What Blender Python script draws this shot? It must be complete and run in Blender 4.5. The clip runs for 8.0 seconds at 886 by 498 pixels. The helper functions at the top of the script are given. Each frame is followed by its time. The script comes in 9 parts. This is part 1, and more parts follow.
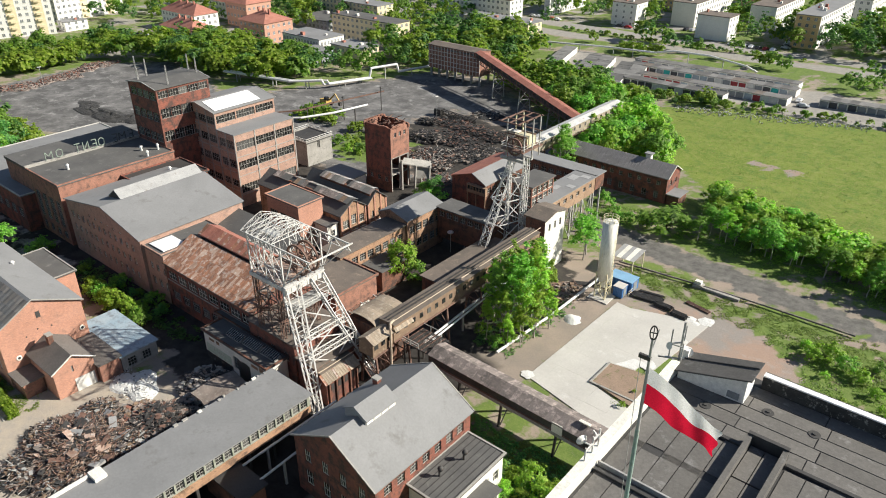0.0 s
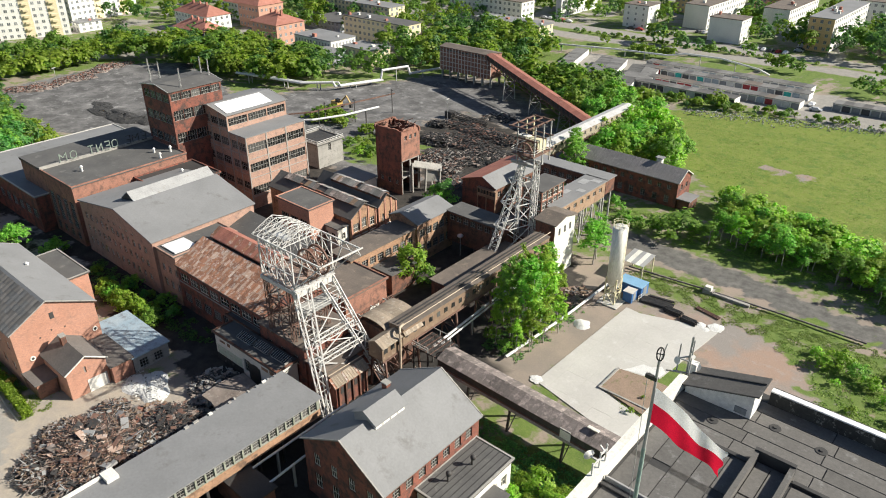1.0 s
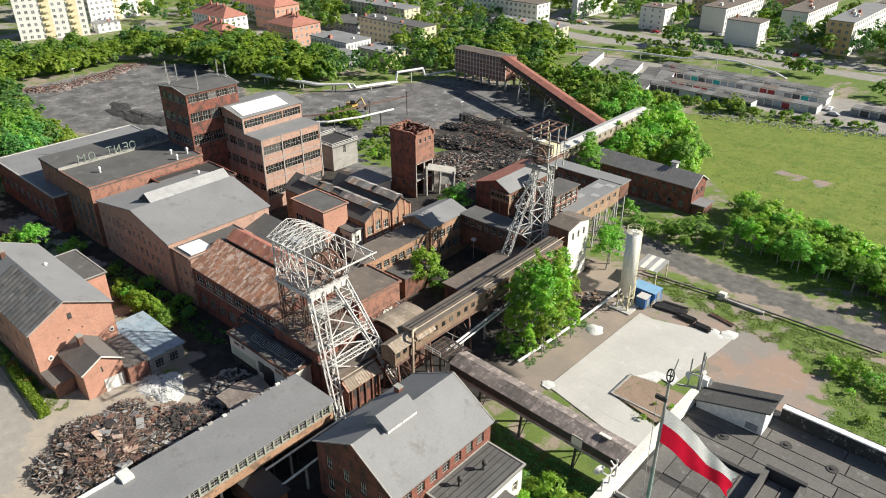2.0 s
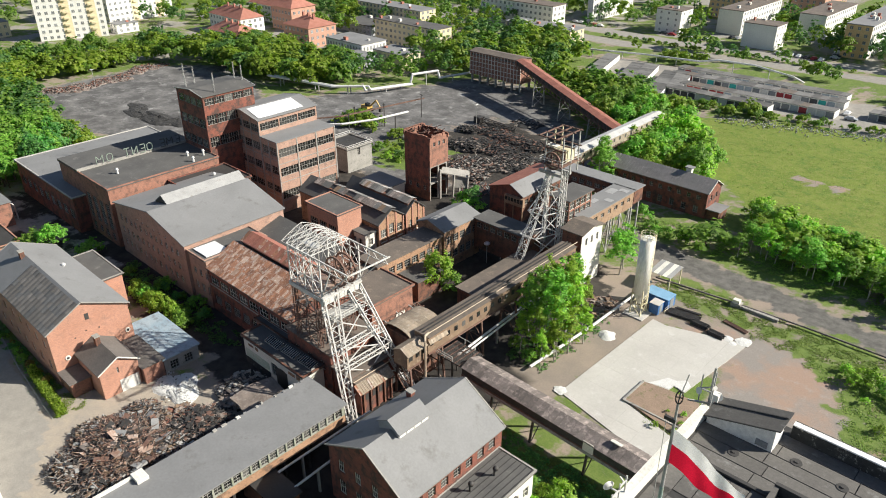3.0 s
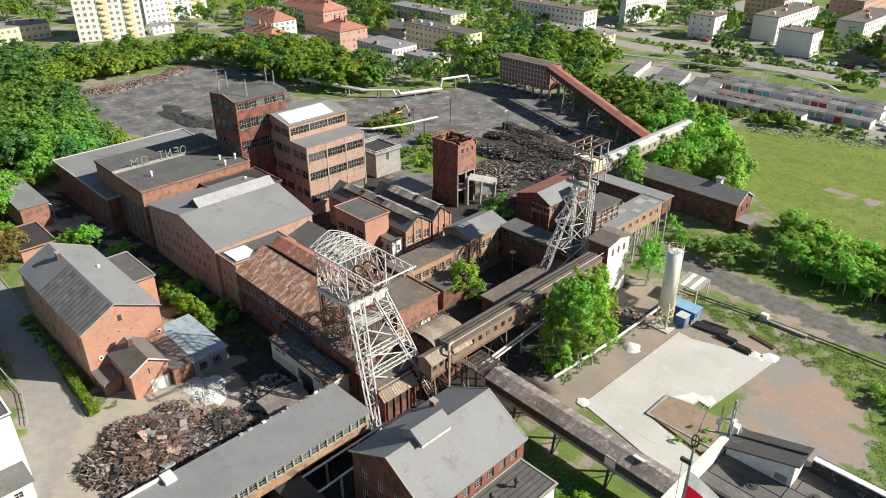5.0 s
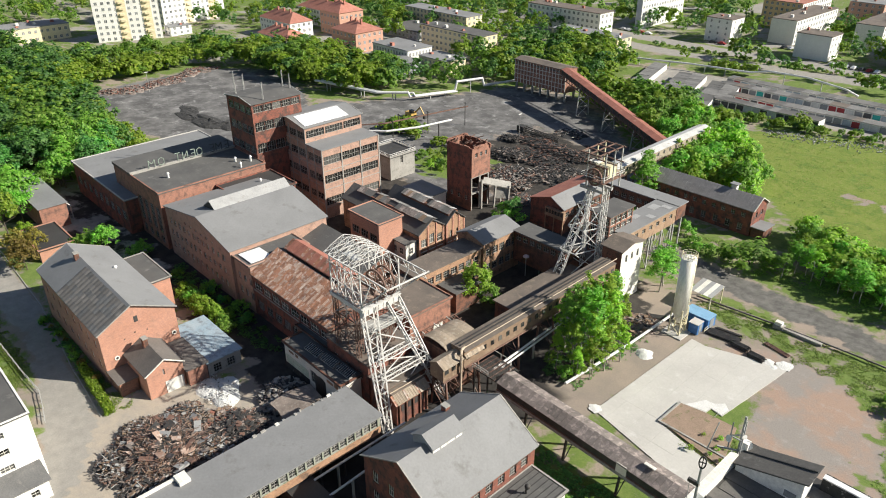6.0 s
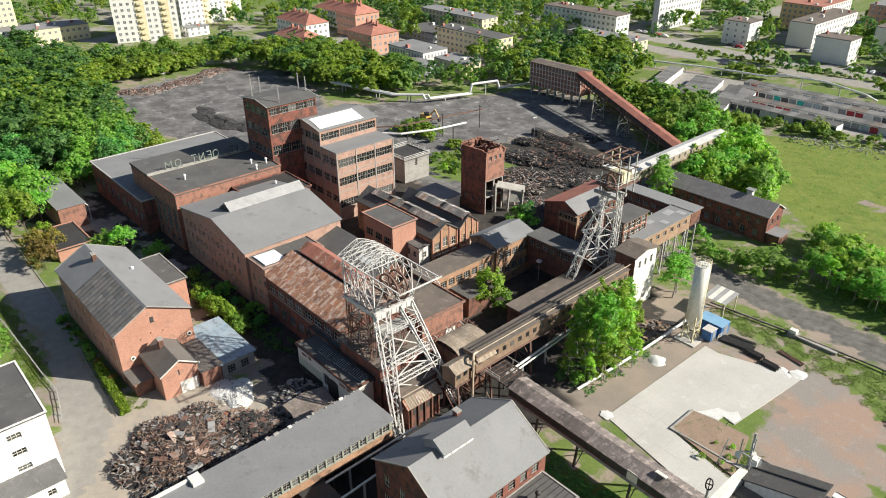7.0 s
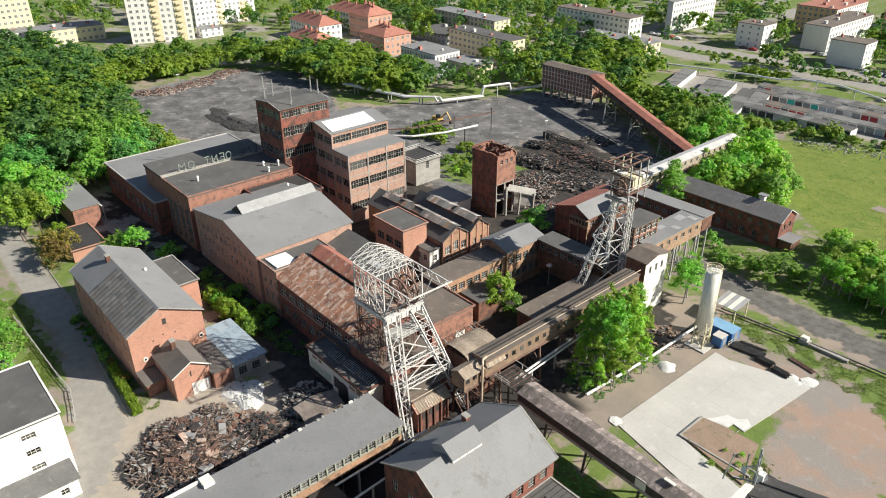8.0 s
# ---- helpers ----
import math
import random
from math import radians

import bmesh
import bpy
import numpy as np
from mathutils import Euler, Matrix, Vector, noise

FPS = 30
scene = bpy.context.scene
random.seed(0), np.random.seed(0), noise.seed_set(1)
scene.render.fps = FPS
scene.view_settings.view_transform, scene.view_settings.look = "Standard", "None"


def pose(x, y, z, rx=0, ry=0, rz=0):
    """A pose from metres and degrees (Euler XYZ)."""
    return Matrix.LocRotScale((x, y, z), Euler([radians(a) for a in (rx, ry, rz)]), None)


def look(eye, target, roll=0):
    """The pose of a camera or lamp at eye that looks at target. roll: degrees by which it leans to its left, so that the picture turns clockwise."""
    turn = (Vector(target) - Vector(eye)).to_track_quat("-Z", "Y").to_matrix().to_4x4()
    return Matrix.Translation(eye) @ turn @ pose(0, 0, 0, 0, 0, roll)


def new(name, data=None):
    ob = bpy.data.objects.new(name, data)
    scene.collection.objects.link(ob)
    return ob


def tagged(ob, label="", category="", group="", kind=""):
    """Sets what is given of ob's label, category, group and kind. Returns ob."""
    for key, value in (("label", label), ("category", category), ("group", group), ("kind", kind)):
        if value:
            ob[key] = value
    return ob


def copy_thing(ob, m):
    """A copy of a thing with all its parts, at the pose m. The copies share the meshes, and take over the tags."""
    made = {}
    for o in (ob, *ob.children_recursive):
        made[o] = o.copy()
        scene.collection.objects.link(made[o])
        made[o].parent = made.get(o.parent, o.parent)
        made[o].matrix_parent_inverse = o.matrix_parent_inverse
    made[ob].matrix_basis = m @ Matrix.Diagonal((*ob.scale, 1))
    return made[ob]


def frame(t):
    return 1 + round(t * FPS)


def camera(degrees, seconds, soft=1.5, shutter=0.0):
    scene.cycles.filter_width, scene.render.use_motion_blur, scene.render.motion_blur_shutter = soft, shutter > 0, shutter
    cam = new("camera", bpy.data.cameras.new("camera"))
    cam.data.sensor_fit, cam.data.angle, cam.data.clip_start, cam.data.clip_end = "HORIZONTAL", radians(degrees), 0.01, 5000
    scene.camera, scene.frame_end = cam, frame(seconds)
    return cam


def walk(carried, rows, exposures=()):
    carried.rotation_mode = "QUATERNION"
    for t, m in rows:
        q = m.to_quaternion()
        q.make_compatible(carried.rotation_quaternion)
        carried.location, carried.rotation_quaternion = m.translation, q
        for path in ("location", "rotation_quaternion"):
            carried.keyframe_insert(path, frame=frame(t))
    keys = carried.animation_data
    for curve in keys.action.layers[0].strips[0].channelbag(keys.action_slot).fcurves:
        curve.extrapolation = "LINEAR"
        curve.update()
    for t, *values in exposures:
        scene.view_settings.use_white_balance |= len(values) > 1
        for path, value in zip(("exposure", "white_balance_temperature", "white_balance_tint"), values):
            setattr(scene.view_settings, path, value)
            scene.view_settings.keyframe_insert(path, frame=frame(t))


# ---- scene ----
# ---------------------------------------------------------------- camera
cam = camera(63.15, 8.0, soft=1.0)
ROWS = [
    (0, 0.00, 0.00, 78.00, 61.65, -0.05, -0.00),
    (0.5, 0.00, 0.00, 78.43, 61.64, -0.03, 0.28),
    (1, 0.00, 0.00, 78.87, 61.65, -0.02, 0.87),
    (1.5, 0.00, 0.00, 79.30, 61.65, 0.01, 1.46),
    (3, 0.04, -0.01, 80.64, 61.67, 0.09, 3.22),
    (3.5, 0.06, -0.01, 81.08, 61.66, 0.10, 3.80),
    (4, 0.09, -0.01, 81.54, 61.68, 0.14, 4.39),
    (4.5, 0.12, -0.01, 81.99, 61.69, 0.15, 4.99),
    (6, 0.23, -0.01, 83.37, 61.72, 0.18, 6.80),
    (6.5, 0.28, -0.01, 83.84, 61.71, 0.22, 7.40),
    (7, 0.33, -0.01, 84.31, 61.73, 0.21, 8.02),
    (7.5, 0.38, -0.02, 84.78, 61.74, 0.24, 8.61),
    (8, 0.44, -0.02, 85.25, 61.73, 0.24, 8.99),
]
walk(cam, [(t, pose(x, y, z, rx, ry, rz)) for t, x, y, z, rx, ry, rz in ROWS], exposures=[(0, 0.74), (8, 0.74)])

# ---------------------------------------------------------------- sky and sun
SUN_AZ, SUN_EL = -1.3, 32.7          # degrees from +x towards +y, and above the horizon
world = bpy.data.worlds.new("sky")
scene.world = world
world.use_nodes = True
wn = world.node_tree.nodes
sky = wn.new("ShaderNodeTexSky")
sky.sky_type, sky.sun_disc = "NISHITA", False
sky.sun_elevation, sky.sun_rotation = radians(SUN_EL), radians(90 - SUN_AZ)
sky.air_density, sky.dust_density = 1.0, 0.7
wn["Background"].inputs["Strength"].default_value = 0.054
world.node_tree.links.new(sky.outputs[0], wn["Background"].inputs["Color"])
sun_data = bpy.data.lights.new("sun", "SUN")
sun_data.energy, sun_data.angle, sun_data.color = 5.0, radians(0.6), (1.0, 0.945, 0.825)
sun = new("sun", sun_data)
sun.matrix_basis = look((math.cos(radians(SUN_AZ)) * math.cos(radians(SUN_EL)) * 300, math.sin(radians(SUN_AZ)) * math.cos(radians(SUN_EL)) * 300,
                         math.sin(radians(SUN_EL)) * 300), (0, 0, 0))

# ---------------------------------------------------------------- materials


def mat(name, c1, c2, rough=0.85, scale=0.5, fine=6.0, bump=0.25, metal=0.0, c3=None, amount=0.35, vary=0.0, stretch=(1, 1, 1), dist=0.05, grain=(0.72, 1.22)):
    """Two-scale mottled surface: c1 to c2 by coarse noise, c3 in stains, fine grain in value and relief."""
    m = bpy.data.materials.new(name)
    m.use_nodes = True
    n, l = m.node_tree.nodes, m.node_tree.links
    b = n["Principled BSDF"]
    tc = n.new("ShaderNodeTexCoord")
    mp = n.new("ShaderNodeMapping")
    mp.inputs["Scale"].default_value = stretch
    if vary:
        own, off = n.new("ShaderNodeObjectInfo"), n.new("ShaderNodeVectorMath")
        off.operation = "MULTIPLY_ADD"
        off.inputs[1].default_value = (83.0, 61.0, 47.0)
        l.new(own.outputs["Random"], off.inputs[0])
        l.new(tc.outputs["Object"], off.inputs[2])
        l.new(off.outputs[0], mp.inputs[0])
    else:
        l.new(tc.outputs["Object"], mp.inputs[0])

    def noise_node(s, d=6, r=0.6):
        t = n.new("ShaderNodeTexNoise")
        t.inputs["Scale"].default_value, t.inputs["Detail"].default_value, t.inputs["Roughness"].default_value = s, d, r
        l.new(mp.outputs[0], t.inputs["Vector"])
        return t

    def ramp(src, a, z):
        r = n.new("ShaderNodeMapRange")
        r.inputs[1].default_value, r.inputs[2].default_value = a, z
        l.new(src, r.inputs[0])
        return r.outputs[0]

    def mix(f, a, z, kind="MIX"):
        x = n.new("ShaderNodeMix")
        x.data_type, x.blend_type = "RGBA", kind
        for i, v in ((0, f), (6, a), (7, z)):
            if isinstance(v, (tuple, float, int)):
                x.inputs[i].default_value = v if isinstance(v, (float, int)) else (*v, 1)
            else:
                l.new(v, x.inputs[i])
        return x.outputs[2]

    big, small = noise_node(scale), noise_node(fine, 8, 0.7)
    col = mix(ramp(big.outputs[0], 0.35, 0.65), c1, c2)
    if c3:
        st = noise_node(scale * 2.3, 9, 0.72)
        col = mix(ramp(st.outputs[0], 0.72 - amount * 0.5, 0.84 - amount * 0.5), col, c3)
    speck = ramp(small.outputs[0], 0.25, 0.75)
    gm = n.new("ShaderNodeMapRange")
    gm.inputs[3].default_value, gm.inputs[4].default_value = grain
    l.new(speck, gm.inputs[0])
    cb = n.new("ShaderNodeCombineColor")
    for i in range(3):
        l.new(gm.outputs[0], cb.inputs[i])
    col = mix(1.0, col, cb.outputs[0], "MULTIPLY")
    if vary:
        oi = n.new("ShaderNodeObjectInfo")
        vm = n.new("ShaderNodeMapRange")
        vm.inputs[3].default_value, vm.inputs[4].default_value = 1 - vary, 1 + vary
        l.new(oi.outputs["Random"], vm.inputs[0])
        vc = n.new("ShaderNodeCombineColor")
        for i in range(3):
            l.new(vm.outputs[0], vc.inputs[i])
        col = mix(1.0, col, vc.outputs[0], "MULTIPLY")
    l.new(col, b.inputs["Base Color"])
    b.inputs["Roughness"].default_value, b.inputs["Metallic"].default_value = rough, metal
    if bump:
        bp = n.new("ShaderNodeBump")
        bp.inputs["Strength"].default_value, bp.inputs["Distance"].default_value = bump, dist
        l.new(small.outputs[0], bp.inputs["Height"])
        l.new(bp.outputs[0], b.inputs["Normal"])
    return m


def brick_mat(name, c1, c2, stain, mortar=(0.33, 0.29, 0.25), amount=0.3):
    """Brickwork courses 75 mm high, with soot stains and paler washed patches at the scale of metres."""
    m = mat(name, c1, c2, 0.9, 0.25, 9.0, 0.3, c3=stain, amount=amount)
    n, l = m.node_tree.nodes, m.node_tree.links
    b = n["Principled BSDF"]
    src = b.inputs["Base Color"].links[0].from_socket
    tc = n["Texture Coordinate"]
    geo = n.new("ShaderNodeNewGeometry")
    vt = n.new("ShaderNodeVectorTransform")
    vt.vector_type, vt.convert_from, vt.convert_to = "NORMAL", "WORLD", "OBJECT"
    l.new(geo.outputs["Normal"], vt.inputs[0])
    sn, sp = n.new("ShaderNodeSeparateXYZ"), n.new("ShaderNodeSeparateXYZ")
    l.new(vt.outputs[0], sn.inputs[0])
    l.new(tc.outputs["Object"], sp.inputs[0])
    ab = n.new("ShaderNodeMath")
    ab.operation = "ABSOLUTE"
    l.new(sn.outputs[0], ab.inputs[0])
    gt = n.new("ShaderNodeMath")
    gt.operation = "GREATER_THAN"
    gt.inputs[1].default_value = 0.6
    l.new(ab.outputs[0], gt.inputs[0])
    mx = n.new("ShaderNodeMix")
    l.new(gt.outputs[0], mx.inputs[0])
    l.new(sp.outputs[0], mx.inputs[2])
    l.new(sp.outputs[1], mx.inputs[3])
    cv = n.new("ShaderNodeCombineXYZ")
    l.new(mx.outputs[0], cv.inputs[0])
    l.new(sp.outputs[2], cv.inputs[1])
    br = n.new("ShaderNodeTexBrick")
    br.inputs["Scale"].default_value = 1.0
    br.inputs["Brick Width"].default_value, br.inputs["Row Height"].default_value, br.inputs["Mortar Size"].default_value = 0.26, 0.077, 0.006
    br.inputs["Color1"].default_value, br.inputs["Color2"].default_value = (0.82, 0.82, 0.82, 1), (1.18, 1.12, 1.05, 1)
    br.inputs["Mortar"].default_value = (0.9, 0.95, 1.0, 1)
    l.new(cv.outputs[0], br.inputs["Vector"])
    mu = n.new("ShaderNodeMix")
    mu.data_type, mu.blend_type = "RGBA", "MULTIPLY"
    mu.inputs[0].default_value = 1.0
    l.new(src, mu.inputs[6])
    l.new(br.outputs["Color"], mu.inputs[7])
    l.new(mu.outputs[2], b.inputs["Base Color"])
    return m


BRICK = brick_mat("red_brick", (0.34, 0.172, 0.125), (0.275, 0.135, 0.10), (0.15, 0.09, 0.072), amount=0.46)
BRICK_RED = brick_mat("deep_red_brick", (0.27, 0.095, 0.066), (0.195, 0.075, 0.056), (0.085, 0.052, 0.045), amount=0.52)
BRICK_PALE = brick_mat("pale_orange_brick", (0.46, 0.25, 0.185), (0.41, 0.215, 0.155), (0.30, 0.18, 0.14), amount=0.36)
BRICK_PINK = brick_mat("pale_pink_brick", (0.43, 0.285, 0.23), (0.37, 0.235, 0.185), (0.25, 0.18, 0.15), amount=0.42)
BRICK_SOOT = brick_mat("sooty_brick", (0.21, 0.095, 0.062), (0.15, 0.07, 0.05), (0.07, 0.045, 0.038), amount=0.5)
BRICK_TAN = brick_mat("weathered_tan_brick", (0.41, 0.255, 0.165), (0.32, 0.19, 0.12), (0.15, 0.10, 0.072), amount=0.45)
FELT = mat("grey_roofing_felt", (0.225, 0.227, 0.232), (0.19, 0.192, 0.196), 0.85, 0.12, 3.0, 0.06, c3=(0.16, 0.158, 0.156), amount=0.3, grain=(0.88, 1.1))
FELT_STRIP = mat("felt_strips", (0.20, 0.185, 0.17), (0.15, 0.138, 0.128), 0.85, 0.25, 4.0, 0.1, c3=(0.25, 0.23, 0.21), amount=0.3, vary=0.2, grain=(0.85, 1.12))
FELT_DARK = mat("dark_roofing_felt", (0.115, 0.112, 0.108), (0.085, 0.083, 0.082), 0.85, 0.2, 4.0, 0.1, c3=(0.17, 0.165, 0.155), amount=0.3, grain=(0.85, 1.12))
FELT_BLACK = mat("tarred_roof", (0.052, 0.05, 0.049), (0.036, 0.035, 0.035), 0.7, 0.2, 4.0, 0.2, c3=(0.10, 0.095, 0.09), amount=0.25)
FELT_BROWN = mat("brown_dusty_felt", (0.165, 0.135, 0.113), (0.115, 0.097, 0.084), 0.9, 0.25, 4.0, 0.25, c3=(0.24, 0.19, 0.15), amount=0.35)
FELT_WARM = mat("grey_brown_felt", (0.15, 0.135, 0.125), (0.115, 0.105, 0.098), 0.88, 0.3, 4.0, 0.15, c3=(0.19, 0.17, 0.155), amount=0.3)
ASBESTOS = mat("weathered_fibre_cement", (0.21, 0.178, 0.165), (0.135, 0.118, 0.11), 0.9, 0.4, 6.0, 0.3, c3=(0.33, 0.275, 0.255), amount=0.45, vary=0.25)
RUST_SHEET = mat("rusted_sheet", (0.31, 0.145, 0.085), (0.20, 0.095, 0.062), 0.75, 0.5, 7.0, 0.3, c3=(0.42, 0.37, 0.34), amount=0.42, vary=0.28)
RED_SHEET = mat("red_painted_sheet", (0.34, 0.14, 0.10), (0.26, 0.10, 0.075), 0.7, 0.4, 6.0, 0.2, c3=(0.40, 0.25, 0.20), amount=0.3, vary=0.1)
GREY_SHEET = mat("galvanised_sheet", (0.37, 0.37, 0.37), (0.29, 0.29, 0.29), 0.6, 0.3, 5.0, 0.2, c3=(0.22, 0.19, 0.17), amount=0.3)
PALE_SHEET = mat("pale_weathered_sheet", (0.58, 0.575, 0.565), (0.48, 0.475, 0.465), 0.6, 0.3, 5.0, 0.2, c3=(0.36, 0.33, 0.30), amount=0.3)
BLUE_SHEET = mat("pale_blue_sheet", (0.27, 0.37, 0.45), (0.36, 0.43, 0.48), 0.6, 0.35, 5.0, 0.2, c3=(0.22, 0.25, 0.28), amount=0.45)
WHITE_MEMBRANE = mat("white_membrane", (0.82, 0.82, 0.82), (0.76, 0.76, 0.76), 0.6, 0.3, 5.0, 0.1)
PLASTER = mat("white_plaster", (0.74, 0.72, 0.66), (0.66, 0.64, 0.58), 0.9, 0.4, 6.0, 0.15, c3=(0.45, 0.42, 0.37), amount=0.22)
CONCRETE = mat("old_concrete", (0.36, 0.345, 0.32), (0.28, 0.27, 0.25), 0.9, 0.4, 6.0, 0.3, c3=(0.17, 0.16, 0.15), amount=0.35)
CONCRETE_PALE = mat("pale_weathered_concrete", (0.52, 0.50, 0.47), (0.42, 0.405, 0.38), 0.9, 0.6, 6.0, 0.2, c3=(0.26, 0.25, 0.23), amount=0.35)
SLAB = mat("pale_concrete_slab", (0.50, 0.485, 0.455), (0.44, 0.425, 0.40), 0.9, 0.12, 3.0, 0.15, c3=(0.55, 0.54, 0.52), amount=0.3, grain=(0.9, 1.08))
POWDER = mat("white_powder", (0.68, 0.68, 0.665), (0.58, 0.58, 0.565), 0.95, 0.6, 8.0, 0.5, dist=0.2)
STEEL_WHITE = mat("flaking_white_steel", (0.64, 0.635, 0.615), (0.52, 0.51, 0.49), 0.6, 0.8, 5.0, 0.1, c3=(0.30, 0.22, 0.17), amount=0.33)
STEEL_RUST = mat("rusty_steel", (0.19, 0.105, 0.078), (0.12, 0.072, 0.058), 0.8, 0.8, 6.0, 0.2, c3=(0.29, 0.22, 0.185), amount=0.35)
STEEL_DARK = mat("dark_steel", (0.075, 0.072, 0.07), (0.05, 0.048, 0.047), 0.65, 0.8, 6.0, 0.2, c3=(0.14, 0.08, 0.06), amount=0.3, metal=0.3)
STEEL_GREY = mat("grey_painted_steel", (0.40, 0.40, 0.39), (0.33, 0.33, 0.32), 0.55, 0.8, 6.0, 0.1, c3=(0.22, 0.17, 0.14), amount=0.3)
PIPE_WHITE = mat("aluminium_clad_pipe", (0.70, 0.70, 0.69), (0.60, 0.60, 0.59), 0.45, 0.7, 5.0, 0.1, c3=(0.42, 0.40, 0.37), amount=0.3)
FRAME_GREY = mat("grey_window_frame", (0.34, 0.33, 0.31), (0.27, 0.26, 0.245), 0.8, 1.0, 8.0, 0.1)
FRAME_WHITE = mat("white_window_frame", (0.68, 0.66, 0.60), (0.60, 0.58, 0.53), 0.7, 1.0, 8.0, 0.1)
WOOD = mat("weathered_boards", (0.24, 0.165, 0.11), (0.17, 0.115, 0.08), 0.9, 0.5, 7.0, 0.3, c3=(0.33, 0.25, 0.18), amount=0.35, vary=0.12)
COAL = mat("coal_and_slag", (0.05, 0.049, 0.049), (0.032, 0.031, 0.031), 0.95, 0.3, 5.0, 0.6, c3=(0.15, 0.145, 0.14), amount=0.3, dist=0.25)
RUBBLE = mat("rubble", (0.30, 0.25, 0.22), (0.20, 0.165, 0.145), 0.95, 0.5, 7.0, 0.6, c3=(0.40, 0.36, 0.33), amount=0.35, vary=0.2, dist=0.2)
RED_BRICKBATS = mat("red_brick_rubble", (0.28, 0.12, 0.085), (0.20, 0.085, 0.062), 0.95, 0.5, 7.0, 0.5, c3=(0.38, 0.28, 0.23), amount=0.3, dist=0.2)
SILO_WHITE = mat("off_white_silo_paint", (0.76, 0.75, 0.69), (0.70, 0.69, 0.62), 0.5, 0.35, 4.0, 0.06, c3=(0.62, 0.52, 0.27), amount=0.24, stretch=(1, 1, 0.25))
SILO_CREAM = mat("cream_painted_steel", (0.70, 0.64, 0.44), (0.62, 0.56, 0.38), 0.6, 0.8, 6.0, 0.1)
BLUE_PAINT = mat("blue_container_paint", (0.045, 0.16, 0.40), (0.035, 0.12, 0.32), 0.5, 0.5, 6.0, 0.1, c3=(0.16, 0.22, 0.30), amount=0.2)
BLUE_PALE = mat("pale_blue_container_roof", (0.22, 0.40, 0.58), (0.18, 0.34, 0.50), 0.6, 0.5, 6.0, 0.1)
FLAG_WHITE = mat("white_flag_cloth", (0.82, 0.82, 0.82), (0.78, 0.78, 0.78), 0.85, 0.5, 20.0, 0.1)
FLAG_RED = mat("red_flag_cloth", (0.66, 0.012, 0.045), (0.58, 0.01, 0.04), 0.85, 0.5, 20.0, 0.1)
POLE_GREEN = mat("worn_green_pole", (0.23, 0.36, 0.31), (0.30, 0.38, 0.34), 0.6, 0.6, 7.0, 0.1, c3=(0.42, 0.36, 0.26), amount=0.35)
GREEN_WASH = mat("flaking_green_paint", (0.42, 0.52, 0.42), (0.55, 0.58, 0.50), 0.9, 0.9, 6.0, 0.2, c3=(0.30, 0.25, 0.20), amount=0.35)
WALL_BUFF = mat("buff_render", (0.40, 0.345, 0.27), (0.32, 0.27, 0.21), 0.9, 0.5, 6.0, 0.2, c3=(0.20, 0.155, 0.12), amount=0.4)
PIPE_TAN = mat("tan_lagged_pipe", (0.56, 0.46, 0.35), (0.46, 0.37, 0.28), 0.7, 0.8, 6.0, 0.15, c3=(0.32, 0.24, 0.18), amount=0.3)
SHEET_TAN = mat("tan_weathered_sheet", (0.34, 0.275, 0.21), (0.26, 0.21, 0.16), 0.85, 0.5, 6.0, 0.3, c3=(0.42, 0.37, 0.31), amount=0.4, vary=0.22)
BARK = mat("bark", (0.13, 0.10, 0.078), (0.085, 0.066, 0.052), 0.95, 1.0, 8.0, 0.5, stretch=(1, 1, 0.3))
BARK_PALE = mat("birch_bark", (0.42, 0.39, 0.35), (0.30, 0.27, 0.24), 0.9, 1.2, 8.0, 0.3)
TILE_RED = mat("red_clay_tiles", (0.42, 0.185, 0.14), (0.34, 0.14, 0.10), 0.85, 0.4, 5.0, 0.3, vary=0.12)
STUCCO = [mat("stucco_" + n, a, tuple(0.9 * v for v in a), 0.9, 0.2, 3.0, 0.05) for n, a in
          (("white", (0.77, 0.755, 0.72)), ("cream", (0.72, 0.62, 0.42)), ("orange", (0.74, 0.50, 0.25)), ("grey", (0.36, 0.38, 0.42)), ("pink", (0.52, 0.30, 0.22)))]
STUCCO_PALE = mat("stucco_ivory", (0.80, 0.77, 0.68), (0.74, 0.71, 0.62), 0.9, 0.2, 3.0, 0.05)
# pale grey-blue base colour paints the sky's reflection into the panes
FAR_GLASS = mat("far_window_glass", (0.26, 0.275, 0.29), (0.15, 0.16, 0.17), 0.2, 0.5, 3.0, 0.0, vary=0.4)
DOORS = [mat("door_" + n, a, tuple(0.85 * v for v in a), 0.7, 0.6, 5.0, 0.1) for n, a in
         (("white", (0.66, 0.65, 0.62)), ("grey", (0.25, 0.26, 0.27)), ("red", (0.34, 0.035, 0.04)), ("dark", (0.07, 0.07, 0.075)), ("teal", (0.03, 0.40, 0.36)), ("pale_blue", (0.36, 0.42, 0.47)))]
CARS = [mat("car_" + n, a, a, 0.3, 1, 5, 0.0) for n, a in (("white", (0.75, 0.75, 0.75)), ("silver", (0.42, 0.43, 0.45)), ("dark", (0.03, 0.032, 0.04)), ("red", (0.32, 0.02, 0.02)))]


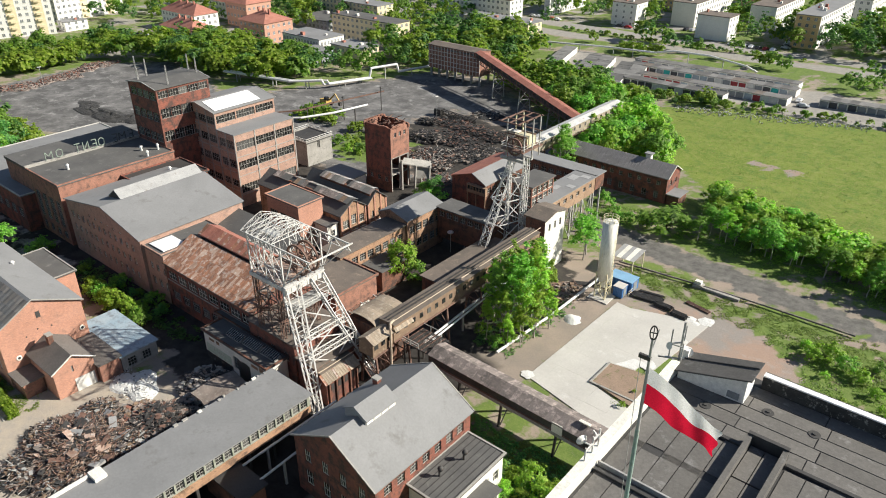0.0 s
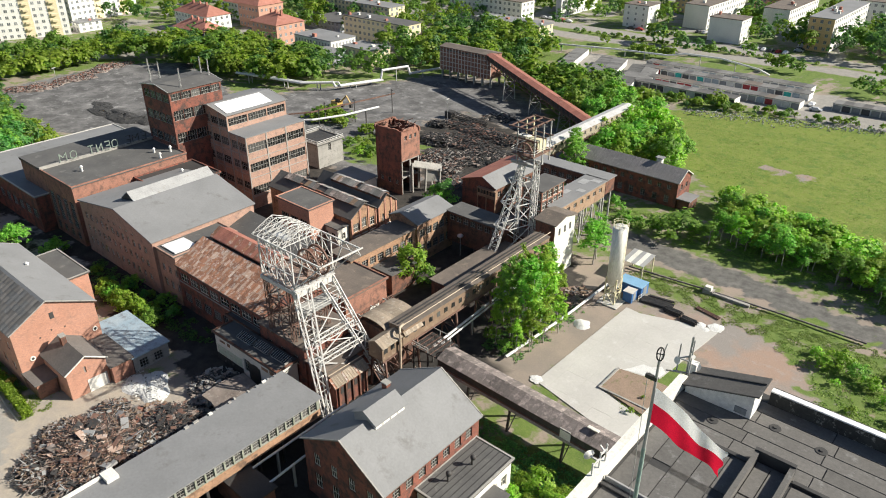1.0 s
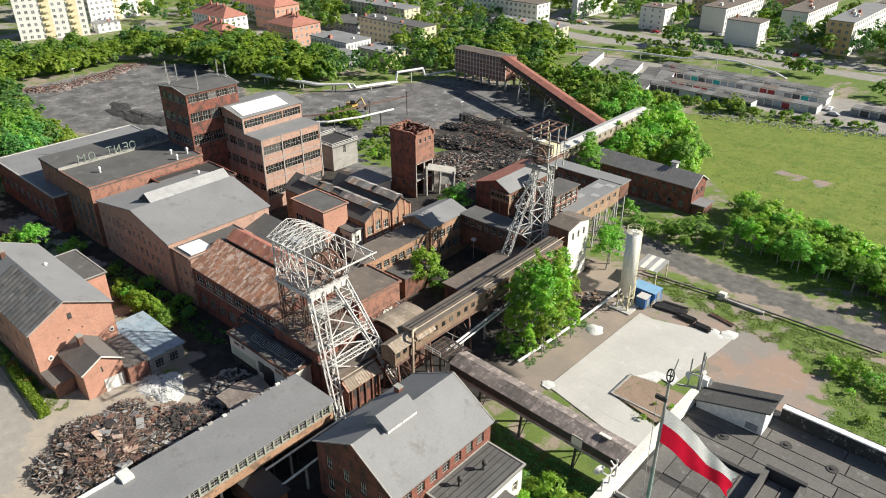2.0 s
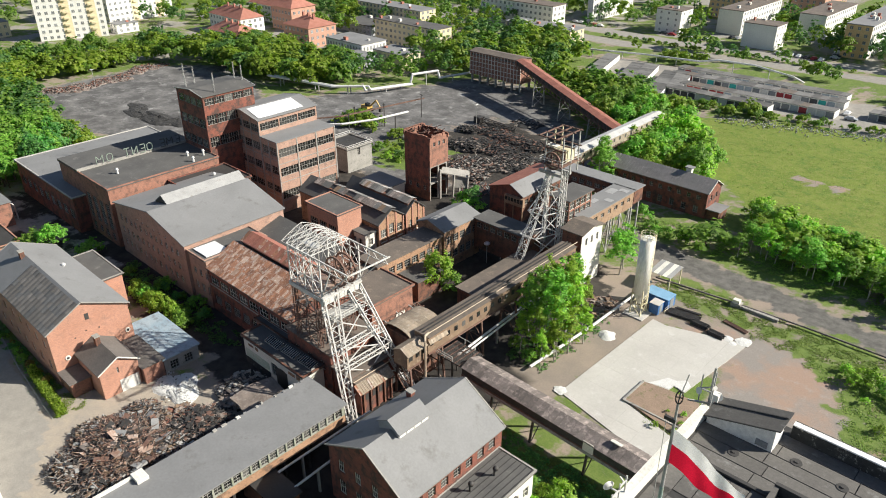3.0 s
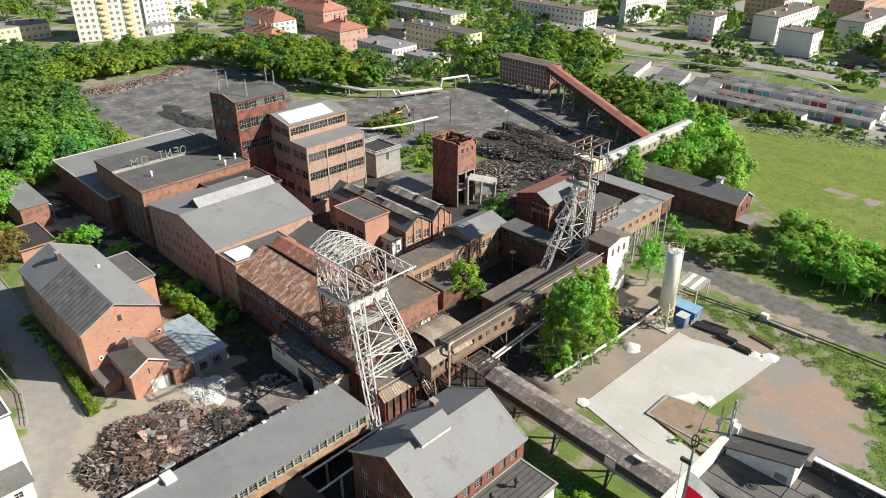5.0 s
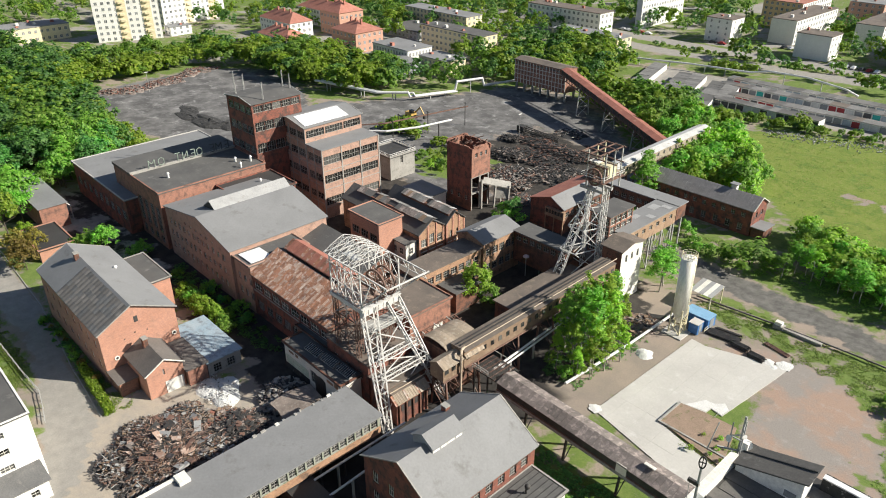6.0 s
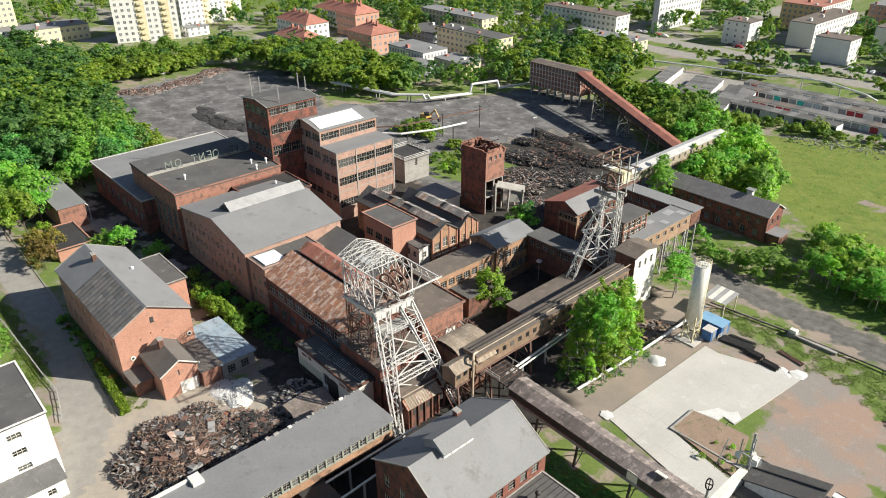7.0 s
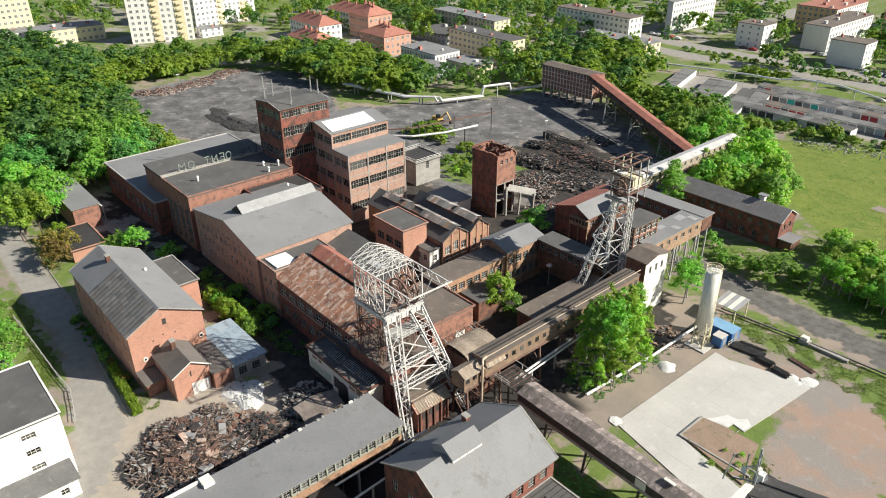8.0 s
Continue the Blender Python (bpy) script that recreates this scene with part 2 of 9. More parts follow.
def glass_mat():
    m = bpy.data.materials.new("dirty_window_glass")
    m.use_nodes = True
    n, l = m.node_tree.nodes, m.node_tree.links
    b = n["Principled BSDF"]
    oi = n.new("ShaderNodeObjectInfo")
    r = n.new("ShaderNodeValToRGB")
    r.color_ramp.elements[0].color, r.color_ramp.elements[1].color = (0.012, 0.013, 0.014, 1), (0.13, 0.13, 0.125, 1)
    r.color_ramp.elements[0].position = 0.35
    l.new(oi.outputs["Random"], r.inputs[0])
    nz = n.new("ShaderNodeTexNoise")
    nz.inputs["Scale"].default_value, nz.inputs["Detail"].default_value = 1.6, 4
    tc = n.new("ShaderNodeTexCoord")
    l.new(tc.outputs["Object"], nz.inputs["Vector"])
    mx = n.new("ShaderNodeMix")
    mx.data_type = "RGBA"
    mx.inputs[7].default_value = (0.12, 0.115, 0.10, 1)
    dirt = n.new("ShaderNodeMapRange")
    dirt.inputs[1].default_value, dirt.inputs[2].default_value = 0.5, 0.75
    l.new(nz.outputs[0], dirt.inputs[0])
    l.new(dirt.outputs[0], mx.inputs[0])
    l.new(r.outputs[0], mx.inputs[6])
    l.new(mx.outputs[2], b.inputs["Base Color"])
    b.inputs["Roughness"].default_value = 0.22
    return m


GLASS = glass_mat()


def leaf_mat(name, a, b2, bright):
    m = bpy.data.materials.new(name)
    m.use_nodes = True
    n, l = m.node_tree.nodes, m.node_tree.links
    b = n["Principled BSDF"]
    g = n.new("ShaderNodeNewGeometry")
    oi = n.new("ShaderNodeObjectInfo")
    r = n.new("ShaderNodeValToRGB")
    r.color_ramp.elements[0].color, r.color_ramp.elements[1].color = (*a, 1), (*bright, 1)
    e = r.color_ramp.elements.new(0.6)
    e.color = (*b2, 1)
    l.new(g.outputs["Random Per Island"], r.inputs[0])
    vm = n.new("ShaderNodeMapRange")
    vm.inputs[3].default_value, vm.inputs[4].default_value = 0.72, 1.3
    l.new(oi.outputs["Random"], vm.inputs[0])
    hs = n.new("ShaderNodeHueSaturation")
    hm = n.new("ShaderNodeMapRange")
    hm.inputs[3].default_value, hm.inputs[4].default_value = 0.484, 0.512
    l.new(oi.outputs["Random"], hm.inputs[0])
    l.new(hm.outputs[0], hs.inputs["Hue"])
    l.new(vm.outputs[0], hs.inputs["Value"])
    l.new(r.outputs[0], hs.inputs["Color"])
    l.new(hs.outputs[0], b.inputs["Base Color"])
    b.inputs["Roughness"].default_value = 0.6
    tr = n.new("ShaderNodeBsdfTranslucent")
    through_leaf = n.new("ShaderNodeMix")
    through_leaf.data_type, through_leaf.blend_type = "RGBA", "MULTIPLY"
    through_leaf.inputs[0].default_value = 1.0
    through_leaf.inputs[7].default_value = (1.4, 1.8, 1.1, 1)
    l.new(hs.outputs[0], through_leaf.inputs[6])
    l.new(through_leaf.outputs[2], tr.inputs["Color"])
    ms = n.new("ShaderNodeMixShader")
    ms.inputs[0].default_value = 0.5
    l.new(b.outputs[0], ms.inputs[1])
    l.new(tr.outputs[0], ms.inputs[2])
    l.new(ms.outputs[0], n["Material Output"].inputs["Surface"])
    return m


def cloth(m):
    """Lets sunlight glow through thin cloth."""
    n, l = m.node_tree.nodes, m.node_tree.links
    b = n["Principled BSDF"]
    tr, ms = n.new("ShaderNodeBsdfTranslucent"), n.new("ShaderNodeMixShader")
    l.new(b.inputs["Base Color"].links[0].from_socket, tr.inputs["Color"])
    ms.inputs[0].default_value = 0.5
    l.new(b.outputs[0], ms.inputs[1])
    l.new(tr.outputs[0], ms.inputs[2])
    l.new(ms.outputs[0], n["Material Output"].inputs["Surface"])


cloth(FLAG_WHITE)
cloth(FLAG_RED)
LEAF = leaf_mat("leaves", (0.108, 0.225, 0.036), (0.187, 0.355, 0.056), (0.295, 0.48, 0.082))
LEAF_DARK = leaf_mat("dark_leaves", (0.062, 0.17, 0.05), (0.11, 0.265, 0.07), (0.19, 0.38, 0.10))
LEAF_LIME = leaf_mat("lime_leaves", (0.155, 0.265, 0.028), (0.255, 0.385, 0.042), (0.37, 0.50, 0.07))
LEAF_RUSSET = leaf_mat("russet_leaves", (0.15, 0.12, 0.028), (0.24, 0.18, 0.045), (0.30, 0.25, 0.06))

# ---------------------------------------------------------------- building helpers
GRID = pose(0, 0, 0, 0, 0, -40)      # the works stand on one square plan: s runs near-right, q far-right


def at_grid(s, q, z=0, turn=0):
    return GRID @ pose(s, q, z, 0, 0, turn)


def mesh_of(bm, name, mats):
    me = bpy.data.meshes.new(name)
    bm.to_mesh(me)
    bm.free()
    for m in (mats if isinstance(mats, (list, tuple)) else [mats]):
        me.materials.append(m)
    return me


def part(name, bm, material, parent, label="", at=None):
    ob = new(name, mesh_of(bm, name, material))
    if parent is not None:
        ob.parent = parent
    if at is not None:
        ob.matrix_basis = at
    return tagged(ob, label) if label else ob


def shared(name, me, parent, at):
    ob = new(name, me)
    ob.parent = parent
    ob.matrix_basis = at
    return ob


def thing(name, label, category, m, group="", kind=""):
    ob = new(name)
    ob.empty_display_size = 0.5
    ob.matrix_basis = m
    return tagged(ob, label, category, group, kind)


def box(bm, x0, y0, z0, x1, y1, z1, m=0):
    v = [bm.verts.new(p) for p in ((x0, y0, z0), (x1, y0, z0), (x1, y1, z0), (x0, y1, z0), (x0, y0, z1), (x1, y0, z1), (x1, y1, z1), (x0, y1, z1))]
    for f in ((0, 3, 2, 1), (4, 5, 6, 7), (0, 1, 5, 4), (1, 2, 6, 5), (2, 3, 7, 6), (3, 0, 4, 7)):
        bm.faces.new([v[i] for i in f]).material_index = m
    return v


def quad(bm, pts, m=0):
    f = bm.faces.new([bm.verts.new(p) for p in pts])
    f.material_index = m
    return f


def slab_from(bm, pts, thick, m=0):
    """A sheet over pts (counter-clockwise from above), thickened downwards."""
    top = [bm.verts.new(p) for p in pts]
    low = [bm.verts.new((p[0], p[1], p[2] - thick)) for p in pts]
    k = len(pts)
    bm.faces.new(top).material_index = m
    bm.faces.new(low[::-1]).material_index = m
    for i in range(k):
        bm.faces.new((top[i], low[i], low[(i + 1) % k], top[(i + 1) % k])).material_index = m


def bar(bm, p, q, w, m=0, n=4):
    """A straight member from p to q with n sides and width w."""
    p, q = Vector(p), Vector(q)
    d = q - p
    if d.length < 1e-5:
        return
    d.normalize()
    a = d.cross(Vector((0, 0, 1)))
    if a.length < 1e-3:
        a = Vector((1, 0, 0))
    a.normalize()
    b = d.cross(a)
    r = w * (0.7071 if n == 4 else 0.5)
    rings = [[bm.verts.new(c + r * (math.cos(t) * a + math.sin(t) * b)) for t in (2 * math.pi * (i + 0.5) / n for i in range(n))] for c in (p, q)]
    for i in range(n):
        bm.faces.new((rings[0][i], rings[0][(i + 1) % n], rings[1][(i + 1) % n], rings[1][i])).material_index = m
    bm.faces.new(rings[0][::-1]).material_index = m
    bm.faces.new(rings[1]).material_index = m


def pipe_run(bm, pts, w, n=8):
    for p, q in zip(pts, pts[1:]):
        bar(bm, p, q, w, 0, n)


def cyl(bm, x, y, z0, z1, r0, r1=None, n=16, m=0):
    r1 = r0 if r1 is None else r1
    a = [bm.verts.new((x + r0 * math.cos(2 * math.pi * i / n), y + r0 * math.sin(2 * math.pi * i / n), z0)) for i in range(n)]
    b = [bm.verts.new((x + r1 * math.cos(2 * math.pi * i / n), y + r1 * math.sin(2 * math.pi * i / n), z1)) for i in range(n)]
    for i in range(n):
        bm.faces.new((a[i], a[(i + 1) % n], b[(i + 1) % n], b[i])).material_index = m
    bm.faces.new(a[::-1]).material_index = m
    bm.faces.new(b).material_index = m


def B():
    return bmesh.new()


def fresh(*boxes):
    bm = bmesh.new()
    for b in boxes:
        box(bm, *b)
    return bm


WINDOW_MESHES = {}


def window_meshes(w, h, style):
    key = (round(w, 2), round(h, 2), style)
    if key not in WINDOW_MESHES:
        fm = FRAME_WHITE if style in ("house", "white") else FRAME_GREY
        bm, t = B(), 0.09
        nx = {"house": 2, "white": 3, "fac": max(2, round(w / 0.55)), "band": max(2, round(w / 0.75)), "far": 2}[style]
        nz = {"house": 2, "white": 2, "fac": max(2, round(h / 0.6)), "band": 2, "far": 1}[style]
        # one connected grid of glazing bars with a rebate behind them
        lx = [0.0, t] + [w * i / nx + d for i in range(1, nx) for d in (-0.03, 0.03)] + [w - t, w]
        lz = [0.0, t] + [h * i / nz + d for i in range(1, nz) for d in (-0.03, 0.03)] + [h - t, h]
        front = {(i, k): bm.verts.new((x, 0.0, z)) for i, x in enumerate(lx) for k, z in enumerate(lz)}
        back = {(i, k): bm.verts.new((x, 0.08, z)) for i, x in enumerate(lx) for k, z in enumerate(lz)}
        for i in range(len(lx) - 1):
            for k in range(len(lz) - 1):
                ring = ((i, k), (i + 1, k), (i + 1, k + 1), (i, k + 1))
                if i % 2 == 0 or k % 2 == 0:
                    bm.faces.new([front[c] for c in ring])
                else:
                    for c, d in zip(ring, ring[1:] + ring[:1]):
                        bm.faces.new((front[c], front[d], back[d], back[c]))
        bmesh.ops.delete(bm, geom=[v for v in bm.verts if not v.link_faces], context="VERTS")
        fr = mesh_of(bm, "window", fm)
        bm = B()
        quad(bm, ((t, 0.05, t), (w - t, 0.05, t), (w - t, 0.05, h - t), (t, 0.05, h - t)))
        WINDOW_MESHES[key] = (fr, mesh_of(bm, "pane", GLASS))
    return WINDOW_MESHES[key]


def wall(parent, at, length, height, material, rows=(), thick=0.38, peak=None, name="wall"):
    """A wall in the plane y = 0 of the matrix at, facing -y, with window openings cut through it.
    rows: (x0, x1, count, sill, width, height, style); peak: (x, rise) of a gable on top."""
    holes = []
    for x0, x1, count, sill, ww, wh, style in rows:
        step = (x1 - x0) / count
        for i in range(count):
            xc = x0 + step * (i + 0.5)
            holes.append((xc - ww / 2, sill, xc + ww / 2, sill + wh, style))
    xs = sorted({0.0, length, *(round(v, 4) for h in holes for v in (h[0], h[2]))})
    zs = sorted({0.0, height, *(round(v, 4) for h in holes for v in (h[1], h[3]))})
    bm = B()
    grid = {}

    def vert(i, k, y):
        if (i, k, y) not in grid:
            grid[i, k, y] = bm.verts.new((xs[i], y, zs[k]))
        return grid[i, k, y]

    for k in range(len(zs) - 1):
        zc = (zs[k] + zs[k + 1]) / 2
        line = [h for h in holes if h[1] < zc < h[3]]
        i = 0
        for i in range(len(xs) - 1):
            xc = (xs[i] + xs[i + 1]) / 2
            if any(h[0] < xc < h[2] for h in line):
                continue
            bm.faces.new((vert(i, k, 0.0), vert(i + 1, k, 0.0), vert(i + 1, k + 1, 0.0), vert(i, k + 1, 0.0)))
    for x0, z0, x1, z1, style in holes:
        d = thick
        quad(bm, ((x0, 0, z0), (x1, 0, z0), (x1, d, z0), (x0, d, z0)))
        quad(bm, ((x0, 0, z1), (x0, d, z1), (x1, d, z1), (x1, 0, z1)))
        quad(bm, ((x0, 0, z0), (x0, d, z0), (x0, d, z1), (x0, 0, z1)))
        quad(bm, ((x1, 0, z0), (x1, 0, z1), (x1, d, z1), (x1, d, z0)))
    if peak:
        px, rise = peak
        quad(bm, ((0, 0, height), (length, 0, height), (px, 0, height + rise)))
        quad(bm, ((0, thick, height), (px, thick, height + rise), (length, thick, height)))
    quad(bm, ((0, 0, height), (0, thick, height), (length, thick, height), (length, 0, height)))
    bmesh.ops.remove_doubles(bm, verts=bm.verts, dist=0.0005)
    w = part(name, bm, material, parent, at=at)
    for x0, z0, x1, z1, style in holes:
        fr, pane = window_meshes(x1 - x0, z1 - z0, style)
        ob = shared("window", fr, w, pose(x0, 0.16, z0))
        shared("pane", pane, ob, pose(0, 0, 0))
    return w


def face_at(face, a, b, z=0):
    return {"Q": pose(0, 0, z), "S": pose(a, 0, z, 0, 0, 90), "F": pose(a, b, z, 0, 0, 180), "N": pose(0, b, z, 0, 0, -90)}[face]


def building(name, label, category, s0, s1, q0, q1, h, z0=0.0, ridge=None, at=None, rise=0.0, mats=None, roof=None, roofs=None, wins=None, parapet=0.0,
             over=0.35, group="", trim=None, cap=None):
    """A building on the square plan. ridge: None, 's' or 'q' (the way the ridge runs), at: where it lies across, rise: its height over the eaves."""
    a, b = s1 - s0, q1 - q0
    root = thing(name, label, category, at_grid(s0, q0, 0), group)
    wins, mats = wins or {}, mats or BRICK
    for f in "QSFN":
        long = a if f in "QF" else b
        peak = None
        if ridge == "s" and f in "SN":
            peak = ((at - q0) if f == "S" else (q1 - at), rise)
        if ridge == "q" and f in "QF":
            peak = ((at - s0) if f == "Q" else (s1 - at), rise)
        wm = mats.get(f, mats["*"]) if isinstance(mats, dict) else mats
        wall(root, face_at(f, a, b, z0), long, h - z0, wm, wins.get(f, ()), peak=peak)
    bm = B()
    o, th = over, 0.22
    if ridge is None:
        slab_from(bm, ((-o, -o, h + th), (a + o, -o, h + th), (a + o, b + o, h + th), (-o, b + o, h + th)), th)
        part("roof", bm, roof, root)
        if parapet:
            p = parapet
            bm = B()
            t = 0.3
            for bx in ((-o, -o, a + o, -o + t), (-o, b + o - t, a + o, b + o), (-o, -o + t, -o + t, b + o - t), (a + o - t, -o + t, a + o, b + o - t)):
                box(bm, bx[0], bx[1], h + th, bx[2], bx[3], h + th + p)
            part("parapet", bm, cap or (mats["*"] if isinstance(mats, dict) else mats), root)
    else:
        across = b if ridge == "s" else a
        mid = (at - q0) if ridge == "s" else (at - s0)
        k0, k1 = rise / mid, rise / (across - mid)
        lo0, lo1, top = h - o * k0 + th, h - o * k1 + th, h + rise + th
        if ridge == "s":
            p1 = ((-o, -o, lo0), (a + o, -o, lo0), (a + o, mid, top), (-o, mid, top))
            p2 = ((-o, mid, top), (a + o, mid, top), (a + o, b + o, lo1), (-o, b + o, lo1))
        else:
            p1 = ((-o, -o, lo0), (mid, -o, top), (mid, b + o, top), (-o, b + o, lo0))
            p2 = ((mid, -o, top), (a + o, -o, lo1), (a + o, b + o, lo1), (mid, b + o, top))
        r1, r2 = roofs or (roof, roof)
        slab_from(bm, p1, th)
        part("roof_slope", bm, r1, root)
        bm = B()
        slab_from(bm, p2, th)
        part("roof_slope", bm, r2, root)
        if trim:
            if ridge == "s":
                runs = [((x, p[0], p[1] - 0.02), (x, q[0], q[1] - 0.02)) for x in (-o - 0.03, a + o + 0.03) for p, q in (((-o, lo0), (mid, top)), ((mid, top), (b + o, lo1)))]
            else:
                runs = [((p[0], y, p[1] - 0.02), (q[0], y, q[1] - 0.02)) for y in (-o - 0.03, b + o + 0.03) for p, q in (((-o, lo0), (mid, top)), ((mid, top), (a + o, lo1)))]
            for p, q in runs:
                bm = B()
                bar(bm, p, q, 0.17)
                part("verge_trim", bm, trim, root)
    return root


def corrugated(w, ln, material, ribs=4, name="roof_sheet"):
    """One sheet w wide along x and ln long up y, with shallow ribs and a 30 mm edge."""
    bm = B()
    rows = []
    for y in (0.0, ln):
        rows.append([bm.verts.new((w * i / (2 * ribs), y, 0.05 if i % 2 else 0.0)) for i in range(2 * ribs + 1)])
    low = [bm.verts.new((w * i / (2 * ribs), 0, -0.03)) for i in range(2 * ribs + 1)]
    for i in range(2 * ribs):
        bm.faces.new((rows[0][i], rows[0][i + 1], rows[1][i + 1], rows[1][i]))
        bm.faces.new((low[i], low[i + 1], rows[0][i + 1], rows[0][i]))
    return mesh_of(bm, name, material)


def sheet_roof(root, p, along, up, nx, ny, kinds, seed, skip=0.0, name="roof_sheet", ribs=4, lift=0.03):
    """Covers a slope with separate sheets: p its lower corner, along and up its two edges, kinds the materials to draw from."""
    r = random.Random(seed)
    p, along, up = Vector(p), Vector(along), Vector(up)
    x, y = along.normalized(), up.normalized()
    z = x.cross(y)
    w, ln = along.length / nx, up.length / ny
    made = [corrugated(w * 0.985, ln * 1.03, k, ribs, name) for k in kinds]
    for i in range(nx):
        for k in range(ny):
            if r.random() < skip:
                continue
            c = p + x * (w * i + r.uniform(-0.015, 0.015)) + y * (ln * k + r.uniform(-0.05, 0.05)) + z * (lift + r.uniform(0, 0.03))
            m = Matrix(((x.x, y.x, z.x, c.x), (x.y, y.y, z.y, c.y), (x.z, y.z, z.z, c.z), (0, 0, 0, 1)))
            shared(name, r.choice(made), root, m)

# ---------------------------------------------------------------- ground
def inside(poly, s, q):
    """Signed distance-like test on arrays: positive inside the polygon, in metres."""
    s, q = np.asarray(s, float), np.asarray(q, float)
    best, sign = np.full(s.shape, 1e9), np.full(s.shape, False)
    for (ax, ay), (bx, by) in zip(poly, poly[1:] + poly[:1]):
        dx, dy = bx - ax, by - ay
        t = np.clip(((s - ax) * dx + (q - ay) * dy) / (dx * dx + dy * dy), 0, 1)
        best = np.minimum(best, np.hypot(s - ax - t * dx, q - ay - t * dy))
        cross = ((ay > q) != (by > q)) & (s < (bx - ax) * (q - ay) / (by - ay + 1e-12) + ax)
        sign ^= cross
    return np.where(sign, best, -best)


def zone_noise(s, q, scale, seed):
    r = np.random.RandomState(seed)
    out = np.zeros_like(s)
    for k in range(4):
        f = 2 ** k / scale
        for _ in range(3):
            th, ph = r.uniform(0, 6.28), r.uniform(0, 6.28)
            out += np.sin((s * math.cos(th) + q * math.sin(th)) * f * 6.28 + ph + 1.7 * np.sin((s * math.sin(th) - q * math.cos(th)) * f * 4.1 + ph * 2)) / 2 ** k
    return out / 3.2


FIELD = [(-112, 240), (-98, 225), (-80, 200), (-69, 190), (-61, 182), (-40, 176), (-10, 172), (60, 160), (90, 300), (-30, 268), (-54, 265), (-74, 261), (-91, 250)]
GRAVEL = [(-75, 148), (-64, 146), (-51, 145.4), (-39, 144.4), (-19, 141.4), (40, 137), (40, 131), (-22, 134.5), (-34, 136), (-45, 136.6), (-60, 137), (-80, 141)]
COAL_YARD = [(-312, 90), (-316, 130), (-310, 152), (-290, 170), (-255, 158), (-212, 140), (-212, 96), (-232, 92), (-268, 83)]
COAL_YARD2 = [(-232, 150), (-222, 172), (-212, 190), (-204, 204), (-196, 228), (-168, 232), (-140, 215), (-108, 185), (-98, 160), (-112, 140), (-140, 128), (-165, 128), (-200, 138)]
DIRT = [(-74, 84), (-52, 82), (-52, 118), (-36, 122), (-36, 130), (-58, 131), (-74, 128)]
REDDISH = [(-50, 118), (-34, 124), (-20, 127), (0, 120), (10, 100), (0, 84), (-24, 84), (-30, 96), (-35, 113)]
SANDY = [(-116, 27), (-108, 40), (-94, 46), (-80, 46), (-78, 14), (-98, 8), (-112, 16)]
ROAD_L = [(-330, 24), (-200, 27), (-154, 26), (-127, 23.2), (-109, 22), (-96, 14), (-90, 0), (-103, 0), (-106, 12), (-124, 16.8), (-141, 20), (-200, 19), (-330, 16)]
# Courts between the buildings: dark dirt, with their shade painted in
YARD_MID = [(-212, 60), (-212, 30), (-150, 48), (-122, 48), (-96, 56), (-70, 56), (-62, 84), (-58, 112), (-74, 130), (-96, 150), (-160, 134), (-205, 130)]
STREET = [(-420, 338), (-210, 342), (-145, 344), (-80, 350), (120, 362), (120, 376), (-80, 361), (-145, 355), (-210, 354), (-420, 352)]
STREET_NEAR = [(-420, 318), (-210, 322), (-145, 326), (-80, 334), (120, 346), (120, 356), (-80, 344), (-145, 337), (-210, 334), (-420, 332)]
STREET2 = [(-420, 62), (-360, 100), (-320, 160), (-330, 166), (-372, 104), (-430, 70)]
GAR_YARD = [(-175, 300), (-158, 246), (-130, 254), (-84, 266), (-60, 262), (-30, 268), (-30, 300), (-80, 300), (-130, 305)]
# Court before the halls, its shade likewise painted into the ground
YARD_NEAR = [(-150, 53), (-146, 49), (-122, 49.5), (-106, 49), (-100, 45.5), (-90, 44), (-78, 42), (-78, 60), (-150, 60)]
VERGE_R = [(-26, 122), (-18, 118), (-14, 108), (-12, 96), (10, 92), (20, 128), (-24, 134)]
# Undercroft and narrow gaps, where deep shade is painted into the ground
GAP_SHADE = [(-80, 8), (-58, 8), (-60, 42), (-62.5, 66), (-58, 74), (-58, 84), (-74, 86), (-80, 66)]
WRECK = [(-160, 160), (-160, 184), (-146, 194), (-124, 190), (-110, 172), (-106, 152), (-110, 134), (-124, 132), (-132, 142), (-148, 154)]
GRASSY = [(-165, 137), (-150, 135), (-140, 138), (-138, 150), (-148, 160), (-165, 154)]
BARE = [(-59, 207), (-54, 206), (-51, 209), (-46, 207), (-43, 209), (-45, 212), (-51, 211.5), (-57, 212)]
PAVES = [[(-215, 40), (-150, 41), (-149, 52), (-172, 54), (-215, 52)], [(-240, 356), (-60, 362), (-30, 400), (-60, 470), (-300, 470), (-300, 380)], [(-430, 180), (-345, 180), (-330, 270), (-330, 330), (-240, 330), (-240, 280), (-330, 275), (-440, 280)], [(-480, 70), (-400, 100), (-385, 175), (-440, 215), (-520, 150)]]
TOWN_PAVE = [(-330, 205), (-300, 205), (-270, 235), (-240, 245), (-250, 275), (-300, 275), (-340, 240)]


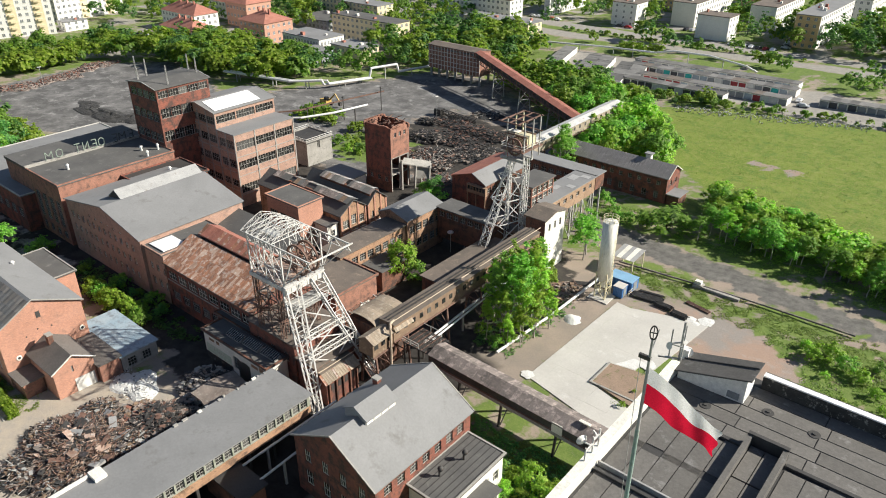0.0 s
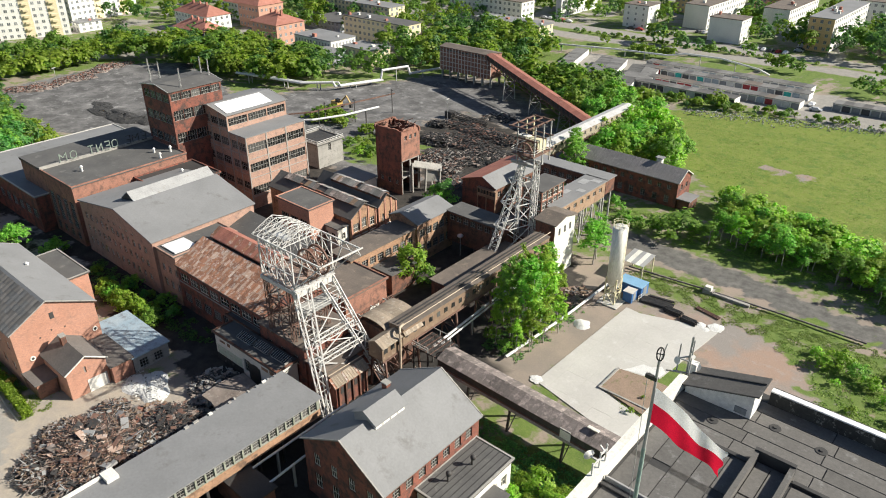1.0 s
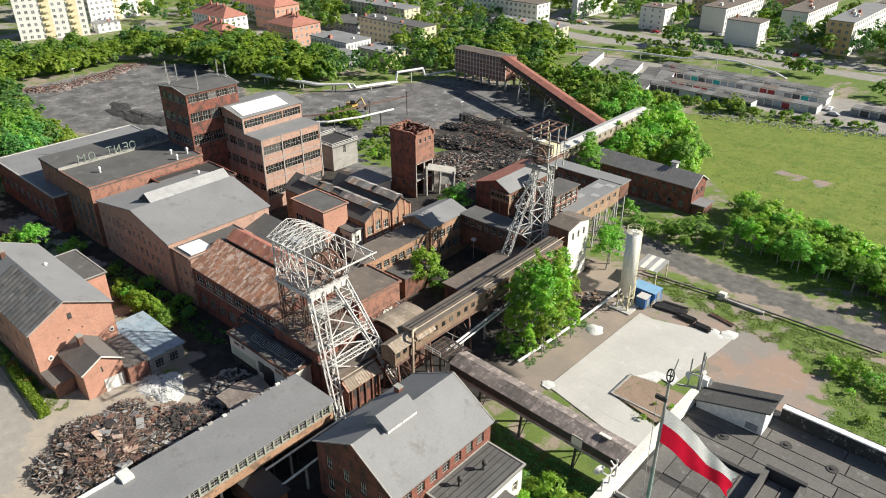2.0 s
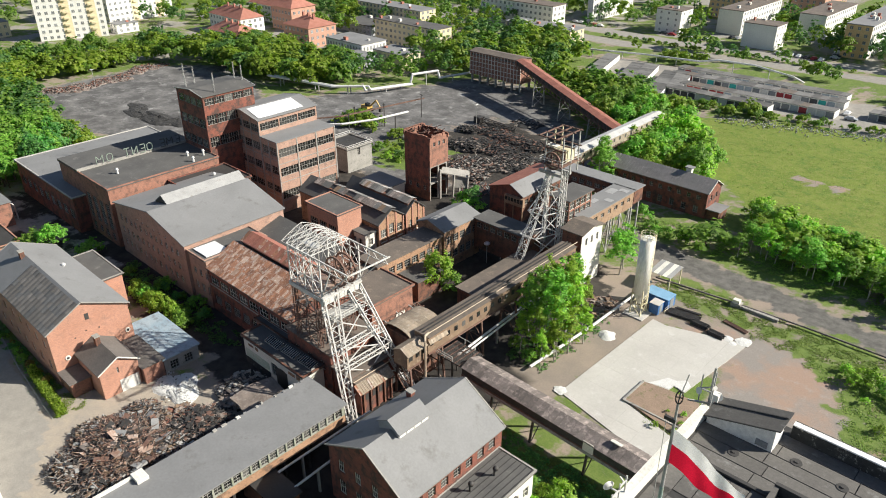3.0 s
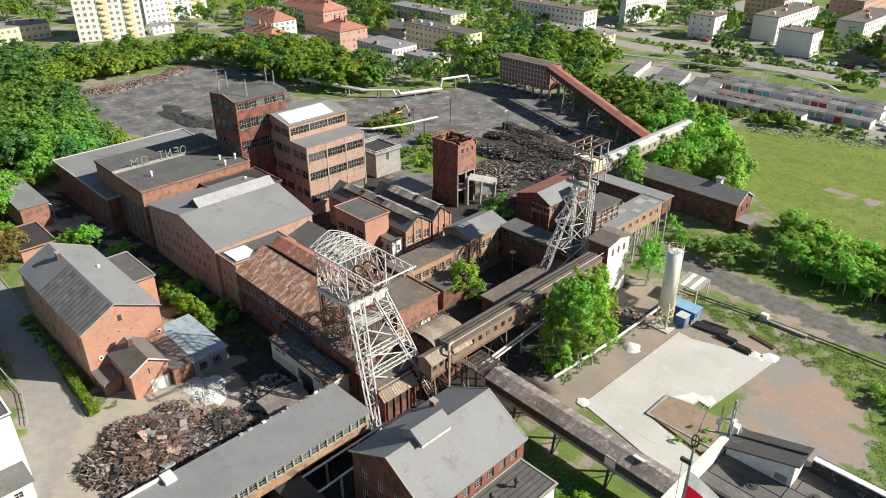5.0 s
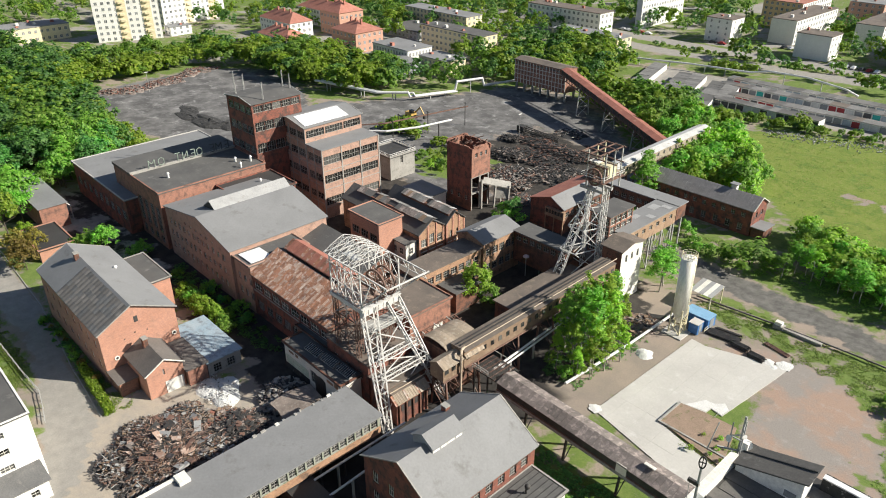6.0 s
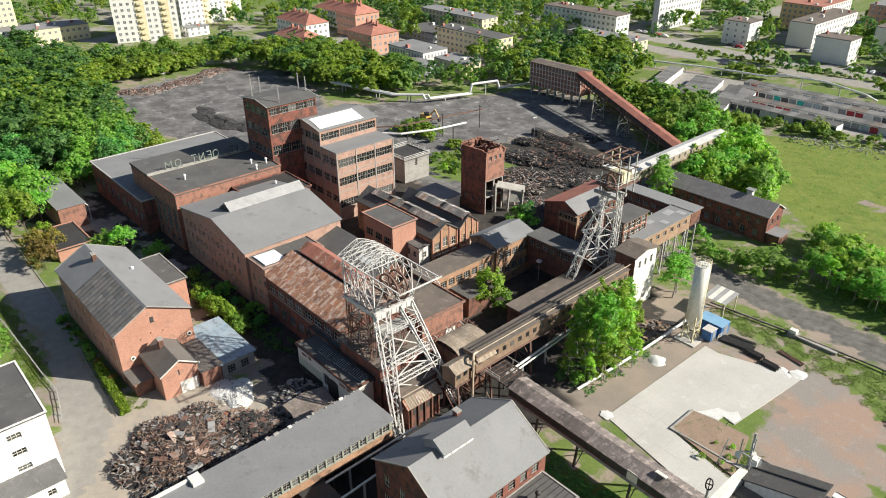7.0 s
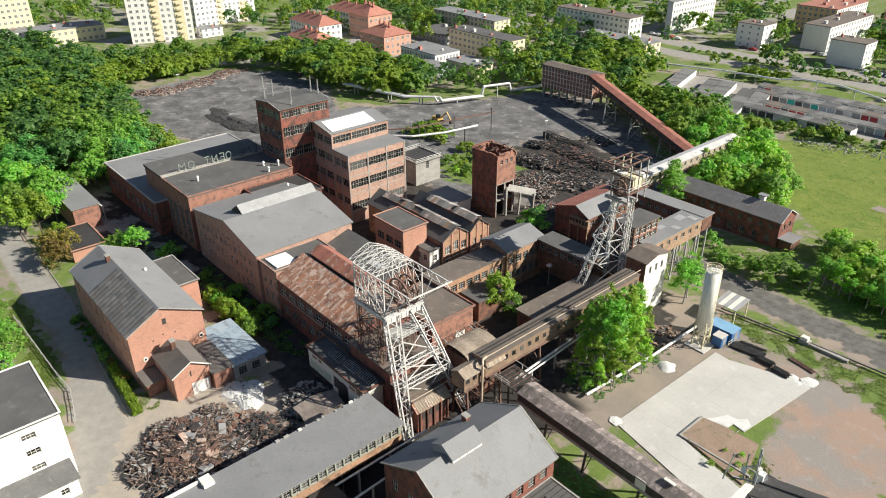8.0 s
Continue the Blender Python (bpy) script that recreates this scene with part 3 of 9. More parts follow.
def ground_sheet():
    def lines(lo, hi, fine0, fine1, step, coarse):
        v = list(np.arange(lo, fine0, coarse)) + list(np.arange(fine0, fine1, step)) + list(np.arange(fine1, hi + coarse, coarse))
        return np.array(v)
    ss = np.concatenate(([-3000, -1500, -800], lines(-460, 140, -130, 20, 1.5, 4.0), [400, 1200, 3000]))
    qs = np.concatenate(([-3000, -1000, -300], lines(-40, 460, 5, 260, 1.7, 4.0), [700, 1300, 3000]))
    S, Q = np.meshgrid(ss, qs, indexing="ij")
    n1, n2 = zone_noise(S, Q, 30, 1), zone_noise(S, Q, 7, 2)

    def soft(poly, wide=1.5, wob=2.0):
        return np.clip((inside(poly, S, Q) + wob * n2 + 0.4 * wob * n1) / wide + 0.5, 0, 1)
    town = np.clip((Q - 300) / 30, 0, 1) + np.clip((-330 - S) / 30, 0, 1)
    grass = np.clip(0.62 + 0.25 * np.minimum(town, 1) + 0.4 * n1 + 0.35 * n2, 0, 1)
    field = soft(FIELD, 2, 1.5)
    grass = np.maximum(grass * (1 - field), field)
    verge = np.exp(-((Q - 127.5 - 1.5 * n2) / 4.0) ** 2) * ((S > -56) & (S < 40)) + np.exp(-((Q - 150 - n2) / 3.0) ** 2) * (S > -60)
    coal = np.maximum(soft(COAL_YARD, 2.5, 2), soft(COAL_YARD2, 2.5, 2.5))
    wreck = soft(WRECK, 7, 6)
    coal *= 1 - wreck
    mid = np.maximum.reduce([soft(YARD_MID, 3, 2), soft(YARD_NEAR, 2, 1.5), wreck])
    red = soft(REDDISH, 3, 2.5)
    sand = soft(SANDY, 3, 2.5)
    dirt = soft(DIRT, 3, 2)
    paves = [soft(p, 4, 5) * np.clip(0.75 + 0.8 * n1, 0, 1) for p in PAVES[:1]] + [soft(p, 4, 5) * np.clip(0.35 + 1.1 * n1, 0, 1) for p in PAVES[1:]]
    asph = np.maximum.reduce([*paves, soft(ROAD_L, 0.8, 0.5), soft(STREET, 1.0, 0.3), soft(STREET_NEAR, 1.0, 0.3), soft(STREET2, 1.0, 0.4), soft(GAR_YARD, 1.5, 1.0), soft(TOWN_PAVE, 1.5, 0.8)])
    grav = np.maximum(soft(GRAVEL, 2.5, 1.6), 0)
    for w in (coal, mid, red, sand, asph, grav, dirt):
        grass = grass * (1 - w)
    grass = np.clip(np.maximum(grass, np.clip(verge, 0, 1) * np.clip(0.75 + 0.5 * n2, 0, 1)), 0, 1)
    mid = mid * (1 - coal) * (1 - sand)
    grass = np.maximum(grass, soft(VERGE_R, 4, 5) * np.clip(0.8 + 0.6 * n2, 0, 1))
    red *= 1 - np.clip(verge, 0, 1)
    grass = np.maximum(grass, soft(GRASSY, 4, 4) * 0.9) * (1 - soft(GAP_SHADE, 1.5, 0.6))
    bare = soft(BARE, 2.5, 2.0)
    grass *= 1 - bare
    red = np.maximum(red, bare)
    # weight of the near-black shade painted in the gaps
    black = soft(GAP_SHADE, 1.5, 0.6)
    verts = np.stack([S, Q, 0.05 * n2 * (1 - asph)], -1).reshape(-1, 3)
    ni, nj = S.shape
    idx = np.arange(ni * nj).reshape(ni, nj)
    faces = np.stack([idx[:-1, :-1], idx[1:, :-1], idx[1:, 1:], idx[:-1, 1:]], -1).reshape(-1, 4)
    me = bpy.data.meshes.new("ground")
    me.from_pydata(verts.tolist(), [], faces.tolist())
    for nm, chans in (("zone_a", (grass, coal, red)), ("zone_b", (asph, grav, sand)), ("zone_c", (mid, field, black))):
        att = me.attributes.new(nm, "FLOAT_COLOR", "POINT")
        dat = np.ones((ni * nj, 4), np.float32)
        for k, c in enumerate(chans):
            dat[:, k] = c.reshape(-1)
        att.data.foreach_set("color", dat.ravel())
    me.polygons.foreach_set("use_smooth", np.ones(len(me.polygons), bool))
    return me


def ground_mat():
    m = bpy.data.materials.new("ground")
    m.use_nodes = True
    n, l = m.node_tree.nodes, m.node_tree.links
    b = n["Principled BSDF"]
    b.inputs["Roughness"].default_value = 0.95
    b.inputs["Specular IOR Level"].default_value = 0.2
    tc = n.new("ShaderNodeTexCoord")

    def noi(s, d=8, r=0.65):
        t = n.new("ShaderNodeTexNoise")
        t.inputs["Scale"].default_value, t.inputs["Detail"].default_value, t.inputs["Roughness"].default_value = s, d, r
        l.new(tc.outputs["Object"], t.inputs["Vector"])
        return t.outputs[0]

    def rng(v, a, z, o0=0.0, o1=1.0):
        r = n.new("ShaderNodeMapRange")
        for i, x in ((1, a), (2, z), (3, o0), (4, o1)):
            r.inputs[i].default_value = x
        l.new(v, r.inputs[0])
        return r.outputs[0]

    def mix(f, a, z, kind="MIX"):
        x = n.new("ShaderNodeMix")
        x.data_type, x.blend_type = "RGBA", kind
        for i, v in ((0, f), (6, a), (7, z)):
            if isinstance(v, (tuple, float, int)):
                x.inputs[i].default_value = v if isinstance(v, (float, int)) else (*v, 1)
            else:
                l.new(v, x.inputs[i])
        return x.outputs[2]

    big, mid, fine = noi(0.06), noi(0.45), noi(3.5, 10, 0.75)
    z = {}
    for nm in ("zone_a", "zone_b", "zone_c"):
        a = n.new("ShaderNodeAttribute")
        a.attribute_name = nm
        sp = n.new("ShaderNodeSeparateColor")
        l.new(a.outputs["Color"], sp.inputs[0])
        z[nm] = sp.outputs

    def edge(w):
        """The zone's edge frayed by the grain of the ground."""
        ad = n.new("ShaderNodeMath")
        l.new(w, ad.inputs[0])
        l.new(rng(mid, 0.3, 0.7, -0.35, 0.35), ad.inputs[1])
        return rng(ad.outputs[0], 0.35, 0.65)

    col = mix(rng(big, 0.4, 0.6), (0.31, 0.255, 0.21), (0.24, 0.207, 0.178))
    # dark dirt of courts and wreckage, darkened further to paint the courts' shade
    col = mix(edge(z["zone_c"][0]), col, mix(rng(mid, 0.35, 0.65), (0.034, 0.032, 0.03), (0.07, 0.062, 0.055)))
    col = mix(edge(z["zone_b"][2]), col, mix(rng(mid, 0.35, 0.65), (0.40, 0.345, 0.28), (0.32, 0.29, 0.255)))
    col = mix(edge(z["zone_a"][2]), col, mix(rng(noi(0.5, 9, 0.7), 0.55, 0.7, 0.0, 0.6), mix(rng(noi(0.11, 7, 0.6), 0.42, 0.58), (0.335, 0.24, 0.19), (0.265, 0.24, 0.22)), (0.36, 0.335, 0.31)))
    col = mix(edge(z["zone_b"][1]), col, mix(rng(mid, 0.35, 0.65), (0.18, 0.174, 0.162), (0.095, 0.092, 0.087)))
    col = mix(edge(z["zone_a"][1]), col, mix(rng(noi(0.22, 10, 0.72), 0.54, 0.68, 0.0, 0.85), mix(rng(noi(0.13, 9, 0.7), 0.42, 0.62), (0.10, 0.098, 0.098), (0.195, 0.19, 0.188)), (0.36, 0.355, 0.35)))
    col = mix(edge(z["zone_b"][0]), col, mix(rng(mid, 0.35, 0.7), (0.255, 0.243, 0.225), (0.335, 0.315, 0.285)))
    # painted shade: near-black ground colour under the range and between walls
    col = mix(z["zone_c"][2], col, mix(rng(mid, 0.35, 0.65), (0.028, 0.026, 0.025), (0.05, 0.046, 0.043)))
    g = mix(rng(mid, 0.36, 0.64), (0.095, 0.155, 0.034), (0.155, 0.215, 0.055))
    g = mix(rng(fine, 0.5, 0.75), g, (0.19, 0.19, 0.085))
    fg = mix(rng(noi(0.09), 0.38, 0.62), (0.105, 0.175, 0.024), (0.165, 0.225, 0.04))
    fg = mix(rng(mid, 0.48, 0.66, 0.0, 0.7), fg, (0.22, 0.235, 0.07))
    fg = mix(rng(noi(1.1, 9, 0.75), 0.5, 0.66, 0.0, 0.75), fg, (0.27, 0.25, 0.10))
    fg = mix(rng(noi(0.22, 7, 0.7), 0.52, 0.64, 0.0, 0.85), fg, (0.08, 0.16, 0.028))
    fg = mix(rng(noi(2.2, 8, 0.8), 0.45, 0.6, 0.0, 0.55), fg, (0.21, 0.225, 0.065))
    g = mix(z["zone_c"][1], g, fg)
    col = mix(edge(z["zone_a"][0]), col, g)
    v = n.new("ShaderNodeCombineColor")
    for i in range(3):
        l.new(rng(fine, 0.25, 0.75, 0.84, 1.15), v.inputs[i])
    l.new(mix(1.0, col, v.outputs[0], "MULTIPLY"), b.inputs["Base Color"])
    bp = n.new("ShaderNodeBump")
    bp.inputs["Strength"].default_value, bp.inputs["Distance"].default_value = 0.45, 0.12
    l.new(fine, bp.inputs["Height"])
    l.new(bp.outputs[0], b.inputs["Normal"])
    return m


FELT_MID = mat("worn_felt", (0.17, 0.168, 0.165), (0.13, 0.128, 0.126), 0.9, 0.3, 4.0, 0.1, c3=(0.22, 0.21, 0.20), amount=0.35, vary=0.2)
RUST_PALE = mat("pale_rusted_sheet", (0.40, 0.30, 0.25), (0.33, 0.20, 0.14), 0.75, 0.6, 7.0, 0.3, c3=(0.48, 0.44, 0.41), amount=0.42, vary=0.2)
WOOD_TAN = mat("tan_weathered_boards", (0.36, 0.245, 0.165), (0.27, 0.175, 0.115), 0.9, 0.5, 7.0, 0.3, c3=(0.17, 0.12, 0.085), amount=0.38)
SLATE_GREY = mat("weathered_grey_sheet", (0.27, 0.255, 0.25), (0.21, 0.20, 0.196), 0.9, 0.35, 6.0, 0.2, c3=(0.34, 0.32, 0.31), amount=0.35)
ground = new("ground", ground_sheet())
ground.data.materials.append(ground_mat())
ground.matrix_basis = GRID
tagged(ground, "earth, grass, coal dust and gravel around the works", "ground", kind="structure")

# ---------------------------------------------------------------- the large buildings of the works
building("low_factory_hall", "low red brick factory hall with a grey felt roof", "factory", -210, -173.2, 54.2, 92, 9.2, mats={"*": BRICK_RED}, roof=FELT, parapet=0.2, cap=CONCRETE_PALE,
                    wins={"Q": [(1, 36, 9, 3.2, 2.6, 2.6, "fac")]})
hall_mid = building("factory_hall", "red brick factory hall with a flat dark roof and sign letters", "factory", -186, -158.8, 57.4, 85.9, 14.6, mats=BRICK, roof=FELT_DARK, parapet=0.25, over=0.2,
                    wins={"Q": [(13, 26.5, 4, 4.0, 2.2, 6.5, "fac"), (13, 26.5, 4, 1.0, 1.8, 2.0, "fac")]})
# raised strip of roof behind the letters
part("roof_step", fresh((-0.2, -0.2, 14.82, 11.2, 30, 15.25)), FELT_DARK, hall_mid)
part("roof_kerb", fresh((11.2, -0.2, 14.82, 11.6, 30, 15.5)), CONCRETE, hall_mid, "pale coping kerb")
building("link_hall", "lower brick link building under a black tarred roof", "factory", -158.5, -146.6, 72, 87, 12.4, roof=FELT_BLACK, mats=BRICK_RED, parapet=0.3)
building("sorting_tower", "tall deep red brick sorting tower with window bands", "tower", -175, -162.2, 86, 100.6, 29.4, ridge="q", at=-167.5, rise=0.9, mats=BRICK_RED, roof=FELT_DARK, trim=STEEL_GREY,
                   wins={"Q": [(0.6, 12.2, 4, 15.8, 2.84, 2.3, "band"), (0.6, 12.2, 4, 21.0, 2.84, 2.4, "band"), (0.6, 12.2, 4, 26.4, 2.84, 2.1, "band")],
                         "S": [(0.4, 14.2, 5, 16.2, 2.7, 2.6, "band"), (0.4, 14.2, 5, 22.0, 2.7, 2.5, "band"), (0.4, 14.2, 5, 27.0, 2.7, 1.8, "band")]})
tower_b = building("washery_tower", "tall pale orange brick tower with window bands and concrete ribs", "tower", -168, -153.3, 95.2, 113.5, 23.2, ridge="q", at=-160.6, rise=1.3, mats=BRICK_PINK, roof=FELT, trim=CONCRETE,
                   wins={"Q": [(0.3, 14.4, 4, 5.2, 3.3, 2.0, "band"), (0.3, 14.4, 4, 10.2, 3.3, 2.2, "band"), (0.3, 14.4, 4, 15.2, 3.3, 2.2, "band"), (0.3, 14.4, 4, 20.0, 3.3, 2.0, "band")],
                         "S": [(0.3, 18, 3, 20.3, 5.6, 2.0, "band")]})
bm = B()
x0, zt = 7.4, 24.75
slab_from(bm, ((x0 + 0.8, 1.2, zt - 0.06), (x0 + 6.9, 0.6, zt - 1.13), (x0 + 6.9, 14.5, zt - 1.13), (x0 + 0.8, 15.0, zt - 0.06)), 0.03)
part("white_patch", bm, WHITE_MEMBRANE, tower_b, "bright white new roof covering")
tower_low = building("washery_annex", "pale orange brick annex with three window bands, under a felt roof", "tower", -153.1, -146.2, 95.2, 113.5, 19.0, mats=BRICK_PINK, roof=FELT, over=0.15,
                     wins={"Q": [(0.3, 6.6, 2, 5.2, 2.8, 2.0, "band"), (0.3, 6.6, 2, 10.2, 2.8, 2.2, "band"), (0.3, 6.6, 2, 15.2, 2.8, 2.2, "band")],
                           "S": [(0.3, 18, 3, 3.6, 5.6, 2.3, "band"), (0.3, 18, 3, 9.8, 5.6, 2.3, "band"), (0.3, 18, 3, 14.9, 5.6, 2.3, "band")]})
for root, a, b, h, q_ribs in ((tower_b, 14.7, 18.3, 23.2, 4), (tower_low, 6.9, 18.3, 19.0, 2)):
    bm = B()
    for i in range(q_ribs + 1):
        x = a * i / q_ribs
        box(bm, x - 0.16, -0.1, 0, x + 0.16, 0.0, h)
    for i in range(4):
        y = b * i / 3
        if root is tower_low:
            box(bm, a, y - 0.16, 0, a + 0.1, y + 0.16, h)
    for z in ((4.2, 9.2, 14.2) if root is tower_low else (4.2, 9.2, 14.2, 19.2)):
        box(bm, 0, -0.08, z, a, -0.01, z + 0.2)
        if root is tower_low:
            box(bm, a + 0.01, 0, z - 1.0, a + 0.08, b, z - 0.8)
    part("concrete_ribs", bm, CONCRETE, root, "pale concrete frame ribs")

building("workshop_hall", "long brick hall with small windows and a grey felt roof", "factory", -156.8, -126.0, 57.6, 81.8, 12.3, ridge="q", at=-139.6, rise=3.1, mats=BRICK_PINK, roof=FELT,
                    wins={"Q": [(1.0, 28.5, 12, 8.6, 1.0, 1.5, "house"), (1.0, 28.5, 12, 5.6, 1.0, 1.5, "house"), (1.0, 28.5, 12, 2.4, 1.0, 1.6, "house"), (9, 24, 6, 11.7 - 0.6, 0.9, 0.45, "house")]})
lantern = thing("roof_lantern", "pale ridge skylight running along the felt roof", "skylight", at_grid(-145.2, 62, 0.6))
bm = B()
slab_from(bm, ((0, 0, 14.4), (3.0, 0, 16.5), (3.0, 19.6, 16.5), (0, 19.6, 14.4)), 0.2)
part("sloping_cover", bm, GREY_SHEET, lantern)
bm = B()
slab_from(bm, ((3.0, 0, 16.5), (6.0, 0, 14.6), (6.0, 19.6, 14.6), (3.0, 19.6, 16.5)), 0.2)
part("sloping_cover", bm, GREY_SHEET, lantern)
bm = B()
quad(bm, ((0.1, 0.1, 13.4), (5.9, 0.1, 13.4), (5.9, 0.1, 14.5), (3.0, 0.1, 16.3), (0.1, 0.1, 14.3)))
part("gable", bm, STEEL_DARK, lantern)
building("workshop_extension", "sooty brick extension with a mossy dark roof", "factory", -125.8, -119.4, 58.2, 72.4, 11.0, mats=BRICK_PINK, roof=FELT_DARK, parapet=0.2,
                        wins={"Q": [(0.6, 7.4, 3, 6.5, 1.0, 1.6, "house"), (0.6, 7.4, 3, 3.0, 1.0, 1.8, "house")]})
sheet = thing("white_roof_sheet", "bright white sheet laid on the dark roof", "sheet", at_grid(-125.0, 59.0, 11.46))
bm = B()
slab_from(bm, ((0, 0, 0.03), (5.0, 0, 0.03), (5.2, 4.8, 0.03), (0.2, 4.8, 0.03)), 0.2)
part("membrane", bm, WHITE_MEMBRANE, sheet)
hall_rust = building("rusty_roofed_hall", "red brick hall with a rusted corrugated roof", "factory", -119.2, -91.6, 58.4, 72.5, 9.5, ridge="s", at=65.2, rise=3.2, mats={"*": BRICK_RED}, roof=FELT_BROWN,
                     wins={"Q": [(0.5, 27.2, 8, 6.3, 2.9, 1.9, "white"), (0.8, 27, 8, 1.8, 2.4, 2.2, "fac")]})
part("cornice", fresh((-0.1, -0.14, 9.1, 27.7, -0.01, 9.42)), BRICK_RED, hall_rust)
part("sill_band", fresh((0.2, -0.09, 5.9, 27.4, -0.01, 6.15)), CONCRETE, hall_rust)
building("dark_felted_range", "brick range under a dark felted saddle roof", "factory", -125.6, -104.4, 73.0, 83.2, 8.4, ridge="s", at=80.8, rise=2.4, mats=BRICK_SOOT, roof=FELT_DARK)
rust_lantern = building("red_lantern_house", "brick monitor along the ridge with a red sheet roof", "factory", -117.4, -98.5, 66.0, 70.0, 13.4, z0=9.0, ridge="s", at=68.0, rise=1.1, mats=BRICK_SOOT, roof=RED_SHEET)
sheet_roof(hall_rust, (-0.35, -0.35, 9.58), (28.3, 0, 0), (0, 7.1, 3.35), 44, 5, (RUST_SHEET, RUST_SHEET, RUST_SHEET, RUST_PALE), 41)
sheet_roof(rust_lantern, (-0.35, -0.35, 13.45), (19.6, 0, 0), (0, 2.35, 1.29), 21, 1, (RED_SHEET, RED_SHEET, RUST_SHEET), 42)
block_b = building("brick_store", "low brick block with a flat brown roof", "factory", -100, -86.6, 72.7, 83.3, 7.8, mats=BRICK, roof=FELT_BROWN, parapet=0.25)
part("plaster_patch", fresh((13.41, 6.0, 0.6, 13.46, 8.4, 3.6)), PLASTER, block_b, "pale plastered patch")
building("brick_loading_house", "tall plain brick box with a dark flat roof", "factory", -126.5, -115.6, 88.7, 95.6, 11.4, mats=BRICK_PALE, roof=FELT_DARK, parapet=0.15,
                     wins={"Q": [(0.5, 10.4, 3, 6.4, 2.7, 2.0, "band")]})
shop_a = building("bath_house", "ornate brick gabled hall with a broken slate roof", "factory", -140, -110.8, 96.4, 104.4, 8.0, ridge="s", at=100.5, rise=2.6, mats=BRICK_TAN, roof=FELT_DARK,
                  wins={"S": [(0.3, 2.9, 1, 4.2, 1.7, 2.1, "white"), (2.9, 5.2, 1, 4.6, 1.5, 2.4, "white"), (5.2, 7.8, 1, 4.2, 1.7, 2.1, "white"), (0.4, 3.6, 1, 0.8, 1.6, 1.8, "house")]})
shop_b = building("bath_house", "ornate brick gabled hall with a broken slate roof", "factory", -132, -110.4, 104.6, 110.6, 8.2, ridge="s", at=107.4, rise=2.5, mats=BRICK_TAN, roof=FELT_DARK,
                  wins={"S": [(0.8, 5.2, 2, 4.0, 1.3, 2.0, "white")]})
for root, x0, x1, yc, zr, seed in ((shop_a, 3.0, 29.2, 4.1, 10.9, 51), (shop_b, 4.0, 21.6, 2.8, 11.0, 52)):
    bm = B()
    box(bm, x0, yc - 1.5, zr - 2.2, x1 - 0.5, yc + 1.5, zr - 0.75)
    part("monitor_wall", bm, BRICK_SOOT, root)
    for side in (-1, 1):
        if side < 0:
            sheet_roof(root, (x0, yc - 1.8, zr - 0.72), (x1 - x0, 0, 0), (0, 1.8, 0.72), 18, 1, (FELT_DARK, ASBESTOS, FELT_DARK, ASBESTOS, WOOD, FELT_MID), seed, 0.1, "monitor_sheet")
        else:
            sheet_roof(root, (x1, yc + 1.8, zr - 0.72), (x0 - x1, 0, 0), (0, -1.8, 0.72), 18, 1, (FELT_MID, ASBESTOS, GREY_SHEET, FELT_MID), seed + 5, 0.06, "monitor_sheet")
    bm = B()
    for i in range(12):
        x = x0 + (x1 - x0) * i / 11.5
        box(bm, x, yc - 1.7, zr - 0.85, x + 0.12, yc + 1.7, zr - 0.72)
    tagged(part("purlins", bm, STEEL_DARK, root), kind="stuff")
for root, a, b, zs in ((shop_a, 29.2, 8.0, (0.0, 2.6, 5.2, 7.6)), (shop_b, 21.6, 6.0, (0.0, 2.0, 4.0, 5.7))):
    for y in zs:
        peak = 8.1 + 2.2 * (1 - abs(y + 0.2 - b / 2) / (b / 2))
        part("pilaster", fresh((a, y, 0, a + 0.16, y + 0.42, peak)), BRICK_PALE, root)
    part("string_course", fresh((a, 0.42, 3.0, a + 0.1, b - 0.45, 3.25)), PLASTER, root, "pale plastered string course")
lean = building("bath_house_lean_to", "pale rendered lean-to with a dark roof", "factory", -121.5, -111.5, 93.0, 96.2, 6.4, mats=PLASTER, roof=FELT_DARK,
                wins={"Q": [(0.6, 9.4, 4, 3.4, 1.2, 1.6, "house")], "S": [(0.5, 2.8, 1, 3.4, 1.1, 1.6, "house")]})
building("crew_building", "brick range with window bands and a brown flat roof", "factory", -101.5, -95.8, 82.6, 101.5, 8.6, mats=BRICK_TAN, roof=FELT_BROWN,
                  wins={"S": [(0.5, 18.4, 8, 5.4, 1.7, 1.7, "fac"), (0.5, 18.4, 8, 1.8, 1.7, 1.9, "fac")]})
building("crew_building", "taller brick range with a low-pitched grey roof", "factory", -103.5, -95.4, 101.8, 113.6, 9.6, ridge="q", at=-100.2, rise=1.4, mats=BRICK_TAN, roof=FELT,
                  wins={"S": [(0.5, 11.4, 5, 6.0, 1.7, 1.9, "fac"), (0.5, 11.4, 5, 2.2, 1.7, 2.0, "fac")], "Q": [(0.6, 7.5, 3, 6.2, 1.4, 1.8, "fac")]})
building("timber_gallery", "boarded gallery with a dark flat roof", "factory", -95.2, -80.6, 111.6, 116.6, 9.6, z0=2.4, mats=BRICK_SOOT, roof=FELT_DARK,
                  wins={"Q": [(0.4, 14.2, 7, 5.2, 1.5, 1.4, "fac")]})
building("low_range", "long low building with a brown felt roof", "factory", -82, -77, 91.3, 113.5, 5.8, mats=BRICK_SOOT, roof=FELT_BROWN)
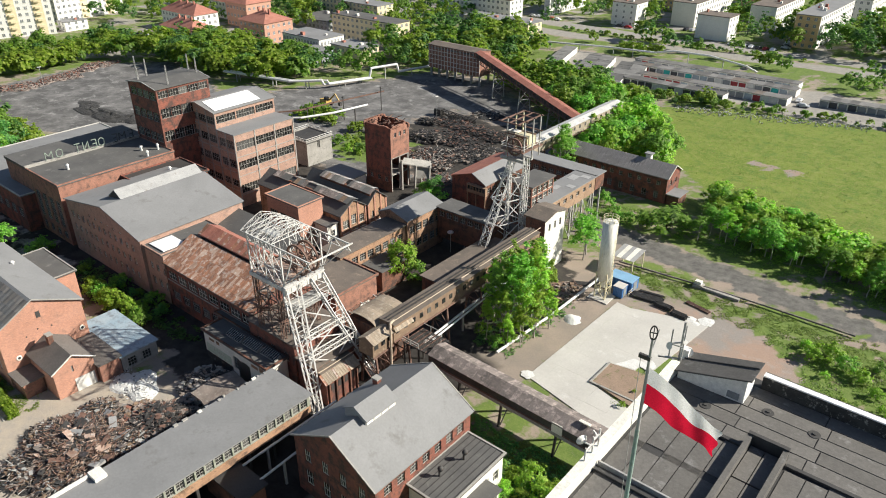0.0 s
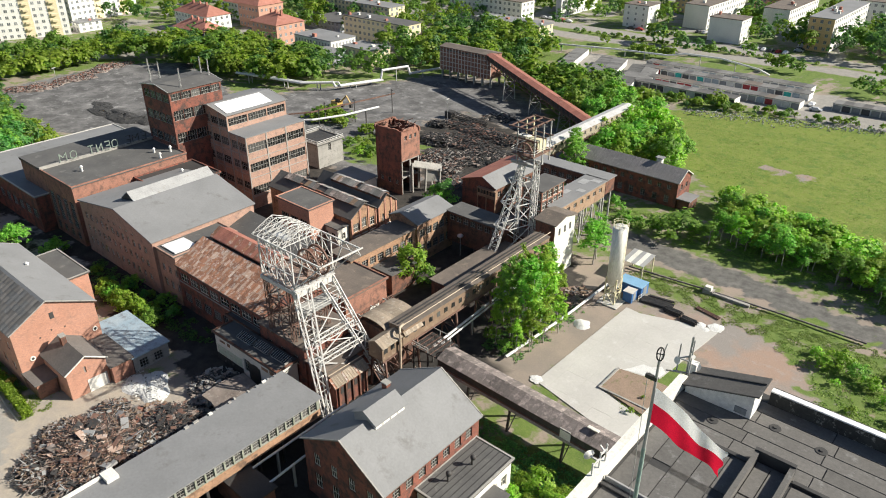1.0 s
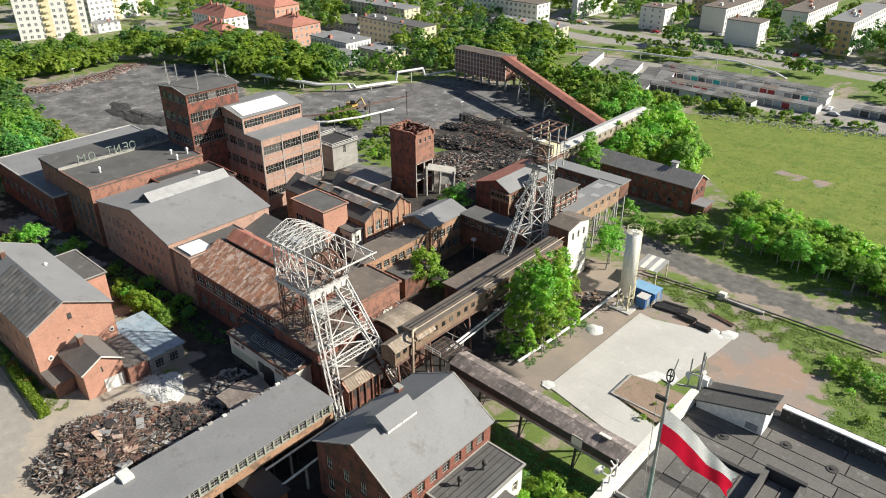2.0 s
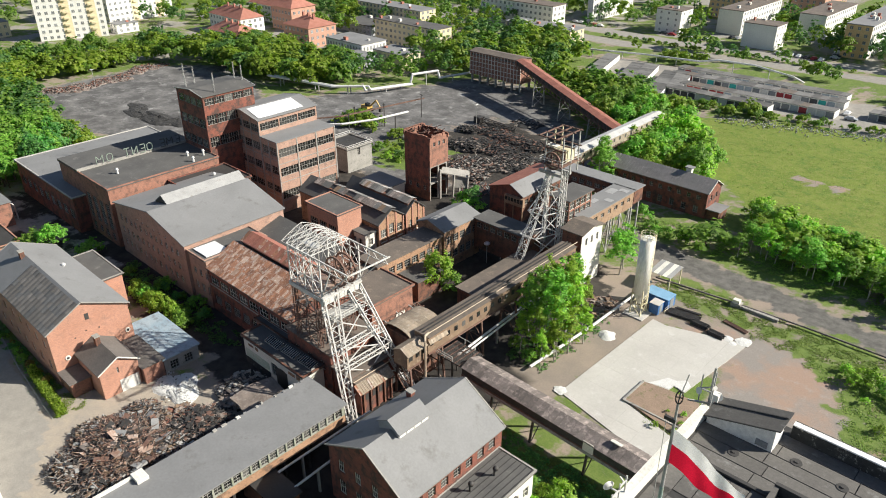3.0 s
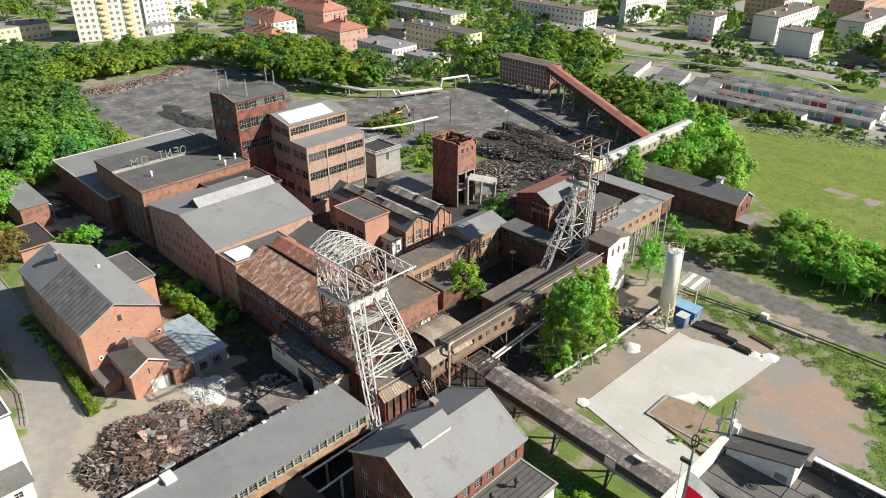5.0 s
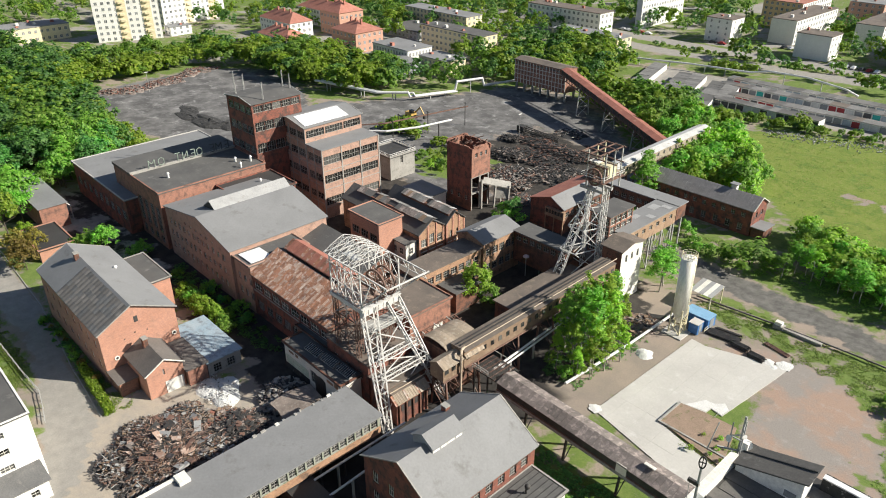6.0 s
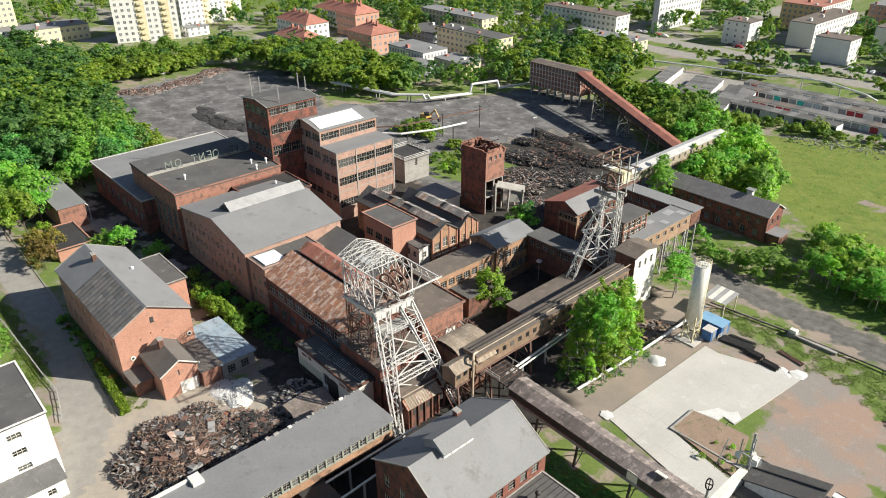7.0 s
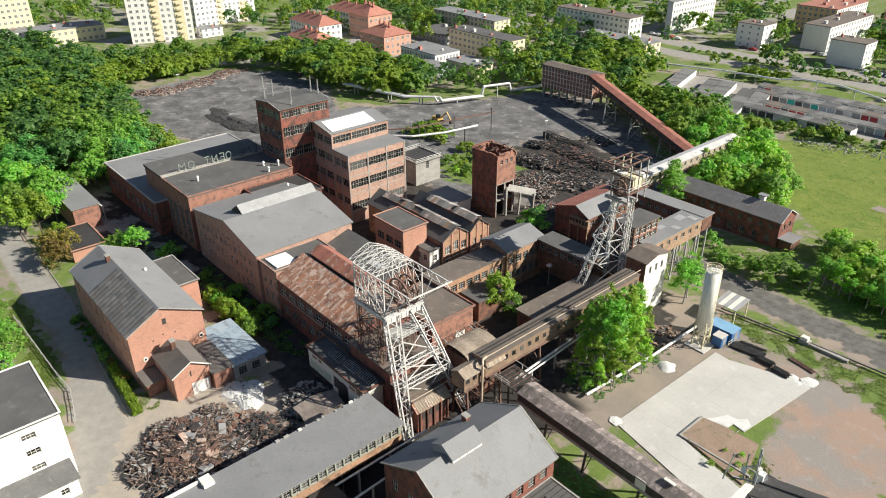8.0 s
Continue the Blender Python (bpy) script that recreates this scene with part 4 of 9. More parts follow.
building("winding_house", "tall white-rendered building with three arched windows", "factory", -74.2, -69.4, 115.6, 123.4, 12.6, ridge="s", at=119.5, rise=0.9, mats={"*": PLASTER, "Q": BRICK_SOOT}, roof=FELT_BROWN,
                     wins={"S": [(0.8, 7.0, 3, 9.6, 0.8, 1.7, "fac")]})
building("shaft_annex", "brown-roofed annex around the shaft tower foot", "factory", -86, -74.4, 116.8, 128.5, 6.8, mats=BRICK_SOOT, roof=FELT_BROWN)
lattice_box = building("glazed_tower_house", "brick tower house gridded with white-framed windows", "factory", -81.0, -75.9, 120.0, 128.6, 16.8, z0=6.9, mats=BRICK, roof=FELT_DARK,
                       wins={"S": [(0.15, 8.45, 4, 0.7, 1.9, 2.0, "white"), (0.15, 8.45, 4, 3.0, 1.9, 2.0, "white"), (0.15, 8.45, 4, 5.3, 1.9, 2.0, "white"), (0.15, 8.45, 4, 7.6, 1.9, 1.9, "white")],
                             "Q": [(0.15, 4.95, 3, 0.7, 1.4, 2.0, "white"), (0.15, 4.95, 3, 3.0, 1.4, 2.0, "white"), (0.15, 4.95, 3, 5.3, 1.4, 2.0, "white"), (0.15, 4.95, 3, 7.6, 1.4, 1.9, "white")]})
prep = building("preparation_house", "gabled timber and brick house with red and grey roof slopes", "factory", -108.4, -97.8, 133.0, 153, 7.0, ridge="q", at=-101.8, rise=2.1, mats={"*": BRICK_SOOT, "Q": BRICK_RED}, roofs=(RED_SHEET, FELT),
                wins={"S": [(0.5, 20, 9, 4.4, 1.6, 1.4, "fac")]})
part("verandah", fresh((5.4, -0.9, 4.3, 11.3, -0.01, 6.5)), WOOD_TAN, prep, "tan boarded verandah")
for i in range(6):
    part("verandah_window", fresh((5.7 + i * 0.93, -0.94, 5.2, 6.4 + i * 0.93, -0.905, 6.2)), GLASS, prep)
for x in (5.6, 8.3, 11.1):
    part("verandah_post", fresh((x - 0.1, -0.85, 0, x + 0.1, -0.65, 4.28)), WOOD_TAN, prep)
arm_far = building("gallery", "raised brick gallery on steel legs with a pale felt roof", "gallery", -94, -73.4, 143.6, 147.6, 12.6, z0=9.0, mats=BRICK_SOOT, roof=FELT,
                   wins={"Q": [(0.5, 16, 7, 1.2, 1.6, 1.2, "fac")]})
arm_near = building("gallery", "raised brick gallery on steel legs with a mottled felt roof", "gallery", -78.6, -73.4, 122.5, 143.3, 12.6, z0=8.6, mats=WOOD_TAN, roof=FELT,
                    wins={"S": [(0.5, 20, 7, 1.8, 1.3, 1.1, "fac")]})
for root, posts in ((arm_far, [(x, y) for x in (1, 8, 14, 20) for y in (0.4, 3.6)]), (arm_near, [(x, y) for x in (0.4, 4.8) for y in (1, 6, 11, 16, 20)])):
    for x, y in posts:
        bm = B()
        box(bm, x - 0.16, y - 0.16, 0, x + 0.16, y + 0.16, 9.0)
        part("leg", bm, STEEL_GREY, root)
for y0, y1 in ((1, 6), (6, 11), (11, 16), (16, 20)):
    for za, zb in ((0.3, 8.6), (8.6, 0.3)):
        bm = B()
        bar(bm, (4.9, y0, za), (4.9, y1, zb), 0.14)
        part("cross_brace", bm, STEEL_GREY, arm_near)
for x, y, w, d in ((0.6, 15.2, 2.0, 3.0), (2.6, 18.0, 2.2, 1.6), (0.9, 8.0, 1.4, 2.4), (3.0, 11.0, 1.8, 1.6)):
    part("roof_patch", fresh((x, y, 12.824, x + w, y + d, 12.85)), GREY_SHEET, arm_near, "pale sheet patch")
store = building("long_store", "long two-storey red brick store with a ribbed grey roof", "store", -93.6, -65, 166.2, 174, 7.0, ridge="s", at=170.1, rise=2.3, mats=BRICK_RED, roof=SLATE_GREY, trim=PLASTER,
                 wins={"Q": [(1, 27.6, 10, 4.6, 1.1, 1.2, "fac"), (1, 27.6, 8, 1.0, 1.3, 1.9, "fac")], "S": [(1, 6.8, 2, 4.4, 1.0, 1.4, "fac"), (1, 6.8, 2, 1.2, 1.0, 1.6, "fac")]})
store_porch = building("store_porch", "small concrete lean-to with a pale flat roof", "store", -64.8, -61.6, 166.6, 171.5, 2.6, mats=BRICK_SOOT, roof=FELT)
roof_hut = building("roof_vent_hut", "small pale vent hut on the store roof", "vent", -73.6, -72.2, 170.6, 171.8, 10.4, z0=8.2, mats=PLASTER, roof=FELT)
grey_block = building("concrete_switch_house", "bare grey concrete house with a railed flat roof", "house", -164.6, -154.6, 124.0, 133.4, 7.0, mats=CONCRETE, roof=FELT_DARK, parapet=0.3,
                      wins={"S": [(3.6, 5.2, 1, 4.6, 1.0, 2.2, "fac")]})
for z in (7.8, 8.3):
    for p, q in (((-0.2, -0.2), (10.2, -0.2)), ((10.2, -0.2), (10.2, 9.6)), ((10.2, 9.6), (-0.2, 9.6)), ((-0.2, 9.6), (-0.2, -0.2))):
        bm = B()
        bar(bm, (*p, z), (*q, z), 0.12)
        part("roof_rail", bm, STEEL_WHITE, grey_block)
for i in range(5):
    for p in ((-0.2 + 2.6 * i, -0.2), (10.2, -0.2 + 2.45 * i), (-0.2 + 2.6 * i, 9.6)):
        bm = B()
        bar(bm, (*p, 7.3), (*p, 8.3), 0.1)
        part("rail_post", bm, STEEL_WHITE, grey_block)
for x in (0.8, 4.9):
    part("roof_hatch", fresh((x, 0.8, 7.23, x + 3.8, 8.6, 7.45)), FELT_BLACK, grey_block, "black tarred roof hatch")
building("low_white_shed", "low white-walled shed with a pale roof", "shed", -142, -132, 118, 125, 3.6, mats=PLASTER, roof=FELT)
# left side of the works
house_l = building("brick_house", "three-storey orange brick house with a felted saddle roof", "house", -148, -116.4, 26.8, 40.8, 10.8, ridge="s", at=33.2, rise=3.5, mats=BRICK_PALE, roofs=(FELT, FELT), trim=CONCRETE,
                   wins={"Q": [(1, 30.6, 8, 6.8, 1.1, 1.6, "house"), (1, 30.6, 8, 2.6, 1.1, 1.7, "house")]})
sheet_roof(house_l, (11.8, -0.35, 10.86), (20.1, 0, 0), (0, 6.2, 3.39), 15, 6, (FELT_STRIP, FELT_STRIP, FELT_STRIP, FELT_MID), 43, ribs=1)
gable_annex = building("brick_annex", "small gabled brick annex with a brown felt roof", "house", -116.2, -107.3, 30.4, 37.0, 5.2, ridge="s", at=33.8, rise=1.9, mats=BRICK_PALE, roof=FELT_WARM, trim=PLASTER,
                       wins={"S": [(2.6, 3.6, 1, 4.0, 0.35, 1.2, "fac")]})
part("gate", fresh((8.92, 3.0, 0.0, 8.98, 6.3, 2.5)), DOORS[0], gable_annex, "pale double sheet gate")
building("brick_lean_to", "small brick lean-to beside the gable", "house", -116.2, -111.6, 27.0, 30.2, 2.9, mats=BRICK, roof=FELT_WARM)
flat_annex = building("flat_annex", "flat-roofed brick annex with a pale cornice", "house", -146, -132.5, 41.0, 46.8, 7.8, mats=BRICK_PALE, roof=FELT_DARK, parapet=0.12, cap=CONCRETE)
building("blue_roofed_shed", "low shed with a mottled pale blue sheet roof", "shed", -121, -106.4, 41.0, 47.6, 3.0, mats={"*": WOOD_TAN, "S": CONCRETE, "Q": BRICK_SOOT}, roof=BLUE_SHEET,
                     wins={"S": [(0.5, 6, 2, 0.3, 1.6, 1.8, "fac")]})
building("dark_roofed_shed", "low brick shed with a dark roof", "shed", -116.0, -106.2, 37.2, 40.8, 3.5, mats=BRICK, roof=FELT_WARM)
part("attic_opening", fresh((31.61, 6.5, 10.7, 31.64, 7.2, 11.9)), STEEL_DARK, house_l, "black unglazed attic opening")
for y, z in ((4.2, 8.1), (6.2, 8.7), (8.4, 8.3)):
    part("putlog_hole", fresh((31.61, y - 0.13, z - 0.13, 31.63, y + 0.13, z + 0.13)), STEEL_DARK, house_l)
for y, z in ((2.2, 5.0), (13.0, 5.5)):
    bm = B()
    bar(bm, (31.6, y, z), (31.75, y, z), 0.9, 0, 14)
    vent = part("round_vent", bm, PLASTER, house_l, "round vent with a pale rim")
    bm = B()
    bar(bm, (31.755, y, z), (31.78, y, z), 0.5, 0, 12)
    part("vent_hole", bm, STEEL_DARK, vent)
building("white_house", "white-rendered house with small three-light windows", "house", -118, -101.5, -10, 11.5, 12.0, mats=STUCCO[0], roof=FELT_DARK, parapet=0.12, over=0.25,
                   wins={"S": [(12.5, 21, 1, 9.6, 2.0, 1.1, "white"), (12.5, 21, 1, 6.6, 2.0, 1.1, "white"), (12.5, 21, 1, 3.6, 2.0, 1.1, "white"), (1, 14, 2, 8.6, 2.0, 1.1, "white"), (1, 14, 2, 5.4, 2.0, 1.1, "white")]})
building("white_house_annex", "single-storey white annex with a grey flat roof", "house", -101.3, -96.4, -6, 10.6, 3.2, mats=STUCCO[0], roof=FELT_MID,
                       wins={"S": [(10, 16, 2, 1.1, 1.2, 1.2, "house"), (1, 9, 3, 1.1, 1.2, 1.2, "house")]})
# foreground
engine_house = building("engine_house", "red brick winding engine house with a grey saddle roof", "house", -62.8, -47.4, 43.6, 62.6, 9.8, ridge="q", at=-54.8, rise=4.4, mats=BRICK_RED, roof=FELT, trim=CONCRETE,
                        wins={"Q": [(0.8, 14.6, 4, 6.2, 1.3, 2.2, "white"), (0.8, 14.6, 4, 2.0, 1.5, 2.6, "white")], "S": [(1, 18, 7, 7.2, 1.4, 1.7, "fac")]})
roof_dormer = thing("ridge_ventilator", "felted ridge ventilator with white louvre panels", "ventilator", at_grid(-57.3, 48.2, 0))
bm = B()
slab_from(bm, ((-0.3, -0.2, 14.4), (2.0, -0.2, 15.75), (2.0, 5.8, 15.75), (-0.3, 5.8, 14.4)), 0.12)
part("cover", bm, FELT, roof_dormer)
bm = B()
slab_from(bm, ((2.0, -0.2, 15.75), (4.3, -0.2, 14.45), (4.3, 5.8, 14.45), (2.0, 5.8, 15.75)), 0.12)
part("cover", bm, FELT, roof_dormer)
bm = B()
box(bm, 0.0, 0, 12.6, 3.9, 5.6, 14.45)
quad(bm, ((0.0, 0, 14.45), (3.9, 0, 14.45), (2.0, 0, 15.55)))
part("box", bm, GREY_SHEET, roof_dormer)
for i in range(4):
    part("louvre_panel", fresh((3.92, 0.1 + i * 1.4, 13.5, 3.98, 1.3 + i * 1.4, 14.4)), STUCCO[0], roof_dormer)
side_wing = building("engine_house_wing", "single-storey wing with a planked felt roof", "house", -47.2, -41.0, 49.4, 61.8, 6.2, mats={"*": PLASTER}, roof=FELT_DARK, parapet=0.12, cap=CONCRETE,
                     wins={"S": [(0.6, 12, 5, 2.4, 1.2, 1.9, "house")]})
bay = building("engine_house_porch", "cream glazed porch with a dark roof", "house", -41.0, -38.6, 53.4, 57.6, 4.4, mats=PLASTER, roof=FELT_DARK, wins={"S": [(0.2, 4, 5, 1.6, 0.6, 2.1, "house")]})
grey_range = building("grey_roofed_range", "long raised range with a grey felt roof over an open undercroft", "factory", -78, -69.2, 14, 51.6, 8.0, z0=4.6, mats={"*": BRICK_TAN, "S": mat("mossy_render", (0.33, 0.34, 0.29), (0.25, 0.265, 0.22), 0.9, 0.5, 6.0, 0.2, c3=(0.17, 0.19, 0.12), amount=0.4)}, roof=FELT, over=0.4,
                      wins={"S": [(0.4, 37.2, 25, 1.5, 1.2, 1.6, "fac")]})
part("brick_band", fresh((8.8, 0.0, 4.6, 8.87, 37.6, 6.0)), BRICK_TAN, grey_range, "orange brick band under the windows")
part("back_wall", fresh((0.0, 0, 0, 0.5, 37.6, 4.55)), BRICK_SOOT, grey_range)
# columns coloured dark to deepen the shade of the undercroft
for y in np.arange(1.0, 37, 4.2):
    part("column", fresh((8.2, y, 0, 8.6, y + 0.4, 4.58)), STEEL_DARK, grey_range)
bm = B()
box(bm, -0.4, -0.4, 8.24, 9.2, 0.0, 8.6)
box(bm, -0.4, 0.0, 8.24, 0.0, 9.0, 8.6)
part("white_coping", bm, PLASTER, grey_range, "white-painted coping")
rb = random.Random(33)
y = 21.0
while y < 37.0:
    w, h2 = rb.uniform(0.12, 0.45), rb.uniform(0.08, 0.34)
    part("parapet_block", fresh((-0.38, y - w, 8.23, rb.uniform(-0.2, 0.1), y + w, 8.23 + h2)), rb.choice((PLASTER, CONCRETE, CONCRETE, FELT)), grey_range)
    y += rb.uniform(0.7, 2.4)
part("coping_corner", fresh((-0.5, 8.6, 8.23, 1.5, 10.2, 8.8)), PLASTER, grey_range, "white-painted coping block")
for i in range(32):
    x = 0.1 + i * 0.9
    for sgn in (0, 1):
        bm = B()
        y0, z0, y1, z1 = (-0.3, 7.07, 3.85, 9.55) if not sgn else (4.0, 9.55, 8.1, 7.07)
        bar(bm, (x, y0, z0), (x, y1, z1), 0.05)
        part("roof_rib", bm, SLATE_GREY, store)

building("tarred_hut", "low brick hut with a dark tarred roof", "hut", -72.2, -63.4, 34.8, 38.4, 4.1, mats=BRICK_SOOT, roof=FELT_BLACK)
court_hut = building("court_hut", "low brick hut with a dusty flat roof in the court", "hut", -95.2, -90.2, 88.4, 95.2, 4.8, mats=BRICK_SOOT, roof=FELT_DARK)

# ---------------------------------------------------------------- small buildings round the near shaft
flank = building("white_walled_flat", "flat-roofed building with a flaking white and green wall", "factory", -99.2, -81.6, 53.0, 57.2, 5.6, mats={"*": PLASTER}, roof=FELT_DARK, parapet=0.2, cap=BRICK_SOOT,
                 wins={"Q": [(8.0, 12.6, 2, 1.4, 1.7, 2.6, "fac")]})
building("flat_roofed_link", "flat dark-roofed link beside the shaft house", "factory", -101.5, -91.8, 57.4, 63.0, 5.9, mats=BRICK_SOOT, roof=FELT_DARK, parapet=0.15)
part("green_band", fresh((0.4, -0.03, 1.5, 7.6, -0.004, 3.3)), GREEN_WASH, flank, "flaking pale green paint below the white")
part("black_opening", fresh((9.6, -0.04, 0.0, 12.9, -0.006, 3.8)), STEEL_DARK, flank, "dark open doorway")
part("undercroft", fresh((0.0, -0.06, 0.0, 7.8, -0.005, 1.4)), COAL, flank, "black undercroft below the wall")
for x, w, h2 in ((1.4, 1.6, 0.5), (3.6, 0.9, 0.7), (13.4, 1.8, 0.6), (15.6, 1.2, 0.9)):
    part("bare_patch", fresh((x, -0.025, 4.2, x + w, -0.003, 4.2 + h2)), BRICK_TAN, flank, "patch of bare brick where plaster fell")
for i in range(3):
    sk = thing("glass_roof_light", "low ribbed glass roof light on the dark felt", "skylight", at_grid(-94.5 + i * 4.4, 54.4 + 0.25 * i, 5.84), group="glass roof lights on the flat roof")
    part("kerb", fresh((0, 0, 0, 3.9, 1.5, 0.25)), CONCRETE, sk)
    bm = B()
    slab_from(bm, ((0, 0, 0.27), (3.9, 0, 0.27), (3.9, 1.5, 0.75), (0, 1.5, 0.75)), 0.04)
    part("glazing", bm, GLASS, sk)
    for k in range(9):
        bm = B()
        bar(bm, (0.05 + k * 0.475, 0, 0.3), (0.05 + k * 0.475, 1.5, 0.78), 0.07)
        part("glazing_bar", bm, STEEL_GREY, sk)
shaft_house = building("shaft_house", "red brick shaft house with a dusty brown roof", "factory", -91.6, -79.6, 57.4, 67.4, 8.8, mats=BRICK_RED, roof=FELT_BROWN,
                       wins={"Q": [(1, 11.4, 3, 4.6, 1.3, 1.8, "house")]})
building("shaft_apron", "lower brown-roofed brick apron of the shaft house", "factory", -79.4, -75.0, 57.6, 68.4, 6.4, mats={"*": BRICK_RED}, roof=FELT_BROWN)
canopy_low = thing("corrugated_canopy", "buckled corrugated canopy along a brick wall", "canopy", at_grid(-73.5, 57.1, 0))
for i in range(15):
    bm = B()
    y = i * 0.5
    slab_from(bm, ((0, y, 5.9), (1.5, y, 4.72), (1.5, y + 0.47, 4.72), (0, y + 0.47, 5.95)), 0.06)
    part("sheet", bm, RUST_SHEET if i % 5 == 0 else SHEET_TAN, canopy_low)
    bm = B()
    bar(bm, (0.02, y + 0.48, 5.98), (1.5, y + 0.48, 4.8), 0.07)
    part("sheet_rib", bm, SHEET_TAN, canopy_low)
part("brick_wall", fresh((-1.45, 0.55, 0, 0.95, 7.4, 4.7)), BRICK_RED, canopy_low)
part("upstand", fresh((-1.45, 0.55, 4.71, -0.02, 7.4, 5.85)), BRICK_SOOT, canopy_low)
part("flat_roof", fresh((-1.5, 0.4, 5.86, -0.01, 7.5, 6.02)), FELT_BROWN, canopy_low)
bm = B()
bar(bm, (-0.3, 0.2, 6.3), (-0.3, 8.6, 6.3), 0.14, 0, 8)
part("roof_pipe", bm, PIPE_TAN, canopy_low)
for i in range(5):
    part("buttress", fresh((0.96, 0.9 + i * 1.5, 0, 1.25, 1.2 + i * 1.5, 4.45)), BRICK_SOOT, canopy_low)
    part("opening", fresh((0.96, 1.5 + i * 1.5, 2.6, 1.0, 2.1 + i * 1.5, 3.9)), STEEL_DARK, canopy_low)
quonset = thing("arched_shed", "arched shed roofed with weathered corrugated sheets", "shed", at_grid(-78.6, 68.8, 0))
for i in range(11):
    bm = B()
    y0, y1 = i * 0.7, i * 0.7 + 0.66
    pts = [(3.1 - 3.3 * math.cos(math.pi * k / 8), 9.5 + 1.1 * math.sin(math.pi * k / 8)) for k in range(9)]
    for (xa, za), (xb, zb) in zip(pts, pts[1:]):
        quad(bm, ((xa, y0, za), (xb, y0, zb), (xb, y1, zb), (xa, y1, za)))
        quad(bm, ((xa, y0, za - 0.05), (xa, y1, za - 0.05), (xb, y1, zb - 0.05), (xb, y0, zb - 0.05)))
    part("roof_sheet", bm, SHEET_TAN, quonset)
part("body", fresh((0.15, 0, 0, 5.85, 7.7, 9.5)), BRICK_SOOT, quonset)

# ---------------------------------------------------------------- conveyor bridges and galleries


def gallery(name, label, p, q, width, roof_mat, wall_mat, high=3.2, pitch=0.45, legs=(), sheets=0, glazed=0.0, foot=0.0, leg_mat=None):
    """A covered conveyor gallery from p to q (ends of the roof ridge on the plan), with a saddle roof, side walls and trestles."""
    p, q = Vector(p), Vector(q)
    flat = Vector((q.x - p.x, q.y - p.y, 0))
    ln, ang = flat.length, math.degrees(math.atan2(flat.y, flat.x))
    root = thing(name, label, "conveyor gallery", at_grid(p.x, p.y, 0, ang))
    w, z = width / 2, lambda x: p.z + (q.z - p.z) * x / ln
    for side in (-1, 1):
        n = sheets or 1
        for i in range(n):
            x0, x1 = ln * i / n, ln * (i + 1) / n - (0.03 if sheets else 0)
            y0, y1 = sorted((0.0, side * (w + 0.25)))
            e = lambda x, y: z(x) - pitch * abs(y) / w
            bm = B()
            slab_from(bm, ((x0, y0, e(x0, y0)), (x1, y0, e(x1, y0)), (x1, y1, e(x1, y1)), (x0, y1, e(x0, y1))), 0.09)
            part("roof_sheet" if sheets else "roof_slope", bm, roof_mat, root)
        bm = B()
        y = side * w
        lo, hi = (high, pitch + 0.1)
        yo = y - 0.12 * side
        for ya in (y, yo):
            quad(bm, ((0, ya, p.z - lo), (ln, ya, q.z - lo), (ln, ya, q.z - hi), (0, ya, p.z - hi)))
        part("side_wall", bm, wall_mat, root)
        if glazed:
            k = int(ln / glazed)
            for i in range(k):
                xm = (i + 0.5) * ln / k
                bm = B()
                ya, yb = sorted((y + 0.02 * side, y + 0.07 * side))
                box(bm, xm - 0.42, ya, z(xm) - high * 0.62, xm + 0.42, yb, z(xm) - high * 0.34)
                part("window", bm, GLASS, root)
    bm = B()
    quad(bm, ((0, -w, p.z - high), (0, w, p.z - high), (ln, w, q.z - high), (ln, -w, q.z - high)))
    part("floor", bm, STEEL_DARK, root)
    for e, x in ((p, 0.0), (q, ln)):
        bm = B()
        quad(bm, ((x, -w, e.z - high), (x, w, e.z - high), (x, w, e.z - pitch), (x, 0, e.z - 0.05), (x, -w, e.z - pitch)))
        part("end_wall", bm, wall_mat, root)
    bm = B()
    for side in (-1, 1):
        bar(bm, (0, side * w, p.z - high - 0.15), (ln, side * w, q.z - high - 0.15), 0.3)
    part("girder", bm, STEEL_RUST, root)
    for f in legs:
        x = f * ln
        top = z(x) - high - 0.2
        for side in (-1, 1):
            bm = B()
            bar(bm, (x, side * (w + 0.5), foot), (x, side * w * 0.9, top), 0.32)
            part("trestle_leg", bm, leg_mat or STEEL_RUST, root)
        k = max(1, int(top / 3.2))
        for i in range(k):
            za, zb = top * i / k, top * (i + 1) / k
            for ya, yb, zs in ((-w, w, za), (w, -w, za), (-w, w, zb)):
                bm = B()
                bar(bm, (x, ya, zs), (x, yb, zb), 0.13)
                part("trestle_brace", bm, leg_mat or STEEL_RUST, root)
    return root


main_bridge = gallery("conveyor_bridge", "long boarded conveyor bridge with a flat felted roof", (-70.9, 70.0, 10.9), (-70.9, 113.5, 11.2), 3.2, FELT_BROWN, WOOD, 3.4, 0.12, legs=(0.08, 0.32, 0.55, 0.8), glazed=1.9)
bm = B()
for x in (0.55, -0.2):
    bar(bm, (0.5, x, 11.12), (43.5, x, 11.42), 0.16)
part("roof_rail", bm, STEEL_DARK, main_bridge)
bm = B()
bar(bm, (0.5, -1.1, 11.1), (44.5, -1.1, 11.45), 0.16, 0, 8)
part("roof_pipe", bm, PIPE_TAN, main_bridge, "pale pipe lying along the roof edge")
